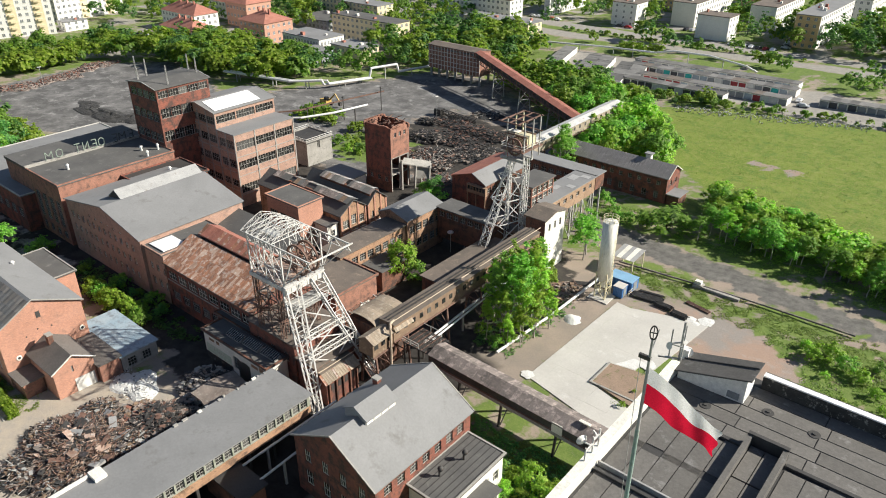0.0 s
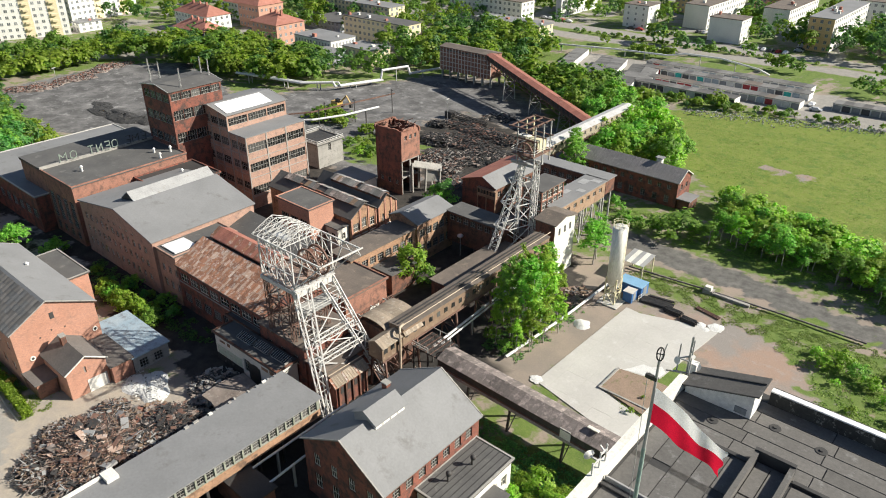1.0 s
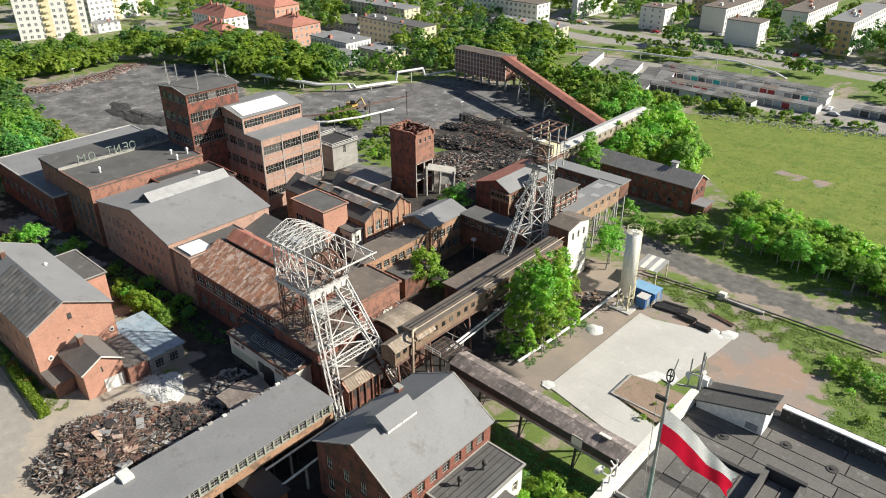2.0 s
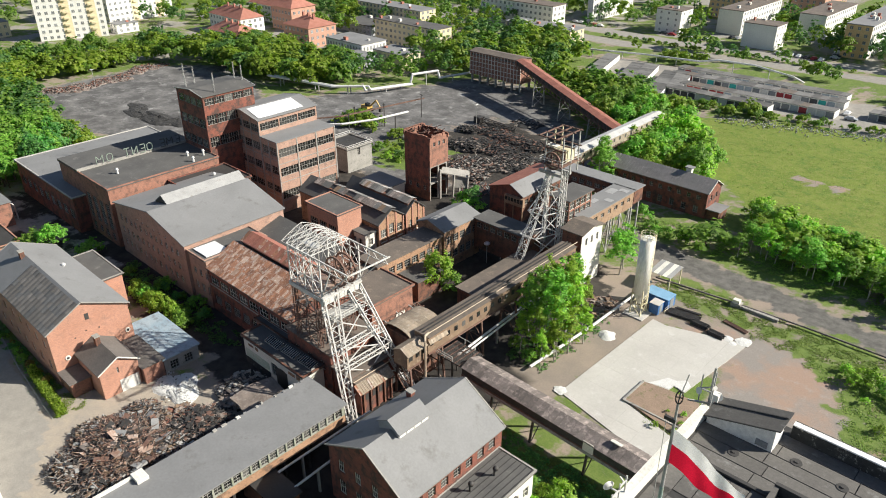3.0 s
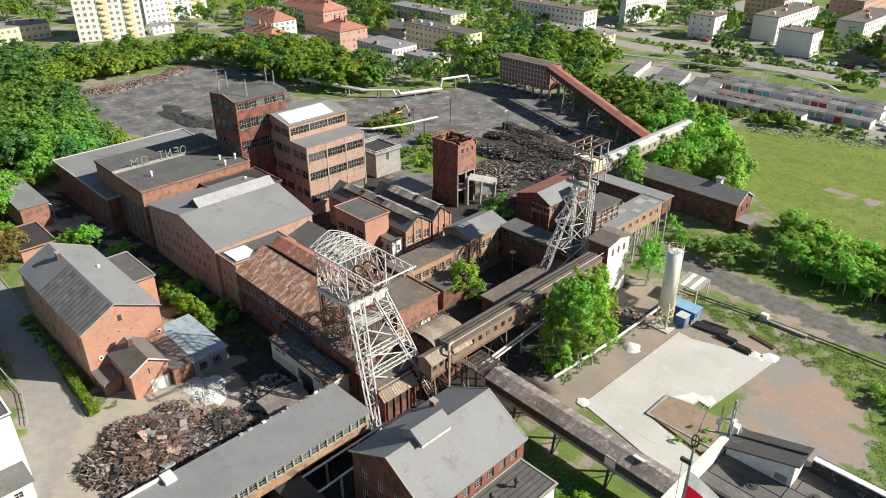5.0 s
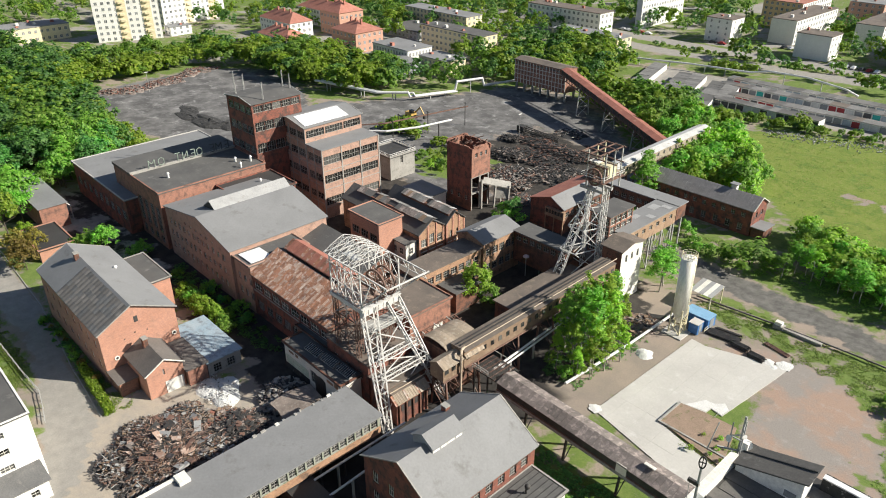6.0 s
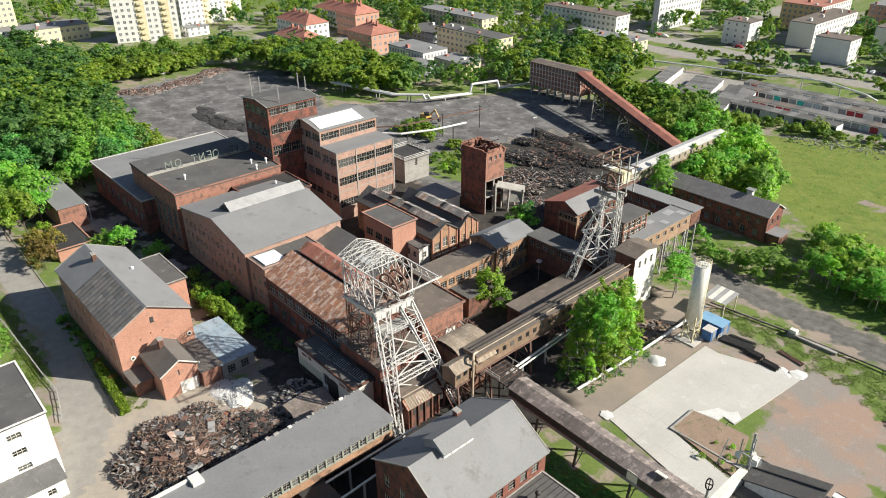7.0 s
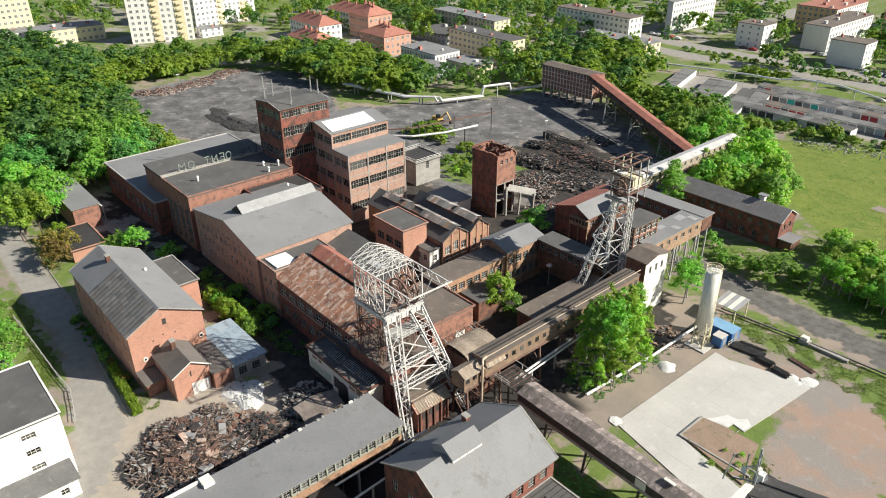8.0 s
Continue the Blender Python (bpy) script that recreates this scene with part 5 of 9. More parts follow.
for i in range(9):
    bm = B()
    slab_from(bm, ((0.1 + i * 0.5, -1.3, 10.45), (0.56 + i * 0.5, -1.3, 10.45), (0.56 + i * 0.5, -2.05, 9.5), (0.1 + i * 0.5, -2.05, 9.5)), 0.06)
    part("roof_sheet", bm, SHEET_TAN, main_bridge, "tan ribbed lean-to sheet")
drop_pipe = thing("drop_pipe", "tan lagged pipe turning down off the bridge roof", "pipe", at_grid(-69.3, 69.6, 0))
bm = B()
pipe_run(bm, [(-0.4, 1.0, 11.35), (-0.3, 0.0, 11.2), (0.3, -0.6, 10.7), (0.3, -0.7, 0.0)], 0.42)
part("pipe", bm, PIPE_TAN, drop_pipe)
gallery("conveyor_bridge", "low boarded bridge under a corrugated lean-to roof", (-71.0, 65.2, 10.25), (-71.0, 69.95, 10.45), 3.2, SHEET_TAN, WOOD, 3.5, 0.85, legs=(0.15, 0.85), sheets=9, glazed=1.2)
pipe_bridge = gallery("covered_walkway", "covered walkway roofed with weathered fibre-cement sheets", (-63.6, 74.2, 7.35), (-22.0, 73.6, 6.6), 4.0, ASBESTOS, STEEL_DARK, 2.3, 0.75, legs=(0.16, 0.36, 0.6, 0.82), sheets=40, leg_mat=STEEL_DARK)
part("hatch", fresh((27.6, -0.45, 7.05, 29.4, 0.1, 7.2)), PLASTER, pipe_bridge, "white hatch")
part("grey_end_panel", fresh((24.2, -2.16, 4.4, 26.0, -2.08, 6.2)), PLASTER, pipe_bridge, "pale wall panel")
bm = B()
bar(bm, (0, -2.0, 4.6), (41.5, -2.0, 3.9), 0.5)
part("edge_beam", bm, CONCRETE, pipe_bridge, "concrete edge beam")
link_deck = thing("pipe_deck", "rusty grating deck joining the bridge and the walkway", "deck", at_grid(-69.4, 72.2, 0))
for i in range(24):
    part("grating_bar", fresh((i * 0.25, 0, 6.3, i * 0.25 + 0.1, 5.2, 6.38)), STEEL_DARK if i % 4 else STEEL_RUST, link_deck)
for y in (0.1, 1.8, 3.4, 4.9):
    part("bearer", fresh((0, y, 6.05, 6.0, y + 0.2, 6.29)), STEEL_DARK, link_deck)
for x, y in ((0.2, 0.2), (3.4, 0.2), (0.2, 5.0), (3.4, 5.0)):
    part("post", fresh((x - 0.12, y - 0.12, 0, x + 0.12, y + 0.12, 6.3)), STEEL_DARK, link_deck)
bm = B()
for p, q in (((0, 0, 7.4), (3.6, 0, 7.4)), ((0, 5.2, 7.4), (3.6, 5.2, 7.4)), ((0, 0, 6.9), (3.6, 0, 6.9)), ((1.8, 0, 6.4), (1.8, 0, 7.4)), ((0, 0, 6.4), (0, 0, 7.4)), ((3.6, 0, 6.4), (3.6, 0, 7.4)), ((1.8, 5.2, 6.4), (1.8, 5.2, 7.4))):
    bar(bm, p, q, 0.09)
part("railing", bm, STEEL_GREY, link_deck)
gallery("conveyor_gallery", "long conveyor gallery with a pale sheet roof on steel trestles", (-99.6, 152.0, 12.4), (-99.6, 203.5, 12.4), 3.8, PALE_SHEET, WALL_BUFF, 3.4, 0.5, legs=(0.15, 0.35, 0.55, 0.75, 0.95), glazed=3.0)
incline = gallery("inclined_gallery", "inclined conveyor gallery with a rusty red roof on trestles", (-167.5, 222.0, 14.2), (-106.0, 192.6, 8.2), 4.0, RED_SHEET, STEEL_DARK, 2.4, 0.5, legs=(0.22, 0.5, 0.78), sheets=24, leg_mat=STEEL_GREY)
len_i = math.hypot(61.5, 29.4)
for side in (-2.06, 2.06):
    bm = B()
    zi = lambda x: 14.2 - 6.0 * x / len_i
    for i in range(30):
        xa, xb = len_i * i / 30, len_i * (i + 1) / 30
        bar(bm, (xa, side, zi(xa) - 3.9), (xb, side, zi(xb) - 3.9), 0.24)
        bar(bm, (xa, side, zi(xa) - (0.6 if i % 2 else 3.8)), (xb, side, zi(xb) - (3.8 if i % 2 else 0.6)), 0.13)
        bar(bm, (xa, side, zi(xa) - 0.6), (xa, side, zi(xa) - 3.9), 0.16)
    part("side_truss", bm, STEEL_RUST, incline, "rusty lattice truss carrying the gallery")
hopper = building("coal_bunker", "brick and timber coal bunker raised on concrete piers", "bunker", -194.2, -168.4, 222.8, 229.8, 12.6, z0=3.6, ridge="s", at=226.3, rise=0.7, mats=BRICK, roof=FELT_BROWN, over=0.3,
                  wins={"Q": [(0.4, 25.4, 12, 7.6, 1.7, 0.8, "fac")]})
bm = B()
for i in range(17):
    x = 25.8 * i / 16
    box(bm, x - 0.1, -0.14, 3.6, x + 0.1, -0.02, 12.4)
for z in (5.2, 7.0, 8.8, 10.4):
    box(bm, 0, -0.1, z, 25.8, -0.01, z + 0.18)
part("frame_ribs", bm, FRAME_WHITE, hopper, "pale concrete framing")
for i in range(7):
    for y in (0.5, 6.0):
        part("pier", fresh((0.2 + i * 4.15, y, 0, 0.9 + i * 4.15, y + 0.7, 3.58)), CONCRETE, hopper)

# ---------------------------------------------------------------- ruined brick tower and its wreckage
ruin = thing("ruined_tower", "gutted dark red brick tower with a broken top", "ruin", at_grid(-133, 126.4, 0))
part("base_band", fresh((-0.06, -0.08, 0, 9.44, -0.005, 2.4)), BRICK_SOOT, ruin, "sooty base course")
# this wall's shade is painted in: deeper red brick than the other three
wall(ruin, pose(0, 0, 0), 9.4, 17.6, BRICK_RED, [(0.6, 8.8, 3, 2.6, 1.2, 1.4, "fac")])
wall(ruin, pose(9.4, 0, 9.5, 0, 0, 90), 7.0, 7.7, BRICK, [(0.8, 6.2, 3, 5.4, 0.9, 1.2, "fac")])
wall(ruin, pose(9.4, 7.0, 0, 0, 0, 180), 9.4, 17.6, BRICK)
wall(ruin, pose(0, 7.0, 0, 0, 0, -90), 7.0, 18.2, BRICK)
rnd = random.Random(5)
bm = B()
for i in range(46):
    e = rnd.choice("QSFN")
    t, hgt = rnd.random(), 17.6 + rnd.uniform(-0.3, 0.35)
    x, y = {"Q": (9.4 * t, 0.2), "S": (9.2, 7 * t), "F": (9.4 * t, 6.8), "N": (0.2, 7 * t)}[e]
    a, b = (rnd.uniform(0.3, 1.1), 0.19) if e in "QF" else (0.19, rnd.uniform(0.3, 1.1))
    box(bm, x - a, y - b, hgt - 0.9, x + a, y + b, hgt)
tagged(part("broken_wall_top", bm, BRICK, ruin), kind="stuff")
for x, y in ((9.2, 0.2), (9.2, 3.4), (9.2, 6.7)):
    part("column", fresh((x - 0.3, y - 0.2, 0, x, y + 0.3, 9.5)), CONCRETE, ruin)
for z in (4.5, 9.2):
    part("floor_slab", fresh((0.5, 0.4, z, 9.3, 6.6, z + 0.3)), CONCRETE, ruin)
bm = B()
for i in range(26):
    a = Vector((rnd.uniform(0.5, 9), rnd.uniform(0.5, 6.5), 17.4 + rnd.uniform(0, 1.0)))
    bar(bm, a, a + Vector((rnd.uniform(-2, 2), rnd.uniform(-2, 2), rnd.uniform(-0.3, 0.8))), 0.16)
tagged(part("twisted_steel", bm, STEEL_RUST, ruin), kind="stuff")
frame_ruin = thing("collapsed_building", "broken concrete frame with leaning columns and a fallen wall panel", "ruin", at_grid(-123.2, 127.5, 0))
for x, y, h, dx in ((0.4, 2, 8.4, 0), (2.2, 5, 6.6, 0.5), (4.4, 8.2, 6.2, 0.4), (1.0, 9, 7.0, -0.3)):
    bm = B()
    bar(bm, (x, y, 0), (x + dx, y, h), 0.45)
    part("column", bm, CONCRETE, frame_ruin)
bm = B()
slab_from(bm, ((0.5, 2, 7.6), (5.2, 8.4, 5.6), (3.4, 10.4, 6.4), (-0.6, 4, 8.4)), 0.3)
part("tilted_slab", bm, CONCRETE, frame_ruin)
bm = B()
slab_from(bm, ((2.6, 5.0, 3.0), (4.9, 8.4, 2.6), (4.6, 8.4, 5.6), (2.3, 5.0, 6.2)), 0.15)
part("hanging_panel", bm, CONCRETE, frame_ruin)


def debris(name, label, s, q, rx, ry, high, count, mats, seed, long=2.5, thick=0.25, lumps=0.5, category="debris", size=1.0):
    """A heap of broken pieces: bars, plates and lumps thrown over a low mound."""
    r = random.Random(seed)
    root = thing(name, label, category, at_grid(s, q, 0), kind="stuff")
    n = 26
    bm = B()
    ring = []
    for i in range(n):
        row = []
        for k in range(9):
            f, a = k / 8, 2 * math.pi * i / n
            wob = 1 + 0.16 * math.sin(3 * a + seed) + 0.1 * math.sin(5 * a + 2 * seed)
            z = high * (1 - f * f) * 0.72 * (1 + 0.35 * math.sin(4 * f + 2 * a) * (1 - f)) + (0 if k == 8 else r.uniform(0, 0.12 * high))
            row.append(bm.verts.new((rx * f * wob * math.cos(a), ry * f * wob * math.sin(a), z if k < 8 else -0.05)))
        ring.append(row)
    for i in range(n):
        for k in range(8):
            a, b2 = ring[i], ring[(i + 1) % n]
            if k == 0:
                bm.faces.new((a[0], a[1], b2[1]))
            else:
                bm.faces.new((a[k], a[k + 1], b2[k + 1], b2[k]))
    tagged(part("mound", bm, mats[0], root), kind="stuff")
    bms = [B() for _ in mats]
    for i in range(count):
        a, f = r.uniform(0, 2 * math.pi), math.sqrt(r.random())
        x, y = rx * f * math.cos(a) * 1.02, ry * f * math.sin(a) * 1.02
        z = high * (1 - f * f) * 0.75 + r.uniform(0, 0.3)
        g = r.randrange(len(mats))
        u = r.random()
        if u < lumps:
            w, d, h2 = size * r.uniform(0.12, 0.6), size * r.uniform(0.12, 0.5), size * r.uniform(0.1, 0.35)
            c, sn = math.cos(a * 7), math.sin(a * 7)
            t = r.uniform(-0.35, 0.35)
            slab_from(bms[g], [(x + c * px - sn * py, y + sn * px + c * py, z + 0.15 + h2 + t * px) for px, py in ((-w, -d), (w, -d), (w, d * 0.8), (-w * 0.7, d))], h2)
        else:
            ln, th = r.uniform(0.5, 1.0) * long, r.uniform(0, 6.28)
            v = Vector((math.cos(th) * ln / 2, math.sin(th) * ln / 2, r.uniform(-0.22, 0.22) * ln))
            c0 = Vector((x, y, z + 0.2))
            bar(bms[g], c0 - v, c0 + v, thick * r.uniform(0.4, 1.2), 0, 4)
    for g, m in enumerate(mats):
        tagged(part("pieces", bms[g], m, root), kind="stuff")
    return root


debris("scrap_heap", "heap of rusty scrap metal, beams and torn sheet", -93.6, 26.8, 8.2, 7.6, 3.0, 4200, [COAL, STEEL_RUST, STEEL_DARK, STEEL_RUST, STEEL_DARK, STEEL_RUST, WOOD, STEEL_DARK, RUBBLE, RUST_PALE], 11, 2.8, 0.085, 0.3, size=0.7)
for k, (s, q, rx, ry, hh, cnt) in enumerate(((-87.0, 32.5, 5.0, 4.0, 1.8, 600), (-98.5, 33.0, 4.0, 3.0, 1.5, 420), (-95.0, 20.0, 4.5, 3.4, 1.4, 420), (-101.0, 25.5, 2.6, 3.4, 1.0, 240), (-87.5, 22.0, 4.4, 4.6, 1.2, 420))):
    debris("scrap_heap", "low spill of scrap, boards and brick at the heap's edge", s, q, rx, ry, hh, cnt, [COAL, STEEL_RUST, RUBBLE, STEEL_DARK, WOOD, STEEL_GREY, RUBBLE], 70 + k, 2.6, 0.11, 0.35, size=0.8)
rp = random.Random(64)
plates = thing("scrap_plates", "torn sheets, boxes and beams lying on the scrap heap", "scrap", at_grid(-93.0, 27.2, 0), kind="stuff")
bms = [B() for _ in range(5)]
for i in range(80):
    a, f = rp.uniform(0, 6.28), math.sqrt(rp.random()) * 0.92
    x, y = 9.2 * f * math.cos(a), 8.2 * f * math.sin(a)
    z = 3.2 * (1 - f * f) * 0.75 + rp.uniform(0.25, 0.6)
    w, d, th = rp.uniform(0.4, 1.5), rp.uniform(0.25, 0.7), rp.uniform(0, 6.28)
    c, sn, t1, t2 = math.cos(th), math.sin(th), rp.uniform(-0.45, 0.45), rp.uniform(-0.45, 0.45)
    slab_from(bms[i % 5], [(x + c * px - sn * py, y + sn * px + c * py, z + t1 * px + t2 * py) for px, py in ((-w, -d), (w, -d), (w, d), (-w, d))], rp.choice((0.08, 0.08, 0.5)))
for bm, m in zip(bms, (STEEL_RUST, STEEL_DARK, ASBESTOS, GREY_SHEET, RUST_PALE)):
    tagged(part("plates", bm, m, plates), kind="stuff")
debris("scrap_heap", "dark scrap and rubbish beside the heap", -88.0, 37.4, 7.0, 5.4, 1.6, 1300, [COAL, STEEL_DARK, COAL, STEEL_RUST, STEEL_DARK, RUBBLE], 12, 2.0, 0.1, 0.35)
debris("rubble_patch", "low spread of brick rubble and slabs", -91.5, 48.0, 5.5, 4.6, 0.9, 420, [RUBBLE, CONCRETE, COAL], 13, 1.6, 0.12, 0.8)
debris("pink_rubble", "crushed pinkish brick rubble", -81.8, 25.5, 4.6, 9.6, 0.9, 600, [RUBBLE, RUBBLE, RED_BRICKBATS], 14, 0.8, 0.1, 0.9)
debris("white_heap", "heap of white powder and plaster rubble", -101.2, 40.4, 5.2, 3.4, 1.0, 170, [POWDER, POWDER, CONCRETE, STEEL_DARK, POWDER], 15, 1.2, 0.06, 0.8, size=0.28)
debris("dirt_spread", "trampled dirt with scattered brickbats", -92.0, 36.5, 5.0, 4.0, 0.6, 520, [RUBBLE, RED_BRICKBATS, RUBBLE, WOOD], 16, 1.0, 0.1, 0.8)
DARK_WRECK, RUST_WRECK, PALE_WRECK = [COAL, STEEL_DARK, COAL, STEEL_DARK, RUBBLE], [COAL, STEEL_DARK, STEEL_RUST, COAL], [COAL, RUBBLE, COAL, STEEL_RUST, COAL, STEEL_DARK, CONCRETE]
for k, (s, q, rx, ry, hh, cnt, kind_of) in enumerate(((-144, 164, 6.5, 4.5, 3.6, 420, DARK_WRECK), (-154, 176, 4, 3, 2.2, 160, DARK_WRECK), (-136, 178, 7, 4.5, 3.4, 480, RUST_WRECK), (-128, 178, 5.5, 4, 2.8, 320, RUST_WRECK),
                                                     (-143, 195, 6, 4, 1.5, 60, PALE_WRECK), (-131, 155, 8, 5, 0.9, 420, PALE_WRECK), (-127, 148, 5, 4, 1.4, 220, PALE_WRECK), (-120, 160, 6, 5, 1.0, 160, DARK_WRECK),
                                                     (-113, 148, 3, 5, 1.2, 120, DARK_WRECK), (-137, 169, 11, 6, 1.1, 480, RUST_WRECK), (-125, 165, 7, 7, 0.8, 260, DARK_WRECK), (-147, 181, 7, 5, 1.0, 220, RUST_WRECK))):
    debris("demolition_rubble", "dark demolition rubble with bent steel and concrete", s, q, rx, ry, hh * 0.6, cnt, kind_of, 20 + k, 3.6, 0.16, 0.5, size=1.0)
for k in range(13):
    s, q = -309 + 6 * math.sin(0.35 * k + 0.3), 96 + 4.4 * k
    debris("brick_rubble_bank", "bank of brick rubble along the coal yard", s + (k * 7 % 5 - 2) * 0.8, q, 3.2 + (k * 5 % 4), 3.6, 0.35 + 0.3 * (k * 7 % 4), 90 + 40 * (k * 3 % 4), [RUBBLE, COAL, RED_BRICKBATS], 130 + k, 1.0, 0.1, 0.95, size=0.6)
for k, (s, q, rx, ry, hh) in enumerate(((-243, 111, 10, 5, 1.5), (-254, 109, 10, 3.4, 0.8), (-235, 114, 6, 6, 1.3), (-262, 113, 7, 2.6, 0.5))):
    debris("coal_heap", "low heap of black coal slag", s, q, rx, ry, hh, 16, [COAL, COAL], 50 + k, 0.4, 0.1, 0.98, size=0.4)
for k, (s, q, rx, ry) in enumerate(((-119, 141, 5, 5), (-124, 164, 7, 5), (-137, 150, 5, 4))):
    debris("rubble_spread", "thin spread of pale mortar and brick rubble", s, q, rx, ry, 0.35, 170, [COAL, CONCRETE, RUBBLE, RED_BRICKBATS, STEEL_RUST], 90 + k, 1.4, 0.1, 0.85, size=0.6)
debris("rusty_wreckage", "rusty wreckage between the brick ranges", -107, 107.5, 3.4, 3.0, 1.2, 160, [RED_BRICKBATS, STEEL_RUST, STEEL_DARK], 62, 2.0, 0.12, 0.4)
debris("rubble_bank", "pale rubble beside the brick tower", -186, 108, 9, 5, 1.6, 260, [RUBBLE, CONCRETE, RED_BRICKBATS], 61, 1.8, 0.2, 0.8)

broken_pad = thing("broken_slab", "broken concrete pad tilted over dark rubble", "slab", at_grid(-89.6, 43.4, 0))
bm = B()
slab_from(bm, ((0, 0.3, 2.5), (2.6, 0.4, 2.4), (5.7, -0.3, 2.4), (5.2, 3.4, 2.6), (5.0, 7.6, 2.7), (0.6, 8.2, 2.7), (-0.4, 4.4, 2.6)), 0.45)
part("deck", bm, RUBBLE, broken_pad)
for x, y in ((0.6, 0.9), (5.0, 0.6), (0.8, 7.2), (4.4, 6.8)):
    part("pier", fresh((x - 0.25, y - 0.25, 0, x + 0.25, y + 0.25, 2.2)), CONCRETE, broken_pad)

# ---------------------------------------------------------------- winding towers


def lattice(bm, a, b, wa, wb, n, chord=0.2, web=0.11, up=None):
    """A four-chord lattice member from a to b, wa and wb wide at its ends."""
    a, b = Vector(a), Vector(b)
    d = (b - a).normalized()
    x = d.cross(up or Vector((0, 1, 0))).normalized()
    y = d.cross(x).normalized()
    corner = lambda c, w, k: c + x * (w / 2 * (1, 1, -1, -1)[k]) + y * (w / 2 * (1, -1, -1, 1)[k])
    for k in range(4):
        bar(bm, corner(a, wa, k), corner(b, wb, k), chord)
    for i in range(n):
        f0, f1 = i / n, (i + 1) / n
        c0, c1 = a.lerp(b, f0), a.lerp(b, f1)
        w0, w1 = wa + (wb - wa) * f0, wa + (wb - wa) * f1
        for k in range(4):
            k2 = (k + 1) % 4
            if (i + k) % 2:
                bar(bm, corner(c0, w0, k), corner(c1, w1, k2), web)
            else:
                bar(bm, corner(c0, w0, k2), corner(c1, w1, k), web)
            bar(bm, corner(c1, w1, k), corner(c1, w1, k2), web)


def wheel(root, c, r, name="sheave_wheel"):
    """A rope pulley with rim, spokes and hub, turning in the x-z plane."""
    bm = B()
    n = 28
    pts = [Vector((c[0] + r * math.cos(2 * math.pi * i / n), c[1], c[2] + r * math.sin(2 * math.pi * i / n))) for i in range(n)]
    for i in range(n):
        bar(bm, pts[i], pts[(i + 1) % n], 0.3)
    for i in range(0, n, 4):
        bar(bm, c, pts[i], 0.12)
    bar(bm, (c[0], c[1] - 0.5, c[2]), (c[0], c[1] + 0.5, c[2]), 0.5, 0, 8)
    return part(name, bm, STEEL_RUST, root, "rusty spoked rope pulley")


def lattice_box(bm, a, b, wa, wb, n, chord=0.2, web=0.11):
    """A tapered four-chord strut from a to b; wa and wb are its widths along x and y at the two ends."""
    a, b = Vector(a), Vector(b)
    corner = lambda f, k: a.lerp(b, f) + Vector(((wa[0] + (wb[0] - wa[0]) * f) / 2 * (1, 1, -1, -1)[k], (wa[1] + (wb[1] - wa[1]) * f) / 2 * (1, -1, -1, 1)[k], 0))
    for k in range(4):
        bar(bm, corner(0, k), corner(1, k), chord)
    for i in range(n):
        f0, f1 = i / n, (i + 1) / n
        for k in range(4):
            k2 = (k + 1) % 4
            p, q = (k, k2) if (i + k) % 2 else (k2, k)
            bar(bm, corner(f0, p), corner(f1, q), web)
            bar(bm, corner(f1, k), corner(f1, k2), web)


def truss_beam(bm, p, q, high, n, chord=0.2, web=0.11):
    """A flat lattice girder from p to q, hanging high metres below that line."""
    p, q, dn = Vector(p), Vector(q), Vector((0, 0, -high))
    bar(bm, p, q, chord)
    bar(bm, p + dn, q + dn, chord)
    for i in range(n):
        a, b = p.lerp(q, i / n), p.lerp(q, (i + 1) / n)
        bar(bm, a + dn * (i % 2), b + dn * ((i + 1) % 2), web)
        bar(bm, b, b + dn, web)


arm = thing("fallen_conveyor_arm", "fallen lattice conveyor arm lying on the rubble", "conveyor arm", at_grid(-156, 185, 0))
bm = B()
lattice(bm, (0, 0, 1.6), (15, 0.5, 0.9), 1.3, 0.9, 11, 0.2, 0.11)
part("lattice_arm", bm, STEEL_DARK, arm)
part("motor_box", fresh((-2.2, -1.2, 0, 0.6, 1.3, 2.4)), STEEL_DARK, arm)
frame_fall = thing("collapsed_steel_frame", "collapsed rusty steel roof frame in the court", "steel frame", at_grid(-86.2, 75.0, 0))
rf = random.Random(81)
for i in range(9):
    bm = B()
    bar(bm, (0.2, i * 1.1, 4.2 + rf.uniform(-0.4, 0.3)), (7.0, i * 1.1 + rf.uniform(-0.5, 0.5), 2.6 + rf.uniform(-0.5, 0.4)), 0.16)
    part("rafter", bm, STEEL_RUST if i % 3 else STEEL_GREY, frame_fall)
for i in range(6):
    bm = B()
    x = 0.4 + i * 1.3
    bar(bm, (x, -0.2, 4.3 - 0.24 * x + rf.uniform(-0.2, 0.2)), (x + rf.uniform(-0.5, 0.5), 9.2, 4.3 - 0.24 * x), 0.13)
    part("purlin", bm, STEEL_RUST, frame_fall)
for x, y in ((0.3, 0.1), (6.8, 0.1), (0.3, 8.8), (6.8, 8.8), (3.6, 4.4)):
    part("post", fresh((x - 0.1, y - 0.1, 0, x + 0.1, y + 0.1, 4.2 - 0.24 * x)), STEEL_RUST, frame_fall)

hf = thing("winding_tower", "white-painted lattice steel winding tower with flaking paint", "headframe", at_grid(-85, 61.5, 0), group="winding towers")
DECK, TOPZ = 19.4, 26.3
FX = lambda z: 4.6 + 8.2 * (DECK - z) / DECK          # the struts lean out towards their feet
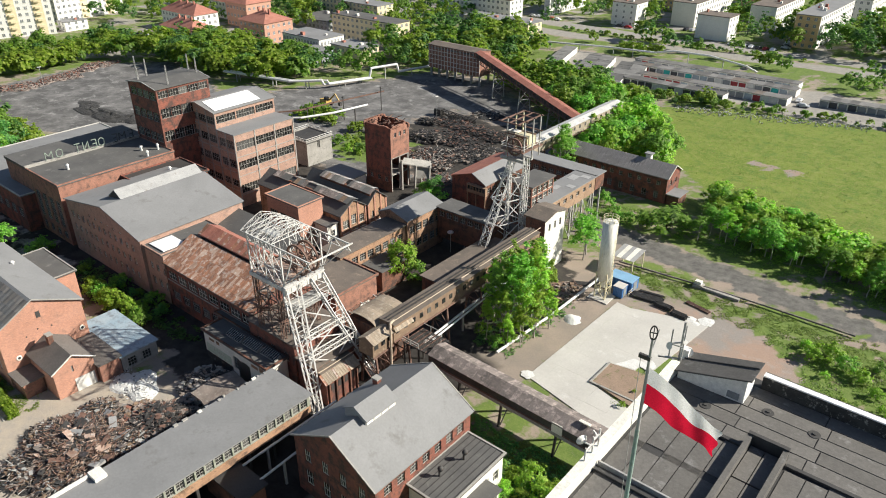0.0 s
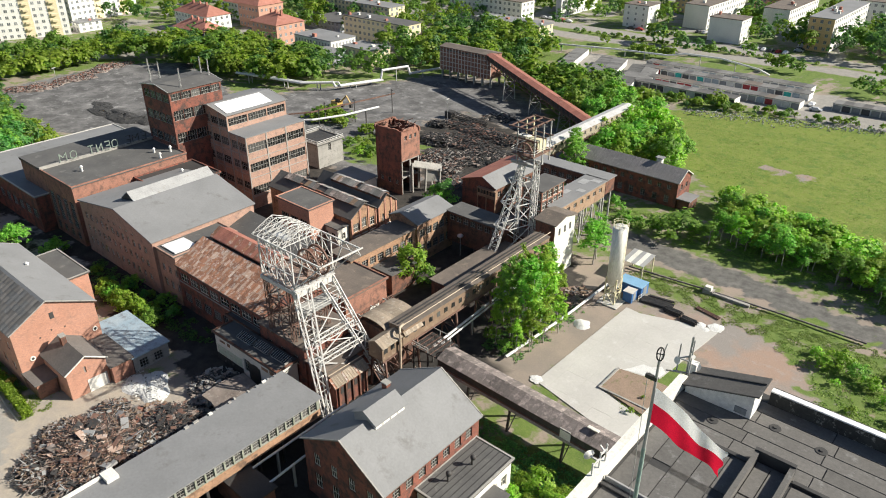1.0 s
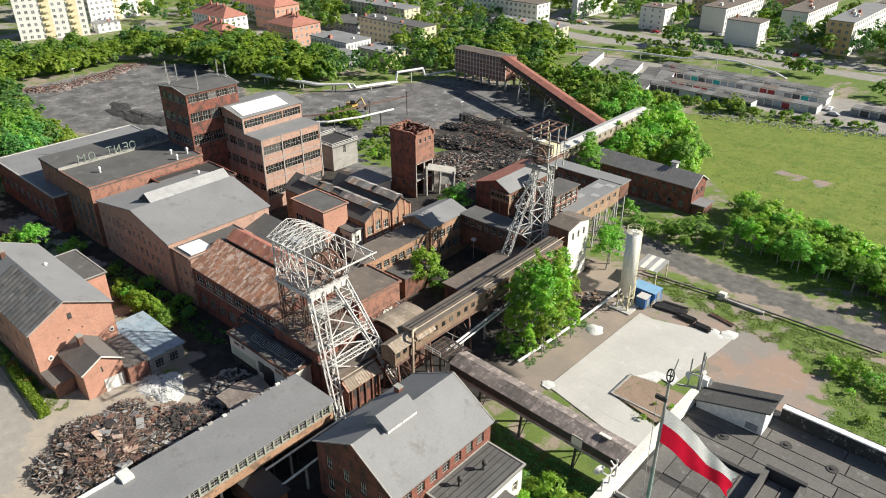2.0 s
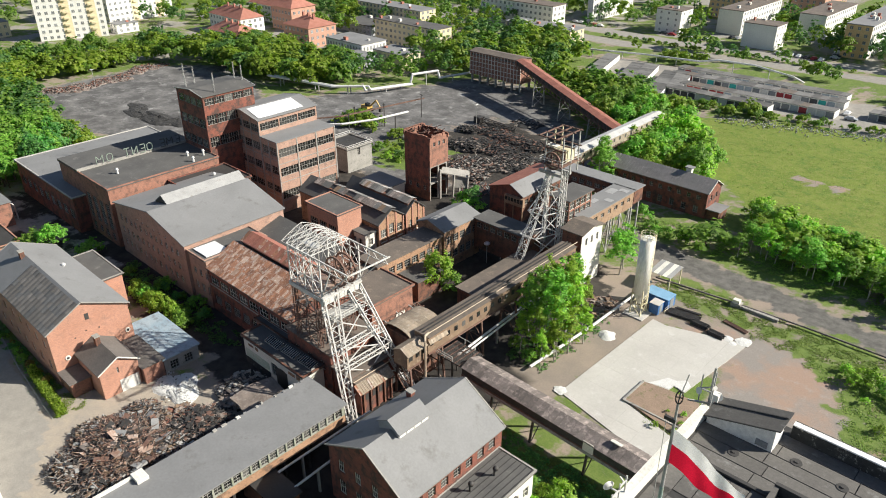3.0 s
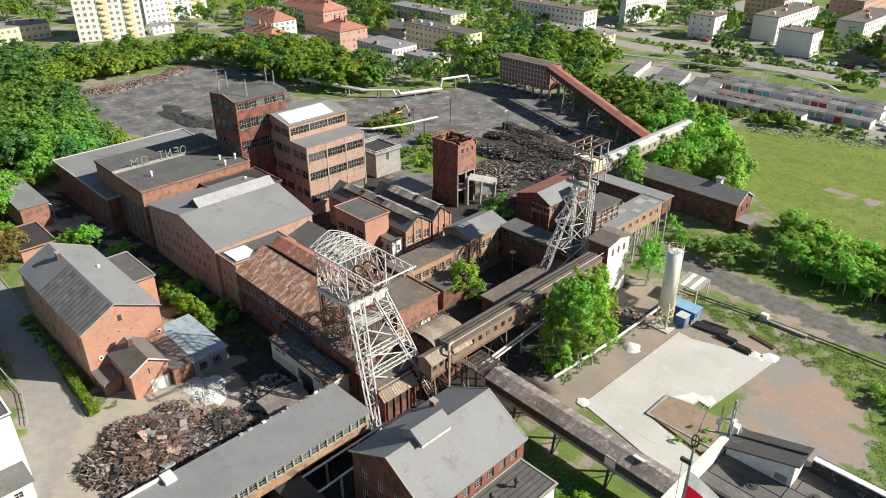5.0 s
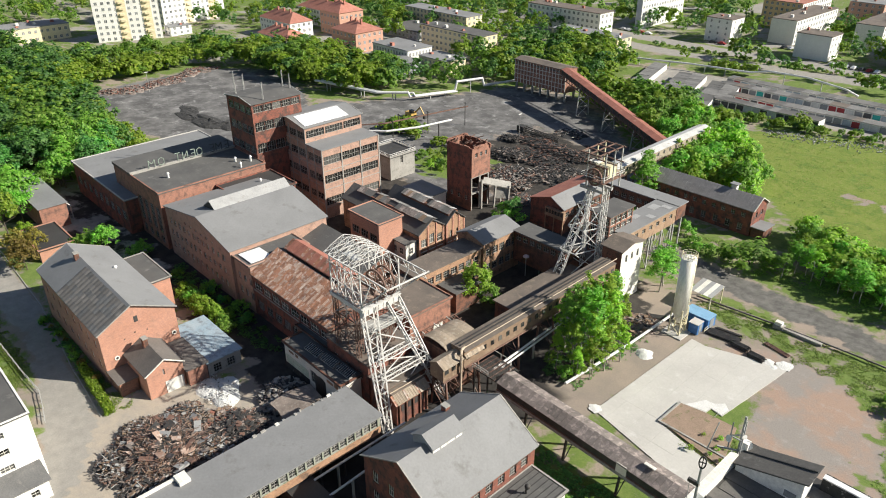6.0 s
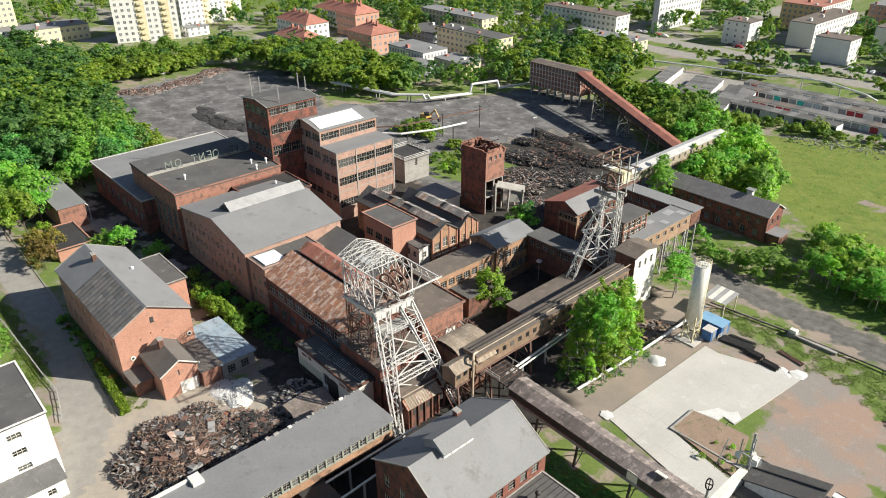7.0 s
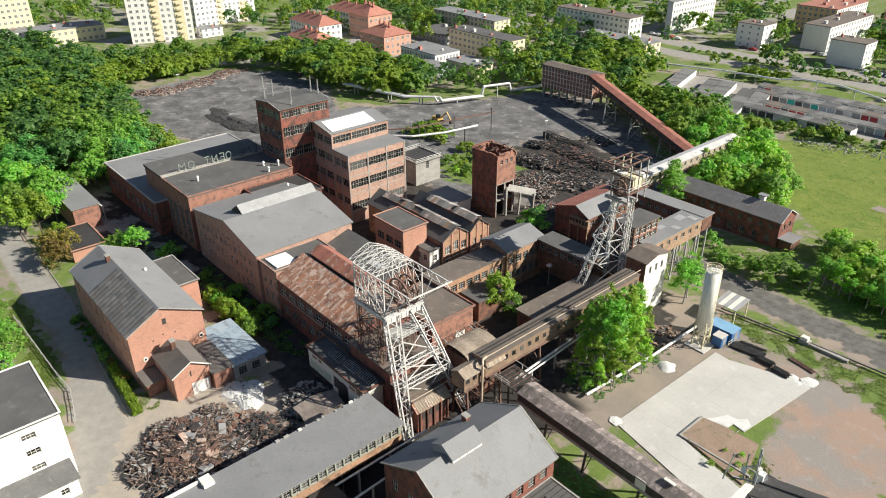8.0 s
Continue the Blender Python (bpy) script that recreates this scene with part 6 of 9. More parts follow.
for ya, yb in ((-2.7, -6.2), (2.2, 6.8)):
    bm = B()
    lattice_box(bm, (4.6, ya, DECK - 0.2), (12.8, yb, 0.2), (1.2, 2.6), (1.1, 1.2), 9, 0.23, 0.085)
    part("strut", bm, STEEL_WHITE, hf)
for z in (11.2, 8.2):
    f = (DECK - z) / DECK
    bm = B()
    for dx in (-0.5, 0.5):
        truss_beam(bm, (FX(z) + dx, -2.7 - 3.5 * f, z + 0.5), (FX(z) + dx, 2.2 + 4.6 * f, z + 0.5), 0.9, 9, 0.15, 0.08)
    part("strut_tie", bm, STEEL_WHITE, hf)
bm = B()
for za, zb in ((15.2, 11.6), (11.2, 8.6), (8.0, 3.4)):
    fa, fb = (DECK - za) / DECK, (DECK - zb) / DECK
    bar(bm, (FX(za), -2.0 - 3.5 * fa, za), (FX(zb), 1.6 + 4.6 * fb, zb), 0.15)
    bar(bm, (FX(za), 1.6 + 4.6 * fa, za), (FX(zb), -2.0 - 3.5 * fb, zb), 0.15)
part("cross_brace", bm, STEEL_WHITE, hf)
TX, TY = (-3.0, 2.9), (-3.9, 3.3)
for x in TX:
    for y in TY:
        bm = B()
        lattice_box(bm, (x, y, DECK), (x, y, 8.2), (0.6, 0.6), (0.6, 0.6), 8, 0.11, 0.045)
        part("guide_leg", bm, STEEL_RUST, hf)
for z0, z1 in ((8.4, 12.0), (12.0, 15.7), (15.7, DECK)):
    for (xa, ya), (xb, yb) in (((TX[0], TY[0]), (TX[1], TY[0])), ((TX[0], TY[1]), (TX[1], TY[1])), ((TX[0], TY[0]), (TX[0], TY[1])), ((TX[1], TY[0]), (TX[1], TY[1]))):
        for p, q, w in (((xa, ya, z0), (xb, yb, z1), 0.12), ((xb, yb, z0), (xa, ya, z1), 0.12), ((xa, ya, z1), (xb, yb, z1), 0.14), (((xa + xb) / 2, (ya + yb) / 2, z0), ((xa + xb) / 2, (ya + yb) / 2, z1), 0.1)):
            bm = B()
            bar(bm, p, q, w)
            part("tower_brace", bm, STEEL_GREY if z0 > 15 else STEEL_RUST, hf)
part("deck", fresh((-3.7, -4.1, DECK, 5.0, 3.7, DECK + 0.14)), RUST_PALE, hf, "pale rusty plated deck")
bm = B()
box(bm, 4.5, -4.25, DECK - 1.15, 5.05, 3.75, DECK + 0.1)
box(bm, 4.3, -4.3, DECK + 0.1, 5.3, 3.8, DECK + 0.24)
for i in range(8):
    box(bm, 5.05, -4.1 + i * 1.07, DECK - 1.1, 5.12, -4.02 + i * 1.07, DECK + 0.08)
part("edge_girder", bm, STEEL_WHITE, hf, "deep white plate girder with stiffeners and rust streaks")
bm = B()
for bx in ((-3.9, -4.3, DECK - 0.6, -3.6, 3.9, DECK + 0.05), (-3.6, -4.3, DECK - 0.6, 4.3, -4.05, DECK + 0.05), (-3.6, 3.65, DECK - 0.6, 4.3, 3.9, DECK + 0.05)):
    box(bm, *bx)
part("edge_beam", bm, STEEL_WHITE, hf)
X0, X1, Y0, Y1 = -3.8, 11.6, -4.0, 3.95
bm = B()
for p, q in (((X0, Y0), (X1, Y0)), ((X0, Y1), (X1, Y1)), ((X0, Y0), (X0, Y1)), ((X1, Y0 - 0.3), (X1, Y1 + 0.5))):
    bar(bm, (*p, TOPZ), (*q, TOPZ), 0.2)
    if p[0] != X1:
        bar(bm, (*p, TOPZ - 1.2), (*q, TOPZ - 1.2), 0.1)
for y in (Y0, Y1):
    for i in range(13):
        xa, xb = X0 + (X1 - X0) * i / 13, X0 + (X1 - X0) * (i + 1) / 13
        bar(bm, (xa, y, TOPZ - 1.2 * (i % 2)), (xb, y, TOPZ - 1.2 * ((i + 1) % 2)), 0.075)
part("head_frame", bm, STEEL_WHITE, hf)
for y in (Y0, Y1):
    bm = B()
    xs = [-3.6, -1.6, 0.4, 2.4, 4.6]
    for x in xs:
        bar(bm, (x, y, DECK), (x, y, TOPZ), 0.2 if x in (-3.6, 4.6) else 0.12)
    for xa, xb in zip(xs, xs[1:]):
        for za, zb in ((DECK, DECK + 2.8), (DECK + 2.8, TOPZ - 1.2)):
            bar(bm, (xa, y, za), (xb, y, zb), 0.07)
            bar(bm, (xb, y, za), (xa, y, zb), 0.07)
        bar(bm, (xa, y, DECK + 2.8), (xb, y, DECK + 2.8), 0.11)
    bar(bm, (4.6, y, DECK + 0.4), (7.2, y, TOPZ - 1.2), 0.16)
    bar(bm, (4.6, y, DECK + 0.4), (X1, y, TOPZ), 0.16)
    bar(bm, (7.2, y, TOPZ - 1.2), (7.2, y, TOPZ), 0.1)
    part("side_lattice", bm, STEEL_WHITE, hf)
bm = B()
for i in range(4):
    y0, y1 = Y0 + (Y1 - Y0) * i / 4, Y0 + (Y1 - Y0) * (i + 1) / 4
    bar(bm, (-3.6, y0, DECK), (-3.6, y1, TOPZ - 1.2), 0.09)
    bar(bm, (-3.6, y1, DECK), (-3.6, y0, TOPZ - 1.2), 0.09)
    bar(bm, (-3.6, y1, DECK), (-3.6, y1, TOPZ), 0.1)
part("end_lattice", bm, STEEL_WHITE, hf)
# polygonal roof trusses over the back of the head, with purlins and stray bars
rh = random.Random(19)
prof = [(Y0, 0.0), (-2.6, 0.75), (-0.9, 1.45), (0.3, 1.8), (2.2, 0.95), (Y1, 0.0)]
xs = [-5.2, -3.9, -2.6, -1.3, 0.0, 1.3, 2.4]
for x in xs:
    bm = B()
    top = [Vector((x + rh.uniform(-0.12, 0.12), y, TOPZ + z)) for y, z in prof]
    for a, b in zip(top, top[1:]):
        bar(bm, a, b, 0.095)
        bar(bm, (x, a.y, TOPZ), b, 0.055)
        bar(bm, (x, b.y, TOPZ), b, 0.055)
    bar(bm, (x, Y0, TOPZ), (x, Y1, TOPZ), 0.12)
    part("roof_truss", bm, STEEL_WHITE, hf)
bm = B()
for xa, xb in zip(xs, xs[1:]):
    for k, (y, z) in enumerate(prof):
        if rh.random() < 0.75:
            bar(bm, (xa, y, TOPZ + z), (xb, y, TOPZ + z), 0.06)
        if k < 5:
            y2, z2 = prof[k + 1]
            if rh.random() < 0.5:
                bar(bm, (xa, y, TOPZ + z), (xb, y2, TOPZ + z2), 0.05)
            if rh.random() < 0.4:
                bar(bm, (xa, y2, TOPZ), (xb, y, TOPZ), 0.05)
part("purlin_lattice", bm, STEEL_WHITE, hf)
part("roof_remnant", fresh((-2.2, -2.4, TOPZ + 0.3, 1.4, -0.9, TOPZ + 0.36)), STEEL_WHITE, hf, "white remnant of roof sheeting")
wheel(hf, (4.4, -0.7, 22.9), 2.5)
wheel(hf, (4.4, 1.3, 22.9), 2.5)
for y in (-1.4, 0.3, 2.0):
    bm = B()
    truss_beam(bm, (0.6, y, 22.6), (5.0, y, 22.6), 0.5, 5, 0.2, 0.1)
    bar(bm, (1.0, y, DECK), (1.0, y, 22.4), 0.18)
    bar(bm, (4.8, y, DECK), (4.8, y, 22.4), 0.18)
    part("bearing_beam", bm, STEEL_RUST, hf)
bm = B()
for y in (-4.1, 3.7):
    for z in (0.55, 1.1):
        bar(bm, (-3.6, y, DECK + z), (5.0, y, DECK + z), 0.06)
for z in (0.6, 1.1):
    bar(bm, (5.0, -4.1, DECK + z), (5.0, 3.7, DECK + z), 0.06)
for i in range(6):
    bar(bm, (5.0, -4.1 + i * 1.56, DECK), (5.0, -4.1 + i * 1.56, DECK + 1.1), 0.06)
part("handrail", bm, STEEL_GREY, hf)
part("landing", fresh((3.2, -3.4, 15.4, 6.4, 3.0, 15.55)), STEEL_GREY, hf)
bm = B()
for z in (16.0, 16.5):
    bar(bm, (6.4, -3.4, z), (6.4, 3.0, z), 0.08)
    bar(bm, (3.2, -3.4, z), (6.4, -3.4, z), 0.08)
for i in range(7):
    bar(bm, (6.4, -3.4 + i * 1.066, 15.5), (6.4, -3.4 + i * 1.066, 16.5), 0.07)
part("landing_rail", bm, STEEL_WHITE, hf)
bm = B()
box(bm, 4.6, -3.4, 14.2, 5.0, 3.0, 15.38)
part("landing_girder", bm, STEEL_WHITE, hf)
for y in (-2.2, 0.2, 2.4):
    bm = B()
    bar(bm, (2.0, y, DECK), (2.0, y, 8.6), 0.12)
    part("guide_rail", bm, STEEL_RUST, hf)

hf2 = thing("winding_tower", "slender white lattice winding tower with a rusty top cage", "headframe", at_grid(-77.9, 116.6, 0), group="winding towers")
for x in (-2.0, 2.0):
    bm = B()
    lattice(bm, (x, 0.6, 24.6), (x, 0.2, 5.0), 0.9 if x > 0 else 0.6, 1.05 if x > 0 else 0.6, 11, 0.16, 0.075)
    part("front_leg", bm, STEEL_WHITE, hf2)
bm = B()
lattice_box(bm, (-0.4, -0.8, 24.4), (-2.4, -8.2, 5.0), (1.4, 0.6), (1.8, 0.7), 10, 0.13, 0.065)
part("strut", bm, STEEL_WHITE, hf2)
runs = []
for z in (10.5, 15.5, 20.5):
    f = (24.4 - z) / 19.4
    y0 = -0.8 - 6.6 * f
    for x in (-2.0, 2.0):
        runs.append(((x, 0.4, z), (x - 0.8 - 1.6 * f, y0, z)))
    runs += [((-2, 0.4, z), (2, 0.4, z)), ((-2.8 - 1.6 * f, y0, z), (1.2 - 1.6 * f, y0, z))]
for za, zb in ((5.2, 10.5), (10.5, 15.5), (15.5, 20.5)):
    fa, fb = (24.4 - za) / 19.4, (24.4 - zb) / 19.4
    for x in (-2.0, 2.0):
        runs.append(((x, 0.4, za), (x - 0.8 - 1.6 * fb, -0.8 - 6.6 * fb, zb)))
        runs.append(((x - 0.8 - 1.6 * fa, -0.8 - 6.6 * fa, za), (x, 0.4, zb)))
for p, q in runs:
    bm = B()
    bar(bm, p, q, 0.17)
    part("cross_brace", bm, STEEL_WHITE, hf2)
for y in (-1.4, 1.4):
    bm = B()
    bar(bm, (-3.0, y, 24.2), (2.8, y, 24.2), 0.6)
    part("head_beam", bm, STEEL_GREY, hf2)
part("platform", fresh((-2.2, -2.8, 26.4, 3.2, 4.6, 26.6)), STEEL_RUST, hf2, "rusty grating platform")
posts = [(x, y) for x in (-1.2, 3.0) for y in (-2.2, 0.8, 3.4)]
for x, y in posts:
    bm = B()
    bar(bm, (x, y, 24.4), (x, y, 33.0), 0.22)
    part("cage_post", bm, SILO_CREAM if y > 0 and x < 0 else STEEL_GREY, hf2)
for y in (-2.2, 3.4):
    for za, zb in ((26.6, 29.8), (29.8, 33.0)):
        bm = B()
        bar(bm, (-1.2, y, za), (3.0, y, zb), 0.12)
        part("cage_brace", bm, STEEL_RUST, hf2)
for z in (29.8, 33.0):
    for p, q in (((-1.2, -4.8), (-1.2, 3.8)), ((3.0, -4.8), (3.0, 3.8)), ((0.9, -4.8), (0.9, 3.8)), ((-1.6, 3.4), (3.6, 3.4)), ((-1.6, 0.8), (3.6, 0.8)), ((-1.6, -2.2), (3.6, -2.2)), ((-1.6, -4.8), (3.6, -4.8))):
        if z > 30 or abs(p[1]) < 4:
            bm = B()
            bar(bm, (*p, z), (*q, z), 0.22)
            part("cage_beam", bm, STEEL_RUST, hf2)
part("hoist_house", fresh((-0.7, -0.2, 26.7, 2.4, 3.0, 29.2)), SILO_CREAM, hf2, "cream-painted hoist casing")
part("white_panel", fresh((-0.9, -2.4, 30.4, 1.4, -1.0, 30.55)), PLASTER, hf2, "white sheet on the cage")
bm = B()
for z in (27.3, 27.8):
    for p, q in (((-2.2, -2.8), (3.2, -2.8)), ((-2.2, 4.6), (3.2, 4.6)), ((-2.2, -2.8), (-2.2, 4.6)), ((3.2, -2.8), (3.2, 4.6))):
        bar(bm, (*p, z), (*q, z), 0.07)
part("handrail", bm, STEEL_WHITE, hf2)
for y in (-0.9, 1.0):
    wheel(hf2, (0.6, y - 1.2, 27.2), 1.7)

# ---------------------------------------------------------------- high flat roof beside the camera, with the flag
TOP = 52.0
high = thing("high_building", "tall building with a bitumen-sheet flat roof and white parapets", "building", at_grid(-11.4, 12, 0))
part("wall", fresh((0, 0, 0, 32, 24.6, TOP - 0.2)), CONCRETE, high)
part("roof_base", fresh((0, 0, TOP - 0.2, 32, 24.6, TOP - 0.03)), FELT_BLACK, high, "black bitumen under the sheets")
SHEET_ROOF = mat("bitumen_sheet", (0.132, 0.125, 0.117), (0.108, 0.102, 0.096), 0.8, 0.5, 5.0, 0.15, c3=(0.205, 0.20, 0.195), amount=0.3, vary=0.12)
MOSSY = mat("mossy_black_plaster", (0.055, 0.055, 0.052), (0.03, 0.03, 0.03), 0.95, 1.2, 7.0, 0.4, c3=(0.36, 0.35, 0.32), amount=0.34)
bm = B()
slab_from(bm, ((0.03, 0.03, 0), (3.97, 0.03, 0), (3.97, 0.98, 0), (0.03, 0.98, 0)), 0.04)
strip_s = mesh_of(bm, "roof_sheet", SHEET_ROOF)
bm = B()
slab_from(bm, ((0.03, 0.03, 0), (0.98, 0.03, 0), (0.98, 3.07, 0), (0.03, 3.07, 0)), 0.04)
strip_q = mesh_of(bm, "roof_sheet", SHEET_ROOF)
for j in range(5):
    for i in range(8):
        shared("roof_sheet", strip_s, high, pose(0.6 + i * 4.0 - (0.0 if j % 2 else 0.35), 18.7 + j * 1.02, TOP + 0.012))
rr = random.Random(3)
for i in range(31):
    for j in range(6):
        if 5.2 < i + 0.6 < 7.0 and j > 2:
            continue
        shared("roof_sheet", strip_q, high, pose(0.6 + i * 1.0, 0.2 + j * 3.1 - rr.choice((0.0, 0.0, 0.5)), TOP + 0.012 + 0.002 * (i % 2)))
part("parapet", fresh((0.0, 0, TOP - 0.03, 0.45, 22.2, TOP + 0.75)), PLASTER, high, "white-painted parapet")
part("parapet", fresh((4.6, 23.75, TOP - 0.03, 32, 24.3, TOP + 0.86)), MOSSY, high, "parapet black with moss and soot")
part("parapet_coping", fresh((4.6, 23.72, TOP + 0.87, 32, 24.1, TOP + 0.95)), WHITE_MEMBRANE, high, "white coping")
part("kerb", fresh((0.5, 12.3, TOP, 9.0, 12.5, TOP + 0.16)), FELT_BLACK, high)
part("kerb", fresh((0.5, 12.75, TOP, 9.0, 12.85, TOP + 0.3)), STEEL_GREY, high)
part("joint_kerb", fresh((7.6, 18.45, TOP, 32, 18.68, TOP + 0.14)), FELT_BLACK, high)
part("joint_kerb", fresh((0.5, 18.45, TOP, 5.4, 18.68, TOP + 0.14)), FELT_BLACK, high)
trough = thing("roof_trough", "sunken bay between two raised bitumen kerbs", "roof trough", at_grid(-5.9, 20, TOP))
part("kerb", fresh((0, 0, 0, 0.25, 10.9, 0.62)), SHEET_ROOF, trough)
part("kerb", fresh((1.75, 0, 0, 2.0, 10.9, 0.62)), SHEET_ROOF, trough)
part("end_kerb", fresh((0, 10.92, 0, 2.0, 11.15, 0.72)), FELT_BLACK, trough)
for j in range(4):
    for i in range(2):
        part("floor_sheet", fresh((0.3 + i * 0.73, 0.1 + j * 2.7, 0.06, 0.98 + i * 0.73, 2.7 + j * 2.7, 0.1)), SHEET_ROOF, trough)
for k, (s, q) in enumerate(((-5.8, 34.0), (-3.4, 33.8), (-8.6, 32.4))):
    v = thing("roof_drain", "round dark roof drain ringed with damp", "drain", at_grid(s, q, TOP + 0.015))
    bm = B()
    cyl(bm, 0, 0, 0, 0.03, 0.32, 0.3, 20)
    part("damp_ring", bm, FELT_BLACK, v)
    bm = B()
    cyl(bm, 0, 0, 0.03, 0.09, 0.12, 0.1, 12)
    part("grate", bm, STEEL_DARK, v)
hut = thing("roof_hut", "low white rooftop hut with a dark sloping roof", "hut", at_grid(-10.8, 33.7, TOP))
bm = B()
ha, hb, dp = 0.6, 1.66, 1.6
for pts in (((0, 0, 0), (3.7, 0.1, 0), (3.7, 0.1, hb), (0, 0, ha)), ((3.7, 0.1, 0), (3.7, dp, 0), (3.7, dp, hb + 0.1), (3.7, 0.1, hb)), ((3.7, dp, 0), (0, dp, 0), (0, dp, ha + 0.1), (3.7, dp, hb + 0.1)), ((0, dp, 0), (0, 0, 0), (0, 0, ha), (0, dp, ha + 0.1))):
    quad(bm, pts)
part("wall", bm, STUCCO[0], hut, "white-rendered wall")
bm = B()
slab_from(bm, ((-0.15, -0.2, ha + 0.02), (3.95, -0.1, hb + 0.14), (3.95, dp + 0.2, hb + 0.26), (-0.15, dp + 0.2, ha + 0.14)), 0.1)
part("roof", bm, SHEET_ROOF, hut)
bm = B()
bar(bm, (-0.1, 1.05, ha + 0.13), (3.9, 1.1, hb + 0.25), 0.07)
part("roof_seam", bm, FELT_BLACK, hut)
part("faded_panel", fresh((2.8, 0.02, 0.15, 3.45, 0.07, 0.55)), DOORS[1], hut, "grey patch")
antenna = thing("antenna_mast", "cluster of white dish aerials and rods on a bracket", "antenna", at_grid(-11.3, 35.0, TOP))
bm = B()
for p, q, w in (((0, 0, 0), (0, 0, 2.9), 0.12), ((-0.5, -0.4, 0.4), (-0.5, -0.4, 2.4), 0.06), ((0.3, -0.6, 0.3), (0.3, -0.6, 3.1), 0.06), ((-0.5, -0.4, 1.4), (0.3, -0.6, 1.6), 0.07), ((0, 0, 1.5), (-0.5, -0.4, 1.4), 0.07), ((0, 0, 2.2), (0.3, -0.6, 2.2), 0.07),
                ((-1.2, -1.6, 0.7), (-1.0, -1.2, 2.6), 0.05), ((-0.9, -1.0, 0.7), (0.2, -0.2, 0.5), 0.09)):
    bar(bm, p, q, w)
part("mast", bm, STEEL_GREY, antenna)
for k, (x, y, z, r) in enumerate(((-0.35, -0.75, 1.5, 0.22), (0.45, 0.1, 1.0, 0.26), (0.3, -0.6, 2.0, 0.14))):
    bm = B()
    cyl(bm, 0, 0, 0, 0.14, r * 0.35, r, 18)
    part("dish", bm, STUCCO[0], antenna, "white round dish", at=pose(x, y, z, 70, 0, -25 + 40 * k))
part("control_box", fresh((0.1, -0.25, 0.6, 0.55, 0.2, 1.25)), STUCCO[0], antenna, "white control box")
dish2 = thing("antenna_bracket", "white bracket with a dish aerial on the parapet", "antenna", at_grid(-11.2, 24.6, TOP + 0.75))
bm = B()
for p, q in (((0, 0, 0), (0, 0, 1.0)), ((0, 0.6, 0), (0, 0.6, 1.1)), ((0, 0, 0.8), (0, 0.6, 0.8)), ((0, 0, 0.4), (-0.5, 0, 0.4)), ((0, 0.6, 0.5), (-0.4, 0.7, 0.7)), ((0, -0.7, 0), (0, -0.7, 0.8)), ((0, -0.7, 0.6), (0, 0, 0.6))):
    bar(bm, p, q, 0.07)
part("bracket", bm, STEEL_WHITE, dish2)
bm = B()
cyl(bm, 0, 0, 0, 0.1, 0.1, 0.3, 18)
part("dish", bm, STUCCO[0], dish2, at=pose(-0.55, 0.0, 0.4, 90, 0, -120))

pole = thing("flagpole", "worn green and rust flagpole with a wheel-shaped finial", "flagpole", at_grid(-8.05, 21.6, TOP))
bm = B()
cyl(bm, 0, 0, 0, 6.2, 0.1, 0.085, 12)
part("lower_shaft", bm, POLE_GREEN, pole)
bm = B()
cyl(bm, 0, 0, 6.2, 10.5, 0.075, 0.05, 12)
part("upper_shaft", bm, STEEL_GREY, pole)
part("base_plate", fresh((-0.25, -0.25, 0.03, 0.25, 0.25, 0.3)), SILO_CREAM, pole, "rusted base block")
part("pulley_arm", fresh((-0.42, -0.06, 9.55, 0.05, 0.06, 9.72)), STEEL_DARK, pole)
bm = B()
n = 20
ring = [Vector((0.13 * math.cos(2 * math.pi * i / n), 0, 10.8 + 0.3 * math.sin(2 * math.pi * i / n))) for i in range(n)]
for i in range(n):
    bar(bm, ring[i], ring[(i + 1) % n], 0.045)
for i in range(0, n, 5):
    bar(bm, (0, 0, 10.8), ring[i], 0.035)
part("finial", bm, STEEL_DARK, pole, "dark ring finial with crossed spokes", at=pose(0, 0, 0, 0, 0, 20))
bm = B()
bar(bm, (-0.35, 0.02, 9.6), (-0.2, 0.02, 1.0), 0.02)
part("halyard", bm, STEEL_GREY, pole)


def flag_half(v0, v1, material, name):
    """Half the cloth: u along the fly, v down the hoist, drooping and folded by the wind."""
    nu, nv = 36, 10
    bm = B()
    g = {}
    for i in range(nu + 1):
        for k in range(nv + 1):
            u, v = i / nu, v0 + (v1 - v0) * k / nv
            wave = 0.16 * math.sin(7.5 * u + 1.5 * v) * u ** 0.6 + 0.05 * math.sin(19 * u - 3 * v) * u
            x = 0.06 + 2.95 * u - 0.18 * v * u
            z = 9.25 - 1.72 * u - 0.35 * u * u - 1.72 * v * (1 - 0.28 * u) - 0.06 * math.sin(9 * u + 4 * v) * u
            if i == nu:
                x += 0.05 * math.sin(14 * v)
            g[i, k] = bm.verts.new((x, wave, z))
    for i in range(nu):
        for k in range(nv):
            bm.faces.new((g[i, k], g[i, k + 1], g[i + 1, k + 1], g[i + 1, k])).smooth = True
    return part(name, bm, material, flag)


flag = thing("flag", "white over red cloth flag drooping from its pole", "flag", at_grid(-8.05, 21.6, TOP, 13))
flag_half(0.0, 0.44, FLAG_WHITE, "white_band")
flag_half(0.44, 1.0, FLAG_RED, "red_band")

# ---------------------------------------------------------------- concrete yard, silo and stores
POWDER_THIN = mat("thin_white_dust", (0.66, 0.655, 0.64), (0.58, 0.575, 0.56), 0.95, 0.8, 6.0, 0.2)
yard = new("concrete_yard")
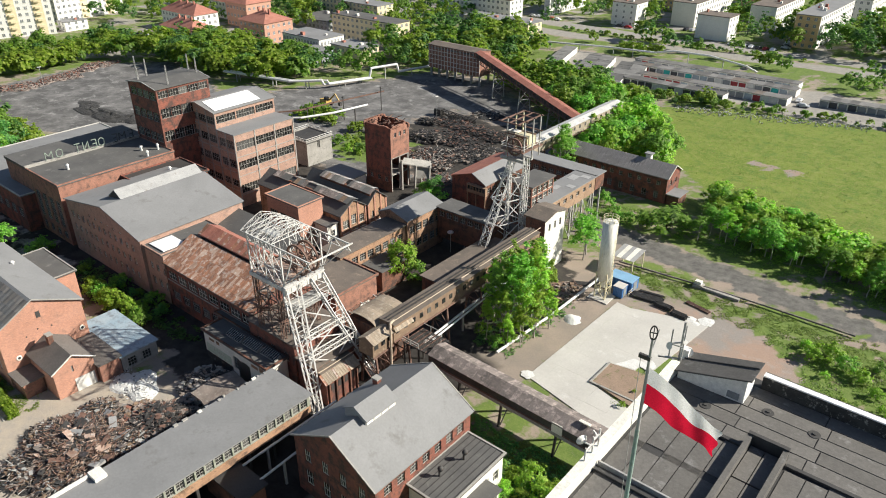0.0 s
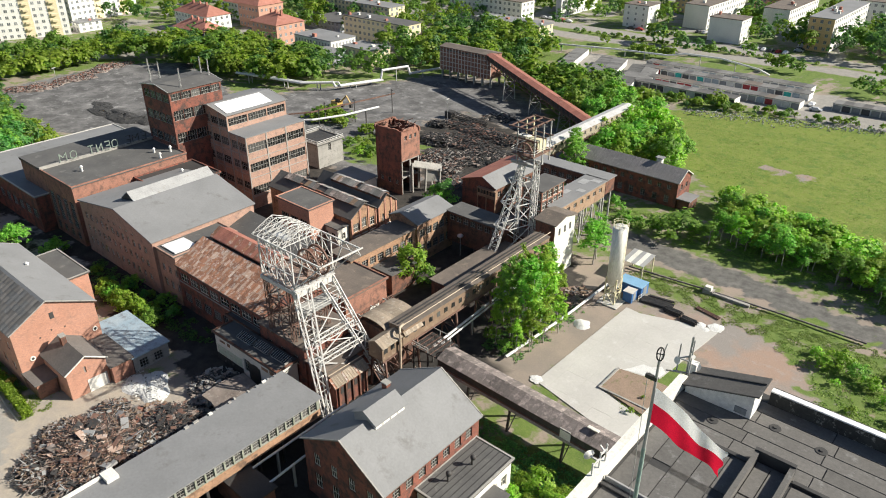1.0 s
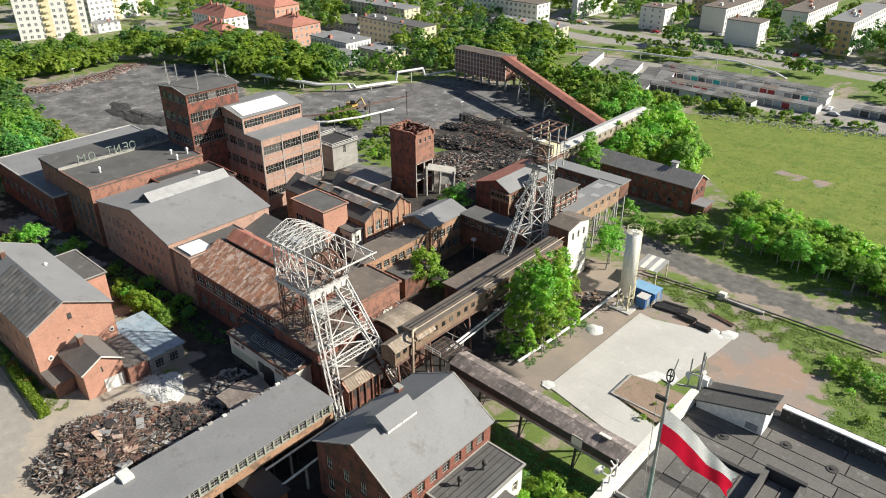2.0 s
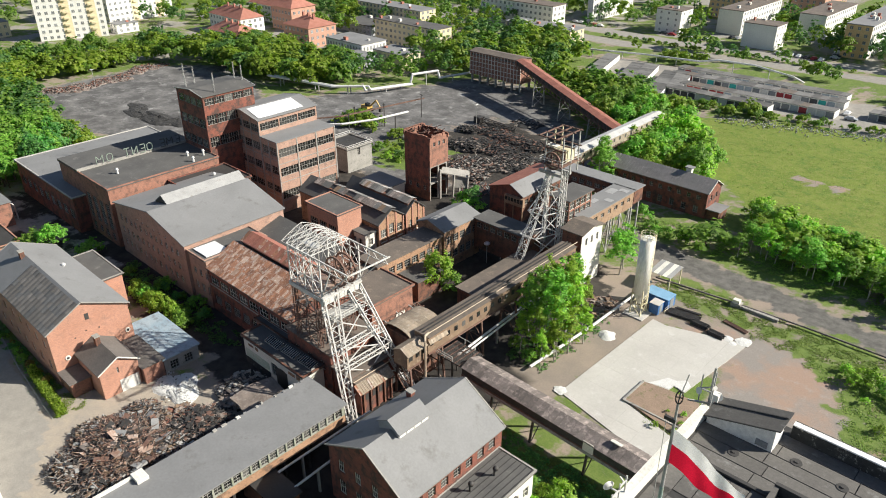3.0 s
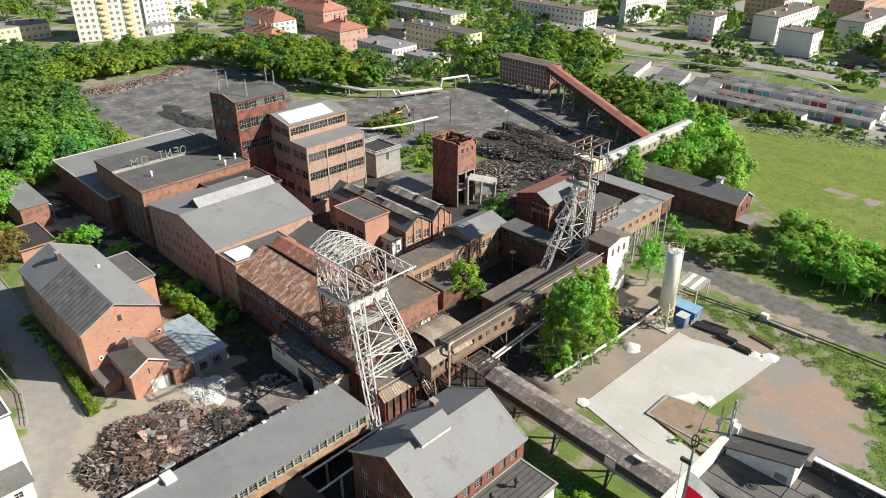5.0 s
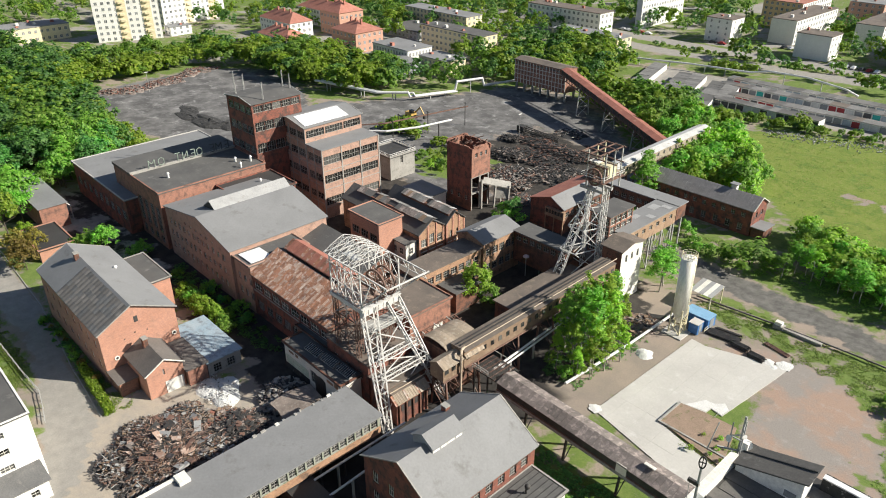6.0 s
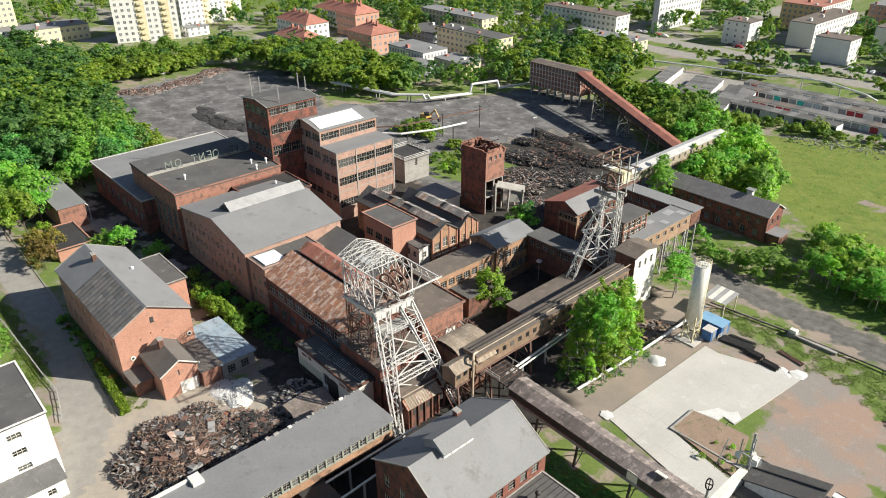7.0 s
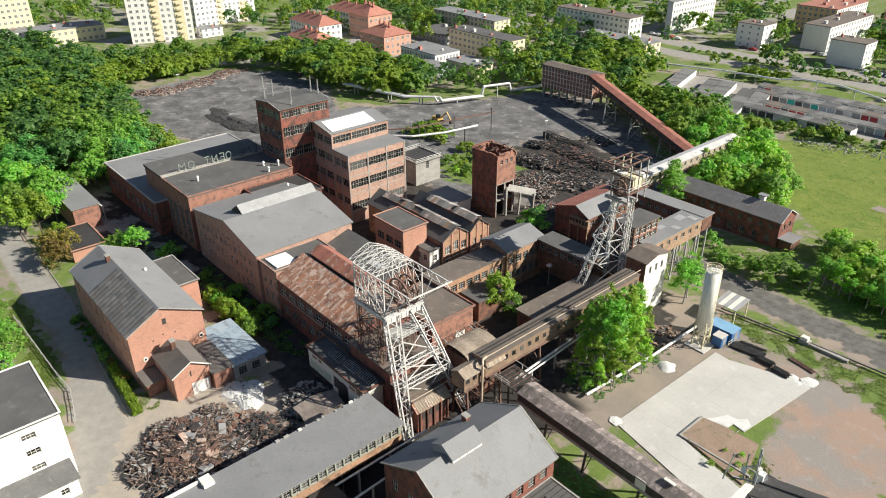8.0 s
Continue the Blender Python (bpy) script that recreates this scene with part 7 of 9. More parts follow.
tagged(yard, "pale new concrete slab of the open yard", "yard", kind="structure")
yard.matrix_basis = at_grid(0, 0, 0)
yard_poly = [(-52.2, 84.8), (-30.0, 80.0), (-30.0, 87.0), (-43.2, 90.2), (-43.3, 96.9), (-38.8, 98.0), (-38.6, 99.6), (-36.4, 99.2), (-34.9, 113.2), (-34.2, 120.4), (-48.6, 115.6), (-51.6, 115.9)]


def clip(poly, axis, at, keep_low):
    """The part of a polygon on one side of a line along an axis."""
    out = []
    for p, q in zip(poly, poly[1:] + poly[:1]):
        a, b = (p[axis] <= at) == keep_low, (q[axis] <= at) == keep_low
        if a:
            out.append(p)
        if a != b:
            f = (at - p[axis]) / (q[axis] - p[axis])
            out.append((p[0] + f * (q[0] - p[0]), p[1] + f * (q[1] - p[1])))
    return out


rs = random.Random(8)
for i in range(6):
    for k in range(8):
        x0, y0 = -54 + 4.2 * i, 79.5 + 5.6 * k
        cell = yard_poly
        for axis, at, low in ((0, x0, False), (0, x0 + 4.188, True), (1, y0, False), (1, y0 + 5.588, True)):
            cell = clip(cell, axis, at, low) if cell else cell
        if len(cell) > 2:
            bm = B()
            slab_from(bm, [(x, y, 0.14 + rs.uniform(-0.006, 0.006)) for x, y in cell], 0.3)
            bmesh.ops.remove_doubles(bm, verts=bm.verts, dist=0.002)
            part("slab_panel", bm, SLAB, yard)
rr = random.Random(9)
for s, q, r, k in ((-52.4, 85.2, 1.2, 3), (-35.2, 120.6, 1.6, 4), (-37.8, 119.6, 1.1, 5), (-36.4, 118.6, 0.8, 6), (-55.4, 105.0, 1.8, 7)):
    hp = thing("powder_patch", "spilled heap of white powder on the yard", "powder", at_grid(s, q, 0.15 if k not in (7,) else 0.02), kind="stuff")
    bm = B()
    c = bm.verts.new((0, 0, 0.07 if k < 7 else 0.7))
    m1 = [bm.verts.new((r * 0.55 * math.cos(a) * rr.uniform(0.8, 1.2), r * 0.55 * math.sin(a) * rr.uniform(0.8, 1.2), (0.045 if k < 7 else 0.5) * rr.uniform(0.7, 1.2))) for a in np.arange(18) * math.pi / 9]
    m2 = [bm.verts.new((r * f * math.cos(a), r * f * math.sin(a), -0.02)) for a, f in ((a, rr.uniform(0.82, 1.12)) for a in np.arange(18) * math.pi / 9)]
    for i in range(18):
        bm.faces.new((c, m1[i], m1[(i + 1) % 18])).smooth = True
        bm.faces.new((m1[i], m2[i], m2[(i + 1) % 18], m1[(i + 1) % 18])).smooth = True
    tagged(part("heap", bm, POWDER if k > 2 else POWDER_THIN, hp), kind="stuff")
dust = thing("dust_film", "white dust swept over the slab edge", "dust", at_grid(0, 0, 0), kind="stuff")
bm = B()
slab_from(bm, [(x, y, 0.158) for x, y in ((-42.4, 97.3), (-40.6, 97.9), (-38.9, 98.3), (-38.7, 99.7), (-36.6, 99.4), (-36.3, 101.4), (-37.6, 102.6), (-38.8, 101.2), (-40.4, 101.0), (-41.4, 99.0))], 0.03)
tagged(part("film", bm, POWDER_THIN, dust), kind="stuff")
planter = thing("earth_bed", "kerbed bed of bare earth and weeds cut into the yard", "bed", at_grid(-43.2, 90.2, 0))
part("kerb", fresh((0, -0.1, 0, 0.35, 6.8, 0.45)), CONCRETE, planter)
part("kerb", fresh((0.37, -0.1, 0, 12.6, 0.25, 0.4)), CONCRETE, planter)
bm = B()
slab_from(bm, ((0.35, 0.25, 0.3), (12.6, -2.2, 0.25), (10.0, 8.0, 0.2), (4.4, 7.6, 0.3), (0.35, 6.8, 0.3)), 0.3)
part("soil", bm, mat("bare_soil", (0.30, 0.215, 0.16), (0.24, 0.175, 0.13), 0.95, 0.4, 5.0, 0.5, c3=(0.12, 0.14, 0.05), amount=0.35), planter)

silo = thing("cement_silo", "tall off-white cement silo on cream steel legs", "silo", at_grid(-55.1, 115.9, 0))
bm = B()
cyl(bm, 0, 0, 5.0, 17.0, 1.45, 1.45, 40)
for f in bm.faces:
    f.smooth = len(f.verts) == 4
part("barrel", bm, SILO_WHITE, silo)
bm = B()
cyl(bm, 0, 0, 2.4, 5.0, 0.35, 1.44, 32)
part("hopper_cone", bm, SILO_WHITE, silo)
bm = B()
cyl(bm, 0, 0, 17.0, 17.35, 1.44, 0.6, 32)
part("cap", bm, SILO_WHITE, silo)
for x, y in ((-1.15, -1.15), (1.15, -1.15), (1.15, 1.15), (-1.15, 1.15)):
    bm = B()
    bar(bm, (x, y, 0), (x, y, 6.0), 0.2)
    part("leg", bm, SILO_CREAM, silo)
bm = B()
pts = [(-1.15, -1.15), (1.15, -1.15), (1.15, 1.15), (-1.15, 1.15), (-1.15, -1.15)]
for (xa, ya), (xb, yb) in zip(pts, pts[1:]):
    bar(bm, (xa, ya, 0.2), (xb, yb, 2.6), 0.1)
    bar(bm, (xb, yb, 0.2), (xa, ya, 2.6), 0.1)
    bar(bm, (xa, ya, 2.6), (xb, yb, 2.6), 0.12)
    bar(bm, (xa, ya, 2.6), (xb, yb, 5.0), 0.1)
part("bracing", bm, SILO_CREAM, silo)
bm = B()
n = 20
for z in (17.6, 18.1):
    for i in range(n):
        a, b2 = 2 * math.pi * i / n, 2 * math.pi * (i + 1) / n
        bar(bm, (1.45 * math.cos(a), 1.45 * math.sin(a), z), (1.45 * math.cos(b2), 1.45 * math.sin(b2), z), 0.06)
for i in range(0, n, 2):
    a = 2 * math.pi * i / n
    bar(bm, (1.45 * math.cos(a), 1.45 * math.sin(a), 17.0), (1.45 * math.cos(a), 1.45 * math.sin(a), 18.1), 0.06)
part("top_railing", bm, SILO_CREAM, silo)
bm = B()
for x in (-0.2, 0.2):
    bar(bm, (1.55, x, 2.6), (1.55, x, 18.1), 0.05)
for z in np.arange(2.8, 18, 0.5):
    bar(bm, (1.55, -0.2, z), (1.55, 0.2, z), 0.04)
part("ladder", bm, SILO_CREAM, silo)
bm = B()
slab_from(bm, ((-2.2, -2.2, 0.25), (2.2, -2.2, 0.25), (2.2, 2.2, 0.25), (-2.2, 2.2, 0.25)), 0.25)
part("footing", bm, SLAB, silo)


def container(s, q, ln, wd, h, turn, body, lid, label):
    c = thing("site_container", label, "container", at_grid(s, q, 0, turn), group="blue site containers")
    bm = B()
    box(bm, 0, 0, 0.15, ln, wd, h)
    k = int(ln / 0.35)
    for i in range(k):
        x = 0.1 + i * (ln - 0.2) / k
        box(bm, x, -0.05, 0.3, x + 0.16, 0, h - 0.15)
    part("body", bm, body, c)
    bm = B()
    box(bm, -0.06, -0.1, h, ln + 0.06, wd + 0.06, h + 0.1)
    part("roof", bm, lid, c)
    part("door", fresh((ln + 0.0, wd * 0.25, 0.25, ln + 0.06, wd * 0.75, h - 0.2)), DOORS[1], c)
    for x in (0.2, ln - 0.5):
        part("skid", fresh((x, 0.1, 0, x + 0.3, wd - 0.1, 0.15)), STEEL_DARK, c)
    return c


container(-56.4, 120.4, 5.4, 3.2, 2.6, 0, BLUE_PAINT, BLUE_PALE, "blue site container with a pale blue roof")
container(-53.6, 117.6, 2.0, 2.2, 2.4, 0, BLUE_PAINT, SLAB, "small blue container beside the silo")
rail = thing("yellow_barrier", "cream tubular safety barrier beside the containers", "barrier", at_grid(-51.0, 119.4, 0))
bm = B()
for p, q in (((0, 0, 0), (0, 0, 1.2)), ((0, 1.2, 0), (0, 1.2, 1.2)), ((0, 2.4, 0), (0, 2.4, 1.2)), ((0, 0, 1.2), (0, 2.4, 1.2)), ((0, 0, 0.6), (0, 2.4, 0.6))):
    bar(bm, p, q, 0.08)
part("rails", bm, SILO_CREAM, rail)
canopy = thing("open_canopy", "open timber canopy with a pale sheet roof", "canopy", at_grid(-59.2, 127.0, 0))
for i in range(5):
    bm = B()
    slab_from(bm, ((i * 1.02, 0, 3.6), (i * 1.02 + 1.0, 0, 3.6), (i * 1.02 + 1.0, 5.6, 4.1), (i * 1.02, 5.6, 4.1)), 0.06)
    part("roof_sheet", bm, PLASTER if i % 2 else GREY_SHEET, canopy)
for x, y in ((0.3, 0.3), (4.8, 0.3), (0.3, 5.3), (4.8, 5.3)):
    bm = B()
    bar(bm, (x, y, 0), (x, y, 3.6 + y * 0.09), 0.2)
    part("post", bm, SILO_CREAM, canopy)


def rod_stack(s, q, ln, turn, n, layers, label, material, r=0.1):
    st = thing("pipe_stack", label, "pipes", at_grid(s, q, 0.05, turn), group="stacked pipes by the yard")
    rd = random.Random(int(s * 10 + n))
    for k in range(layers):
        for i in range(n - k):
            bm = B()
            y, z, d = (i + k * 0.5) * r * 2.1, r + k * r * 1.8, rd.uniform(-0.3, 0.3)
            bar(bm, (d, y, z), (ln + d, y, z), 2 * r, 0, 8)
            part("pipe", bm, material, st)
    for x in (0.6, ln - 0.6):
        part("bearer", fresh((x, -0.2, -0.05, x + 0.2, n * r * 2.1, 0.0)), WOOD, st)
    return st


rod_stack(-50.6, 119.6, 6.2, 8, 9, 2, "stack of long black pipes on bearers", STEEL_DARK, 0.13)
rod_stack(-50.2, 122.8, 5.0, 8, 3, 1, "loose black pipes on the ground", STEEL_DARK, 0.11)
rod_stack(-45.4, 119.4, 3.2, -2, 7, 3, "short stack of dark steel sections", STEEL_DARK, 0.13)
rod_stack(-41.6, 118.4, 3.0, -4, 7, 3, "short stack of dark steel sections", STEEL_DARK, 0.13)
rod_stack(-41.0, 124.6, 5.2, -12, 4, 1, "scattered rusty pipes on bare earth", STEEL_RUST, 0.13)

rod_stack(-66.4, 108.6, 6.5, 62, 8, 2, "rusty steel sections stacked beside the silo", STEEL_RUST, 0.12)
rod_stack(-63.6, 110.6, 5.0, 70, 6, 2, "dark steel sections stacked beside the silo", STEEL_DARK, 0.12)
rod_stack(-62.0, 116.2, 4.6, 30, 6, 1, "loose dark pipes beside the silo", STEEL_DARK, 0.12)
debris("timber_offcuts", "scattered boards and steel offcuts beside the silo", -61.6, 112.0, 3.4, 4.6, 0.35, 110, [RUBBLE, WOOD, STEEL_DARK, STEEL_RUST], 140, 2.2, 0.1, 0.3)

# ---------------------------------------------------------------- pipelines


def pipeline(name, label, pts, w, material, every=9.0, post=STEEL_GREY):
    p = thing(name, label, "pipeline", at_grid(0, 0, 0))
    for a, b in zip(pts, pts[1:]):
        bm = B()
        bar(bm, a, b, w, 0, 12)
        part("pipe_length", bm, material, p)
    for a in pts[1:-1]:
        bm = B()
        bmesh.ops.create_uvsphere(bm, u_segments=12, v_segments=8, radius=w * 0.52, matrix=Matrix.Translation(a))
        part("elbow", bm, material, p)
    for a, b in zip(pts, pts[1:]):
        a, b = Vector(a), Vector(b)
        ln = Vector((b.x - a.x, b.y - a.y)).length
        for i in range(1, int(ln / every) + 1):
            c = a.lerp(b, i * every / ln - 0.3 * every / ln)
            if c.z > 1.0:
                part("support", fresh((c.x - 0.15, c.y - 0.15, 0, c.x + 0.15, c.y + 0.15, c.z - w / 2)), post, p)
    return p


pipeline("heating_pipeline", "insulated white heating pipe with expansion loops on posts", [(-252, 164, 3.6), (-235, 168, 3.6), (-222, 172.5, 3.0), (-213, 181, 3.2), (-212.4, 181.6, 1.6), (-206, 200, 1.6), (-205.7, 200.8, 5.2), (-202.4, 212, 5.2), (-202, 212.8, 2.2), (-198, 228, 2.2)], 0.95, PIPE_WHITE)
pipeline("heating_pipeline", "insulated white heating pipe with expansion loops on posts", [(-252, 165.6, 3.6), (-235, 169.6, 3.6), (-222, 174.1, 3.0), (-211.6, 182.6, 3.0), (-211.0, 183.2, 1.6), (-204.6, 200, 1.6)], 0.7, PIPE_WHITE)
pipeline("street_pipeline", "pale overground heating pipe beside the garages", [(-205, 288, 3.0), (-174.7, 297.8, 3.0), (-160, 303, 3.0), (-135, 307.6, 3.0), (-127, 309, 4.6), (-112, 310.5, 4.6), (-96, 311, 2.6), (-92, 313, 0.4)], 0.8, PIPE_WHITE)
pipeline("yard_pipe", "pale pipe on low sleepers across the yard edge", [(-59.6, 86, 0.9), (-58.6, 104, 0.9), (-58.2, 121, 1.2), (-58.4, 127, 1.2)], 0.55, PIPE_WHITE, 6.0, CONCRETE)
pipeline("verge_pipe", "buff pipe lying along the grass verge", [(-59.0, 130.6, 0.5), (-42.6, 132.2, 0.5), (-28.5, 133.0, 0.5), (-12, 133.2, 0.5)], 0.4, ASBESTOS)
part_box = thing("valve_chamber", "rough concrete valve chamber with a white cover on the verge", "chamber", at_grid(-42.6, 131.4, 0))
part("chamber", fresh((0, 0, 0, 2.0, 1.6, 0.8)), CONCRETE, part_box)
part("cover", fresh((0.2, 0.2, 0.81, 1.6, 1.3, 1.5)), PLASTER, part_box)
part("culvert_wall", fresh((2.1, 0.2, 0, 9.5, 1.0, 0.55)), CONCRETE, part_box)
pipeline("twin_pipe", "twin pale pipes beneath the conveyor bridge", [(-68.4, 76.5, 4.2), (-69.8, 97, 4.2), (-70.2, 110, 4.2)], 0.45, PIPE_WHITE, 7.0)
pipeline("twin_pipe", "twin pale pipes beneath the conveyor bridge", [(-67.7, 77.5, 4.2), (-69.1, 97, 4.2), (-69.5, 110, 4.2)], 0.35, PIPE_WHITE, 50.0)
pipeline("undercroft_pipe", "pale pipe crossing the dark gap between the buildings", [(-68.3, 38.5, 4.4), (-68.5, 56, 4.4)], 0.35, PIPE_WHITE, 6.0)
pipeline("undercroft_pipe", "pale pipe crossing the dark gap between the buildings", [(-64.5, 38.5, 4.2), (-64.8, 44.6, 4.2), (-64.8, 60, 4.2)], 0.35, PIPE_WHITE, 6.0)
pipeline("gas_pipe", "pale pipe carried on tall dark posts over the yard", [(-190, 128, 6.0), (-176, 140, 6.2), (-172, 150, 6.2), (-169.9, 163.5, 6.2)], 0.7, PIPE_WHITE, 12.0, STEEL_DARK)
for k, (s, q, h) in enumerate(((-186, 131, 7.5), (-180, 146, 7.5), (-178, 160, 8.2), (-176, 176, 8.4), (-184, 152, 7.6))):
    pp = thing("trolley_post", "thin dark steel post of an old cableway", "post", at_grid(s, q, 0), group="old cableway posts")
    bm = B()
    bar(bm, (0, 0, 0), (0, 0, h), 0.22)
    part("shaft", bm, STEEL_DARK, pp)
    bm = B()
    bar(bm, (-0.8, 0, h - 0.4), (0.8, 0, h - 0.4), 0.14)
    part("cross_arm", bm, STEEL_DARK, pp)
belt = thing("rusty_cableway_beam", "long rusty beam carried between the posts", "beam", at_grid(0, 0, 0))
bm = B()
for a, b in (((-196, 128, 5.4), (-184, 146, 5.6)), ((-184, 146, 5.6), (-176.5, 178, 6.4))):
    bar(bm, a, b, 0.4)
part("beam", bm, STEEL_RUST, belt)

# ---------------------------------------------------------------- roof fittings of the works
for k, (s, q, z, h) in enumerate(((-166.5, 63.5, 14.82, 1.6), (-165, 81, 14.82, 1.4), (-162.5, 84, 14.82, 1.8), (-160.4, 80, 14.82, 1.6), (-152, 80.5, 12.82, 1.5), (-135, 37.6, 12.0, 1.2), (-52.0, 56, 10.0, 0.0))):
    if not h:
        continue
    v = thing("roof_vent", "pale sheet-metal roof ventilator", "vent", at_grid(s, q, z), group="roof ventilators")
    bm = B()
    cyl(bm, 0, 0, 0, h * 0.7, 0.27, 0.25, 14)
    part("stack", bm, PIPE_WHITE, v)
    bm = B()
    cyl(bm, 0, 0, h * 0.66, h * 0.9, 0.42, 0.2, 14)
    part("cowl", bm, PIPE_WHITE, v)
for k, (s, q, z, m) in enumerate(((-140.8, 32.6, 13.8, BRICK_SOOT), (-113.5, 33.4, 7.0, BRICK_SOOT), (-60.4, 57.2, 10.6, BRICK_RED))):
    c = thing("chimney_stack", "short sooty brick chimney stack", "chimney", at_grid(s, q, z - 1.0), group="chimney stacks")
    part("shaft", fresh((-0.5, -0.4, 0, 0.5, 0.4, 2.6)), m, c)
    part("cap", fresh((-0.6, -0.5, 2.6, 0.6, 0.5, 2.8)), CONCRETE, c)
for k, (s, q) in enumerate(((-45.0, 53.0), (-44.4, 57.4))):
    v = thing("turbine_vent", "dark swan-neck roof vent", "vent", at_grid(s, q, 6.42), group="swan-neck vents")
    bm = B()
    bar(bm, (0, 0, 0), (0, 0, 1.0), 0.3, 0, 10)
    part("neck", bm, STEEL_DARK, v)
    bm = B()
    bmesh.ops.create_uvsphere(bm, u_segments=14, v_segments=10, radius=0.42, matrix=Matrix.Translation((0.1, 0.1, 1.3)))
    part("hood", bm, STEEL_DARK, v)
for x in np.arange(0.6, 6.2, 0.9):
    part("roof_batten", fresh((x, 0, 6.42, x + 0.08, 12.4, 6.48)), FELT_BLACK, side_wing)
for k, (s, q, h) in enumerate(((-174.4, 88.4, 5.6), (-174.4, 91, 4.4), (-172.2, 87.4, 3.2), (-163, 90.0, 4.8), (-169, 99.6, 5.0), (-166, 100, 4.6))):
    a = thing("roof_aerial", "thin pale lattice aerial on the tower roof", "aerial", at_grid(s, q, 29.6), group="aerials on the tower roof")
    bm = B()
    lattice(bm, (0, 0, 0), (0, 0, h), 0.3, 0.18, 8, 0.05, 0.03)
    part("mast", bm, STEEL_GREY, a)

# sign letters on the hall roof, seen from behind
sign = thing("rooftop_sign", "row of weathered standing sheet letters seen from behind", "sign", at_grid(-174.2, 61.5, 15.5))


def letter(strokes, y, dark):
    bm = B()
    for (ya, za), (yb, zb) in strokes:
        bar(bm, (0, y + ya, za), (0, y + yb, zb), 0.17)
    # dark letters: shadow on them is put into the colour
    part("letter", bm, STEEL_DARK if dark else LETTER_GREEN, sign)


LETTER_GREEN = mat("faded_green_paint", (0.24, 0.30, 0.25), (0.20, 0.24, 0.20), 0.8, 0.8, 6.0, 0.1)
GLYPH = {"M": [((0, 0), (0, 2)), ((0, 2), (0.8, 0.9)), ((0.8, 0.9), (1.6, 2)), ((1.6, 2), (1.6, 0))], "O": [((0, 0.4), (0, 1.6)), ((0, 1.6), (0.7, 2)), ((0.7, 2), (1.4, 1.6)), ((1.4, 1.6), (1.4, 0.4)), ((1.4, 0.4), (0.7, 0)), ((0.7, 0), (0, 0.4))],
         "T": [((0.7, 0), (0.7, 2)), ((0, 2), (1.4, 2))], "N": [((0, 0), (0, 2)), ((0, 0), (1.3, 2)), ((1.3, 2), (1.3, 0))], "E": [((1.2, 0), (1.2, 2)), ((0, 0), (1.2, 0)), ((0.2, 1), (1.2, 1)), ((0, 2), (1.2, 2))]}
# the last three letters are coloured as shadowed ones
for ch, y, dark in (("M", 0.6, 0), ("O", 3.2, 0), ("T", 7.6, 0), ("N", 9.7, 0), ("E", 11.8, 0), ("O", 13.6, 0), ("E", 17.2, 1), ("M", 19.0, 1), ("E", 21.4, 1)):
    letter(GLYPH[ch], y, dark)

# yard lamp, gate, fence, hedge by the left road
for k, (s, q, h) in enumerate(((-88.5, 113.0, 9.0), (-96, 170, 9), (-152, 178, 9), (-296, 112, 8))):
    lp = thing("yard_lamp", "tall thin yard lamp on a steel post", "lamp", at_grid(s, q, 0), group="yard lamps")
    bm = B()
    bar(bm, (0, 0, 0), (0, 0, h), 0.16, 0, 8)
    part("post", bm, STEEL_GREY, lp)
    part("head", fresh((-0.2, -0.7, h, 0.2, 0.7, h + 0.2)), STEEL_WHITE, lp)
gate = thing("steel_gate_frame", "pale pipe gantry over the side road", "gantry", at_grid(-193, 41.5, 0))
bm = B()
pipe_run(bm, [(0, 0, 0), (0, 0, 4.6), (0, 4.4, 4.6), (0.2, 5.0, 4.0), (0.2, 5.0, 0)], 0.35)
part("pipe_frame", bm, STEEL_GREY, gate)
fence = thing("rail_fence", "weathered rail fence along the road", "fence", at_grid(0, 0, 0))
pts = [(-156, 15.2), (-148, 15.6), (-142, 15.8), (-136, 16.0), (-129.7, 16.2), (-126, 16.5), (-122.8, 16.7), (-118, 15.8), (-113.4, 14.8)]
for a, b in zip(pts, pts[1:]):
    for z in (0.5, 1.0):
        bm = B()
        bar(bm, (*a, z), (*b, z), 0.09)
        part("rail", bm, STEEL_GREY, fence)
    for f in (0, 0.5):
        x, y = a[0] + (b[0] - a[0]) * f, a[1] + (b[1] - a[1]) * f
        part("post", fresh((x - 0.07, y - 0.07, 0, x + 0.07, y + 0.07, 1.15)), CONCRETE, fence)
kerb = new("kerb")
tagged(kerb, "low concrete kerb along the side road", "kerb", kind="structure")
kerb.matrix_basis = at_grid(0, 0, 0)
for a, b in zip(((-200, 27.4), (-154, 26.3), (-127, 23.5)), ((-154, 26.3), (-127, 23.5), (-109, 22.3))):
    bm = B()
    bar(bm, (*a, 0.06), (*b, 0.06), 0.2)
    part("kerb_run", bm, CONCRETE, kerb)
building("road_shed", "low orange brick shed with a black roof", "shed", -187, -173, 32.6, 40.4, 3.0, mats={"*": BRICK_PALE}, roof=FELT_BLACK, parapet=0.2)
building("road_store", "brick store beside the side road", "shed", -216, -190, 38.4, 45.0, 6.2, mats={"*": BRICK}, roof=FELT)
building("road_hut", "small brick hut under the trees", "shed", -252, -238, 52.0, 58.0, 3.4, mats={"*": BRICK_SOOT}, roof=FELT_BROWN)

# excavator in the far yard
ex = thing("excavator", "yellow tracked excavator standing in the coal yard", "excavator", at_grid(-196, 168, 0))
YELLOW = mat("machine_yellow", (0.55, 0.36, 0.10), (0.46, 0.30, 0.09), 0.5, 0.8, 6.0, 0.1)
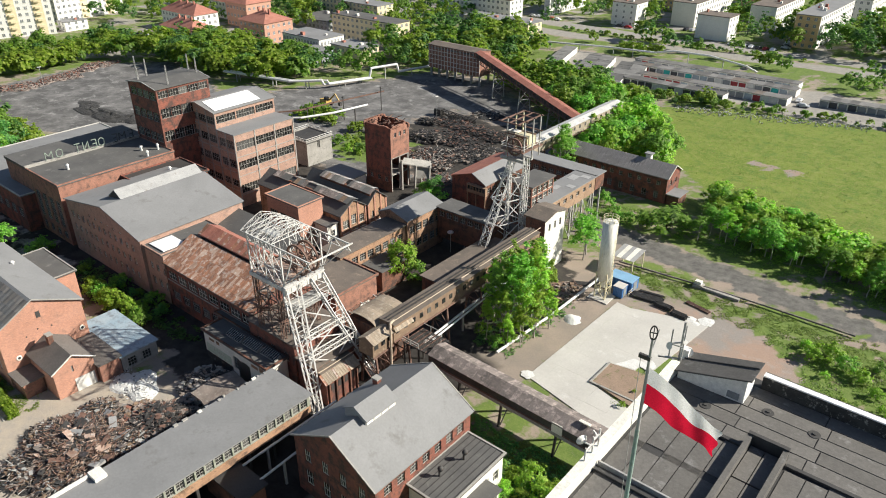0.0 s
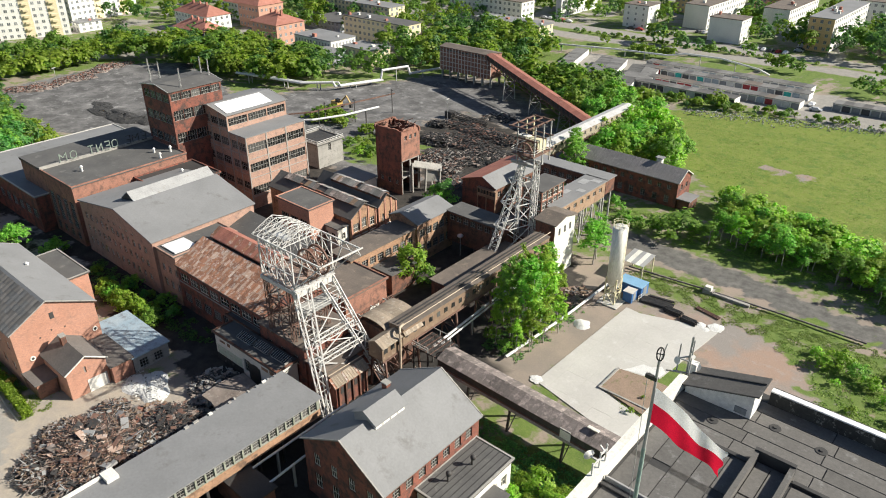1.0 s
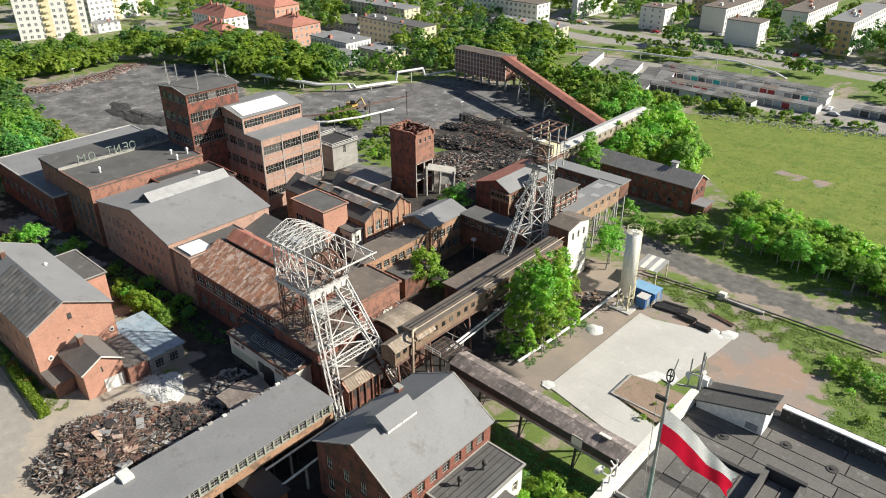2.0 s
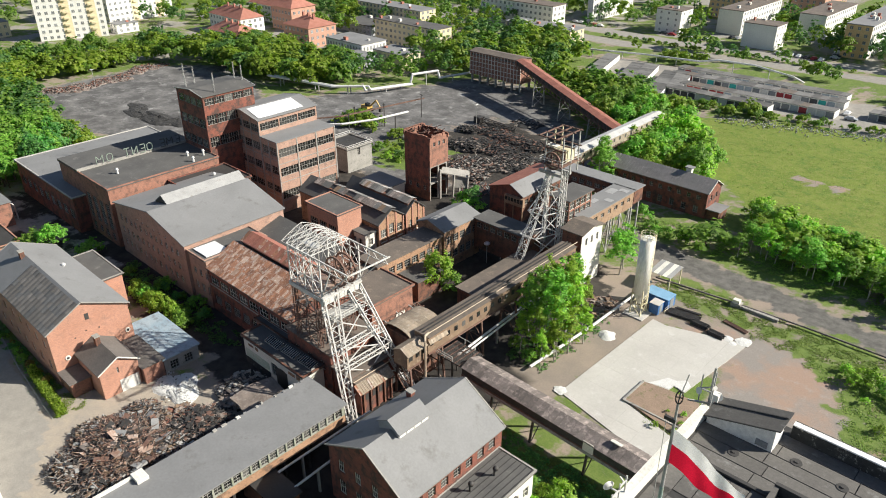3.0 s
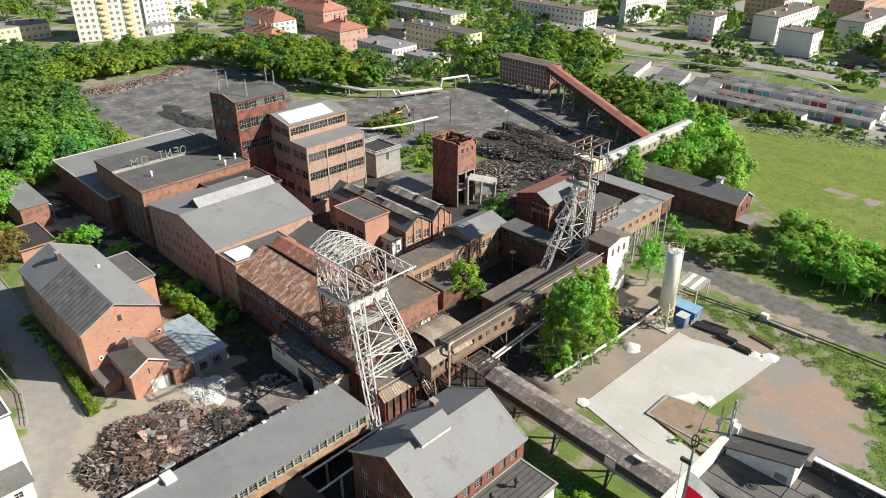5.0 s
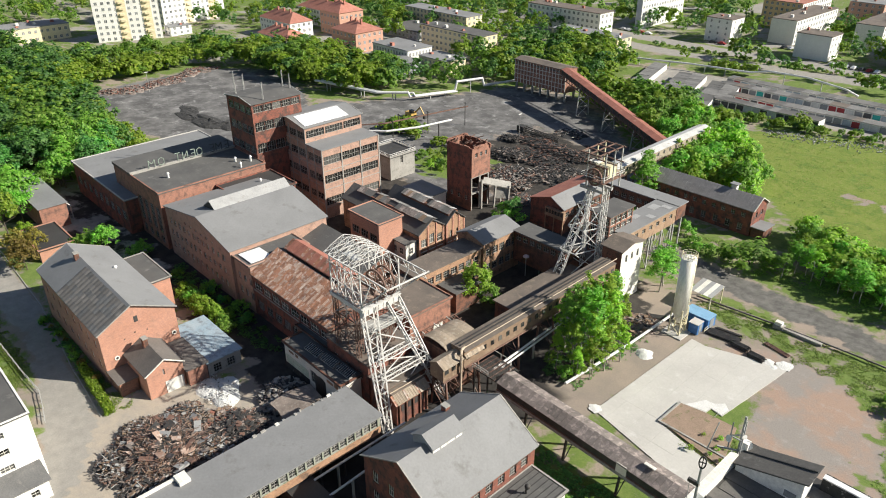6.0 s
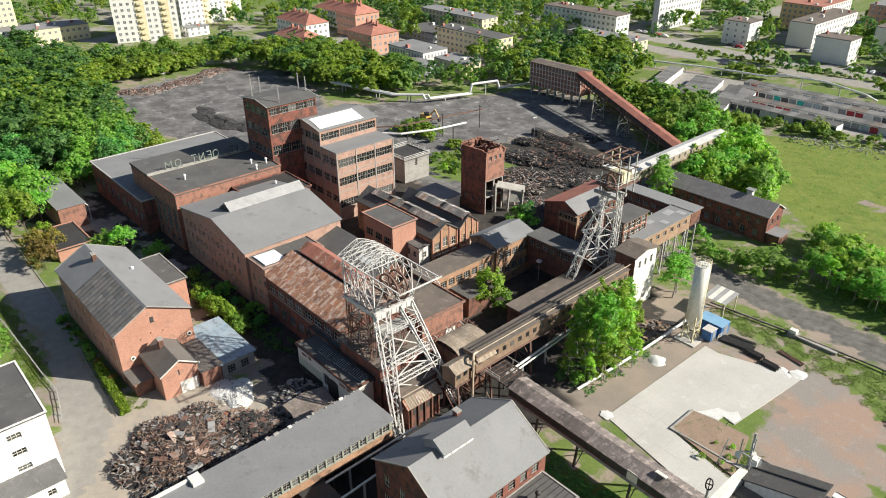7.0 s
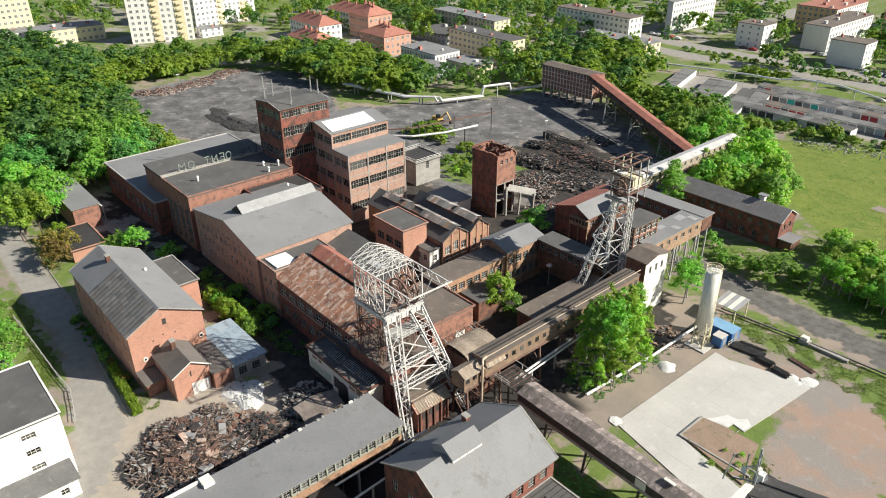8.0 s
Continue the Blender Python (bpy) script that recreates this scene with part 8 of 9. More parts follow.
for y in (-1.2, 0.8):
    part("track", fresh((-2.2, y, 0, 2.2, y + 0.6, 0.9)), STEEL_DARK, ex)
part("body", fresh((-2.0, -1.3, 1.0, 1.4, 1.3, 2.1)), YELLOW, ex)
part("cab", fresh((0.2, -1.2, 2.1, 1.6, 0.0, 3.2)), GLASS, ex)
bm = B()
bar(bm, (1.2, 0.6, 1.8), (4.4, 0.6, 4.6), 0.45)
bar(bm, (4.4, 0.6, 4.6), (6.6, 0.6, 2.0), 0.35)
part("boom", bm, YELLOW, ex)
part("bucket", fresh((6.2, 0.1, 0.8, 7.2, 1.1, 1.9)), STEEL_DARK, ex)

globe = thing("globe_lamp", "yard lamp with a pale round head on a thin post", "lamp", at_grid(-90.7, 110.8, 0))
bm = B()
cyl(bm, 0, 0, 0, 4.6, 0.09, 0.07, 10)
part("post", bm, STEEL_GREY, globe)
bm = B()
for k in range(6):
    r0, r1 = (0.2, 0.55, 0.72, 0.72, 0.55, 0.25, 0.02)[k:k + 2]
    cyl(bm, 0, 0, 4.6 + 0.16 * k, 4.76 + 0.16 * k, r0, r1, 16)
part("head", bm, mat("pinkish_glass", (0.74, 0.60, 0.58), (0.68, 0.56, 0.54), 0.3, 1, 4, 0.0), globe, "pale pinkish round lamp head")

# ---------------------------------------------------------------- garages
def garage(root_label, door, roof):
    g = thing("garage", root_label, "garage", pose(0, 0, 0), group="rows of lock-up garages")
    bm = B()
    for b in ((0, 0, 0, 0.15, 5.6, 2.5), (2.85, 0, 0, 3.0, 5.6, 2.5), (0.15, 5.45, 0, 2.85, 5.6, 2.5), (0.15, 0, 2.15, 2.85, 0.12, 2.5)):
        box(bm, *b)
    part("body", bm, STUCCO[0], g)
    bm = B()
    slab_from(bm, ((-0.02, -0.35, 2.72), (3.02, -0.35, 2.72), (3.02, 5.7, 2.58), (-0.02, 5.7, 2.58)), 0.14)
    part("roof", bm, roof, g)
    part("door", fresh((0.2, 0.02, 0.02, 2.8, 0.1, 2.14)), door, g)
    return g


door_words = ("white", "grey", "red", "dark", "teal", "pale blue")
kinds = [garage(f"lock-up garage with a felt roof and a {w} door", d, r) for w, d, r in zip(door_words, DOORS, (FELT_MID, FELT_MID, FELT_BROWN, FELT_DARK, FELT_MID, FELT_DARK))]
rg = random.Random(21)
used = [False] * 6


def put_garage(k, m):
    if used[k]:
        copy_thing(kinds[k], m)
    else:
        kinds[k].matrix_basis, used[k] = m, True


for q, s_from, n, mix_of in ((262.6, -127, 13, (3, 3, 1, 3, 0)), (271.4, -126, 19, (2, 1, 2, 0, 5, 3, 1)), (284.5, -136, 22, (1, 0, 2, 3, 5, 4, 1)), (294.0, -138, 22, (0, 1, 5, 0, 2, 1))):
    for i in range(n):
        step = 3.06
        put_garage(rg.choice(mix_of), at_grid(s_from + i * step, q + 0.10 * i * (1 if q > 268 else 0), rg.uniform(-0.04, 0.08)))
for base, n, ks in (((-173.7, 295.4), 14, (0, 1)), ((-156.6, 288.4), 15, (1, 3)), ((-151.1, 289.9), 16, (1, 0)), ((-139.6, 285.3), 13, (1, 3)), ((-134.1, 286.8), 8, (1, 0))):
    for i in range(n):
        p = Vector(base) + Vector((0.28, -0.96)) * (i * 3.06)
        put_garage(rg.choice(ks), at_grid(p.x, p.y, rg.uniform(-0.03, 0.08), -74.0))
for i in range(8):
    put_garage(rg.choice((1, 3, 1)), at_grid(-59 + i * 3.06, 281.0 + 0.3 * i, 0))

# ---------------------------------------------------------------- cars


def car(material, label):
    c = thing("car", label, "car", pose(0, 0, 0), group="parked cars")
    bm = B()
    prof = [(-2.1, 0.35), (2.1, 0.35), (2.15, 0.75), (1.2, 0.9), (0.6, 1.42), (-1.1, 1.45), (-1.8, 0.95), (-2.12, 0.85)]
    l, r = [bm.verts.new((x, -0.85 if z < 1 else -0.68, z)) for x, z in prof], [bm.verts.new((x, 0.85 if z < 1 else 0.68, z)) for x, z in prof]
    for i in range(8):
        bm.faces.new((l[i], r[i], r[(i + 1) % 8], l[(i + 1) % 8]))
    bm.faces.new(l[::-1])
    bm.faces.new(r)
    bmesh.ops.recalc_face_normals(bm, faces=bm.faces)
    part("body", bm, material, c)
    part("window", fresh((-1.2, -0.72, 1.0, 0.75, 0.72, 1.36)), FAR_GLASS, c)
    for x in (-1.35, 1.35):
        for y in (-0.88, 0.68):
            bm = B()
            cyl(bm, 0, 0, 0, 0.2, 0.33, 0.33, 14)
            part("wheel", bm, STEEL_DARK, c, at=pose(x, y, 0.33, -90))
    return c


cars = [car(m, f"{w} hatchback car parked") for m, w in zip(CARS, ("white", "silver", "dark", "red"))]
spots = [(-156.5, 257.6, -75), (-152.5, 262, -75), (-91, 259.6, 30), (-63, 276, 5), (-66, 282, 90), (-181, 362, 5), (-176, 361.5, 5), (-166, 362, 5), (-158, 363, 5)]
spots += [(-150 + i * 3.2, 376 + 0.4 * i, 80) for i in range(6)] + [(-120 + i * 3.3, 358, 85) for i in range(7)] + [(-97 - i * 0.6, 366 + i * 4, 5) for i in range(9)]
spots += [(-262 - i * 3, 262 + i * 1.2, 40) for i in range(8)] + [(-330 + i * 3.5, 236 + i, 70) for i in range(6)] + [(-232 + i * 4, 356, 2) for i in range(5)] + [(-360 + i * 4, 184 + i * 2, 20) for i in range(5)]
first = [True] * 4
for i, (s, q, a) in enumerate(spots):
    k = (0, 1, 2, 1, 0, 2, 3)[i % 7]
    m = at_grid(s, q, 0.02, a)
    if first[k]:
        cars[k].matrix_basis, first[k] = m, False
    else:
        copy_thing(cars[k], m)

# ---------------------------------------------------------------- the town behind


FOOTPRINTS = []


def town_block(label, s, q, a, b, h, material, storeys, turn=0, roof=None, hip=0.0, side=None, step=3.0, category="apartment block", win=(1.3, 1.35), faces="QS", sills=0.9):
    """A house of the town with storeys of windows on the faces that look towards the works, and a flat or hipped roof."""
    root = thing("apartment_block" if storeys > 2 else "town_house", label, category, at_grid(s, q, 0, turn))
    FOOTPRINTS.append((at_grid(s, q, 0, turn).inverted(), a, b))
    bm = B()
    box(bm, 0, 0, 0, a, b, h)
    part("wall", bm, material, root)
    if side:
        part("gable_wall", fresh((-0.02, -0.06, 0, a + 0.02, 0.0, h)), side, root)
    bm = B()
    if hip:
        e, m = 0.5, min(a, b) / 2
        lo = [(-e, -e, h), (a + e, -e, h), (a + e, b + e, h), (-e, b + e, h)]
        r0, r1 = ((m, b / 2, h + hip), (a - m, b / 2, h + hip)) if a > b else ((a / 2, m, h + hip), (a / 2, b - m, h + hip))
        v = [bm.verts.new(p) for p in lo + [r0, r1]]
        tri = ((0, 1, 5, 4), (1, 2, 5), (2, 3, 4, 5), (3, 0, 4)) if a > b else ((0, 1, 4), (1, 2, 5, 4), (2, 3, 5), (3, 0, 4, 5))
        for f in tri:
            bm.faces.new([v[i] for i in f])
        bm.faces.new([v[i] for i in (3, 2, 1, 0)])
        part("roof", bm, roof or TILE_RED, root)
        for i in range(3):
            x, y = (a * (0.3 + 0.2 * i), b / 2 - 1) if a > b else (a / 2 - 1, b * (0.3 + 0.2 * i))
            part("chimney", fresh((x, y, h + hip * 0.5, x + 0.9, y + 0.9, h + hip + 1.2)), TILE_RED, root)
    else:
        box(bm, -0.25, -0.25, h, a + 0.25, b + 0.25, h + 0.35)
        part("roof", bm, roof or FELT_BROWN, root)
        rd = random.Random(int(s * 3 + q))
        for i in range(max(2, int(a * b / 110))):
            x, y = rd.uniform(1, a - 2), rd.uniform(1, b - 2)
            part("roof_hatch", fresh((x, y, h + 0.35, x + rd.uniform(0.8, 1.6), y + rd.uniform(0.8, 1.8), h + rd.uniform(1.0, 1.8))), PLASTER if i % 2 else TILE_RED, root)
    ww, wh = win
    bm = B()
    box(bm, 0, 0, 0, ww, 0.05, wh, 0)
    box(bm, ww / 2 - 0.04, -0.02, 0, ww / 2 + 0.04, 0, wh, 1)
    box(bm, -0.06, -0.1, -0.1, ww + 0.06, 0.0, -0.02, 1)
    me = mesh_of(bm, "window", [FAR_GLASS, FRAME_WHITE])
    fh = h / storeys
    for f in faces:
        ln = a if f == "Q" else b
        n = max(1, int((ln - 1) / step))
        m0 = pose(0, -0.04 if not side else -0.1, 0) if f == "Q" else pose(a + 0.04, 0, 0, 0, 0, 90)
        for i in range(n):
            for k in range(storeys):
                shared("window", me, root, m0 @ pose(0.5 + (ln - 1) * (i + 0.5) / n - ww / 2, 0, k * fh + sills))
    return root


town_block("white four-storey block with a brown roof", -188.5, 366, 14, 13, 11.6, STUCCO[0], 4, step=4.2, win=(0.9, 1.1), roof=FELT_BROWN)
town_block("long white block with cream end wall", -163, 385, 13, 52, 12, STUCCO[0], 4, roof=FELT_BROWN, side=STUCCO_PALE, step=3.2, faces="S")
town_block("white four-storey block with a red-brown roof", -140, 362.5, 16, 12.5, 11.2, STUCCO[0], 4, step=3.6, win=(0.9, 1.1), faces="S", roof=FELT_BROWN)
town_block("long white block with cream end wall", -127.5, 401, 13, 48, 12, STUCCO[0], 4, roof=FELT_BROWN, side=STUCCO_PALE, step=3.2, faces="S")
town_block("grey school block with rows of windows", -230, 364, 3.5, 44, 17, STUCCO[0], 5, roof=FELT, side=STUCCO[3], step=2.6, faces="S", category="school")
town_block("long pale block with domed roof lights", -97, 372, 11, 60, 15, STUCCO[0], 5, roof=FELT, side=STUCCO[2], step=3.2)
town_block("orange and white block at the street corner", -186, 424, 22, 40, 14, STUCCO[0], 5, roof=TILE_RED, side=STUCCO[2], step=3.0)
town_block("red and white rendered block", -150, 452, 18, 40, 14, STUCCO[4], 5, roof=FELT, step=3.0)
town_block("white block among trees", -95, 450, 14, 40, 13, STUCCO[0], 4, roof=FELT_BROWN, step=3.2)
town_block("white block among trees", -60, 440, 14, 44, 13, STUCCO[0], 4, roof=FELT_BROWN, step=3.2)
town_block("cream four-storey block with a dark flat roof", -279, 247, 42, 11, 11.2, STUCCO[1], 4, roof=FELT_DARK, step=3.0, win=(1.4, 1.2))
town_block("long white two-storey office with a grey roof", -278, 215, 25.5, 15, 7.2, STUCCO[0], 2, roof=FELT, step=1.9, win=(0.9, 1.6), category="office")
town_block("low grey workshop with a flat roof", -256, 201, 14, 13, 5.0, STUCCO[3], 2, roof=FELT, step=2.6, category="workshop")
town_block("cream low workshop with a flat roof", -246, 216, 18, 12, 6.4, STUCCO[1], 2, roof=FELT, step=2.6, category="workshop")
town_block("pink tenement with a red tiled roof", -310, 214, 20, 17, 9.6, STUCCO[4], 3, hip=4.2, step=2.8, category="house")
town_block("white tenement with a red tiled roof", -334, 186, 26, 13, 8.0, STUCCO[0], 3, hip=4.0, step=2.8, category="house")
town_block("white tenement with a red tiled roof", -366, 206, 30, 14, 9.0, STUCCO[0], 3, hip=4.4, step=2.8, category="house")
town_block("pink tenement with a red tiled roof", -346, 232, 18, 16, 12, STUCCO[4], 3, hip=5.0, step=2.8, category="house")
town_block("white tenement with a red tiled roof", -380, 240, 40, 14, 9.0, STUCCO[0], 3, hip=4.4, step=2.8, category="house")
town_block("long flat market hall with a pale roof", -316, 254, 26, 20, 4.6, STUCCO[3], 2, roof=FELT_DARK, category="hall")
town_block("cream low block with a flat roof", -238, 300, 40, 12, 8, STUCCO[1], 3, roof=FELT, step=3.0)
town_block("cream low block with a flat roof", -330, 280, 50, 12, 10, STUCCO[1], 4, roof=FELT, step=3.0)
town_block("white block with a flat roof", -280, 330, 50, 12, 12, STUCCO[0], 4, roof=FELT_BROWN, step=3.0)
TOWERS = ((-415.2, 136.0, 32.0, -20.5), (-433.0, 173.5, 41.0, 7))
for s, q, b, turn in TOWERS:
    town_block("white eleven-storey tower block with cream bands", s, q, 13, b, 33, STUCCO[0], 11, turn=turn, side=STUCCO_PALE, roof=FELT, step=2.9, win=(1.4, 1.3), faces="SQ")
town_block("white and cream tower block", -478, 72, 13, 28, 34, STUCCO[1], 11, side=STUCCO[0], roof=FELT, step=2.9, win=(1.4, 1.3), faces="S")
for s, q, b, turn in TOWERS:
    for y0 in (0.36, 0.74):
        bal = thing("balcony_column", "cream strip of stacked balconies on the tower block", "balconies", at_grid(s, q, 0, turn) @ pose(13.02, b * y0, 0))
        part("cream_band", fresh((0, 0, 0, 0.08, 4.6, 33)), STUCCO[1], bal)
        for k in range(11):
            part("balcony", fresh((0.09, 1.1, k * 3 + 0.9, 1.0, 3.5, k * 3 + 1.9)), STUCCO[1], bal)
town_block("low school with a grey roof and skylights", -446, 92, 18, 34, 7.5, STUCCO[1], 2, roof=FELT, step=2.8, category="school")
town_block("low white shop hall", -462, 80, 12, 14, 5, STUCCO[0], 2, roof=FELT, category="shop")
town_block("low white shop hall", -400, 166, 8, 12, 4.6, STUCCO[0], 2, roof=FELT, category="shop")

# ---------------------------------------------------------------- trees and shrubs


def crown_mesh(name, rx, rz, clumps, leaves, size, material, seed, base=0.3, ragged=0.5):
    """A crown of leaf clumps: many small leaf quads round points scattered through an uneven ellipsoid."""
    r = np.random.RandomState(seed)
    vs, fs = [], []
    cz = base + rz
    for c in range(clumps):
        d = r.normal(size=3)
        d /= np.linalg.norm(d)
        if d[2] < -0.55:
            d[2] *= -0.6
        rad = r.uniform(0.45, 1.0) ** 0.5 * (1 + ragged * 0.28 * math.sin(3.1 * d[0] + 4.3 * d[1] + seed) + ragged * 0.2 * r.normal())
        taper = 1 - 0.35 * max(0, d[2])
        p = np.array([d[0] * rx * rad * taper, d[1] * rx * rad * taper, cz + d[2] * rz * rad])
        cr = r.uniform(0.18, 0.31) * rx + 0.25
        core = cr * 0.52
        o = len(vs)
        vs += [p + np.array(e) * core * r.uniform(0.75, 1.15) for e in ((1, 0, 0), (0, 1, 0), (-1, 0, 0), (0, -1, 0), (0, 0, 0.8), (0, 0, -0.7))]
        fs += [(o, o + 1, o + 4), (o + 1, o + 2, o + 4), (o + 2, o + 3, o + 4), (o + 3, o, o + 4), (o + 1, o, o + 5), (o + 2, o + 1, o + 5), (o + 3, o + 2, o + 5), (o, o + 3, o + 5)]
        n = max(6, int(leaves * r.uniform(0.6, 1.4)))
        dd = r.normal(size=(n, 3))
        dd /= np.linalg.norm(dd, axis=1, keepdims=True)
        pos = p + dd * cr * r.uniform(0.35, 1.0, (n, 1)) * [1, 1, 0.8]
        for k in range(n):
            nn = dd[k] * 0.4 + d * 0.45 + r.normal(size=3) * 0.28 + [0, 0, 0.6]
            nn /= np.linalg.norm(nn)
            a = np.cross(nn, r.normal(size=3))
            a /= np.linalg.norm(a)
            b = np.cross(nn, a)
            s = size * r.uniform(0.6, 1.3)
            o = len(vs)
            vs += [pos[k] - a * s * 0.5, pos[k] + b * s * 0.36, pos[k] + a * s * 0.6, pos[k] - b * s * 0.36]
            fs.append((o, o + 1, o + 2, o + 3))
    me = bpy.data.meshes.new(name)
    me.from_pydata([tuple(v) for v in vs], [], fs)
    me.materials.append(material)
    return me


def trunk_mesh(h, r0, material, seed, limbs=7, rx=3.0):
    r = random.Random(seed)
    bm = B()
    pts, p = [], Vector((0, 0, -0.2))
    for i in range(6):
        pts.append(p.copy())
        p += Vector((r.uniform(-0.2, 0.2), r.uniform(-0.2, 0.2), h / 5.2))
    for i in range(5):
        w0, w1 = r0 * (1 - i / 6.5) * 2, r0 * (1 - (i + 1) / 6.5) * 2
        bar(bm, pts[i], pts[i + 1], (w0 + w1) / 2, 0, 7)
    for i in range(limbs):
        b = pts[2].lerp(pts[4], r.random())
        a = r.uniform(0, 6.28)
        e = b + Vector((math.cos(a) * rx * r.uniform(0.4, 0.75), math.sin(a) * rx * r.uniform(0.4, 0.75), h * r.uniform(0.08, 0.3)))
        bar(bm, b, e, r0 * 0.55, 0, 5)
        bar(bm, e, e + Vector((math.cos(a + 0.6) * rx * 0.25, math.sin(a + 0.6) * rx * 0.25, h * 0.08)), r0 * 0.3, 0, 5)
    return mesh_of(bm, "trunk", material)


# prototypes: (label, crown radius, crown half height, crown base, leaf material, clumps, leaves, leaf size, trunk height, trunk radius, bark)
KINDS = {
    "broad": ("broad leafy deciduous tree in full leaf", 4.6, 4.6, 3.0, LEAF, 62, 46, 0.62, 7.0, 0.26, BARK),
    "broad2": ("spreading deciduous tree with a dense crown", 5.2, 4.4, 2.6, LEAF, 70, 46, 0.62, 6.6, 0.28, BARK),
    "dark": ("dark green densely leafed tree", 4.6, 5.2, 2.6, LEAF_DARK, 66, 46, 0.6, 7.4, 0.28, BARK),
    "lime": ("bright yellow-green young tree", 3.6, 4.0, 2.2, LEAF_LIME, 50, 44, 0.55, 6.0, 0.17, BARK),
    "limelow": ("lush lime-green tree leafy to the ground", 3.4, 4.2, 0.2, LEAF_LIME, 56, 46, 0.5, 4.6, 0.15, BARK),
    "broadlow": ("bushy green tree leafy to the ground", 3.6, 4.0, 0.2, LEAF, 56, 46, 0.52, 4.6, 0.16, BARK),
    "birch": ("tall slender birch in fresh leaf", 2.0, 7.0, 1.2, LEAF_LIME, 66, 56, 0.36, 11.0, 0.15, BARK_PALE),
    "birch2": ("tall birch with hanging fresh green leaves", 2.2, 6.4, 1.0, LEAF, 66, 56, 0.36, 10.0, 0.15, BARK_PALE),
    "bush": ("dense green leafy shrub", 2.4, 1.8, 0.1, LEAF, 34, 40, 0.4, 1.6, 0.08, BARK),
    "limebush": ("bright lime-green leafy shrub", 2.4, 1.8, 0.1, LEAF_LIME, 34, 40, 0.4, 1.6, 0.08, BARK),
    "russet": ("russet and olive leaved small tree", 3.2, 2.8, 1.0, LEAF_RUSSET, 44, 40, 0.45, 4.0, 0.13, BARK),
}
PROTO = {}
for k, (lab, rx, rz, base, lm, cl, lv, size, th, tr, bk) in KINDS.items():
    PROTO[k] = [(crown_mesh("crown", rx, rz, int(cl * 0.8), int(lv * 0.66), size * 1.0, lm, 31 + 7 * i + len(PROTO) * 13, base), trunk_mesh(th, tr, bk, 3 * i + len(PROTO), 7 if rx > 2.6 else 5, rx)) for i in range(3)]
FAR_CROWN = {}
for k, (lab, rx, rz, base, lm, cl, lv, size, th, tr, bk) in KINDS.items():
    FAR_CROWN[k] = []
    for i in range(3):
        me = crown_mesh("far_crown", rx, rz + max(0, base - 0.6) / 2, 27, 16, 0.98 if rx > 2.6 else 0.66, lm, 301 + 5 * i, min(base, 0.6))
        co = np.zeros(len(me.vertices) * 3)
        me.vertices.foreach_get("co", co)
        me.calc_loop_triangles()
        fc = np.zeros(len(me.loop_triangles) * 3, np.int32)
        me.loop_triangles.foreach_get("vertices", fc)
        FAR_CROWN[k].append((co.reshape(-1, 3), fc.reshape(-1, 3)))
        bpy.data.meshes.remove(me)
rt = random.Random(77)


WANTED = []


def plant(kind, s, q, height=None, z=0.0, wide=1.0):
    """Notes a plant down; all are set out together at the end, the nearest as objects of their own."""
    w = GRID @ Vector((s, q, 0))
    far = math.hypot(s, q)
    if far > 620 or (far > 190 and not -46 < math.degrees(math.atan2(w.x, w.y)) < 38):
        return
    for m, a, b in FOOTPRINTS:
        v = m @ w
        if -2.2 < v.x < a + 2.2 and -2.2 < v.y < b + 2.2:
            return
    full = KINDS[kind][3] + 2 * KINDS[kind][2]
    f = height / full if height else rt.uniform(0.85, 1.15)
    fw = f * wide * rt.uniform(0.9, 1.12)
    WANTED.append((math.hypot(s, q), kind, s, q, z, f, fw, rt.uniform(0, 360), rt.randrange(3)))


def set_out(limit):
    WANTED.sort(key=lambda w: w[0])
    count, vs, fs, mats_of = 0, [], [], []
    names = [LEAF, LEAF_DARK, LEAF_LIME, LEAF_RUSSET]
    rm, MIXED = random.Random(5), (LEAF, LEAF, LEAF, LEAF_LIME, LEAF_DARK)
    total = 0
    for dist, kind, s, q, z, f, fw, turn, v in WANTED:
        m = at_grid(s, q, z, turn) @ Matrix.Diagonal((fw, fw, f, 1))
        shrub = kind in ("bush", "limebush")
        count += not shrub
        if count <= limit and not (shrub and dist > 190):
            t = new("shrub" if shrub else "tree")
            t.matrix_basis = m
            tagged(t, KINDS[kind][0], "shrub" if shrub else "tree")
            for nm, me in zip(("crown", "trunk"), PROTO[kind][v]):
                ob = new(nm, me)
                ob.parent = t
            continue
        co, fc = FAR_CROWN[kind][v]
        mm = np.array(m)
        vs.append(co @ mm[:3, :3].T + mm[:3, 3])
        fs.append(fc + total)
        mats_of.append(np.full(len(fc), names.index(rm.choice(MIXED) if kind in ("broad", "broad2", "broadlow", "bush") else KINDS[kind][4]), np.int32))
        total += len(co)
    co, fc = np.concatenate(vs), np.concatenate(fs)
    me = bpy.data.meshes.new("far_wood")
    me.vertices.add(len(co))
    me.vertices.foreach_set("co", co.astype(np.float32).ravel())
    me.loops.add(fc.size)
    me.loops.foreach_set("vertex_index", fc.astype(np.int32).ravel())
    me.polygons.add(len(fc))
    me.polygons.foreach_set("loop_start", np.arange(0, fc.size, 3, dtype=np.int32))
    me.polygons.foreach_set("material_index", np.concatenate(mats_of))
    for m in names:
        me.materials.append(m)
    me.update(calc_edges=True)
    me.validate()
    tagged(new("far_wood", me), "distant woods, street trees and scrub around the town", "woods", kind="stuff")


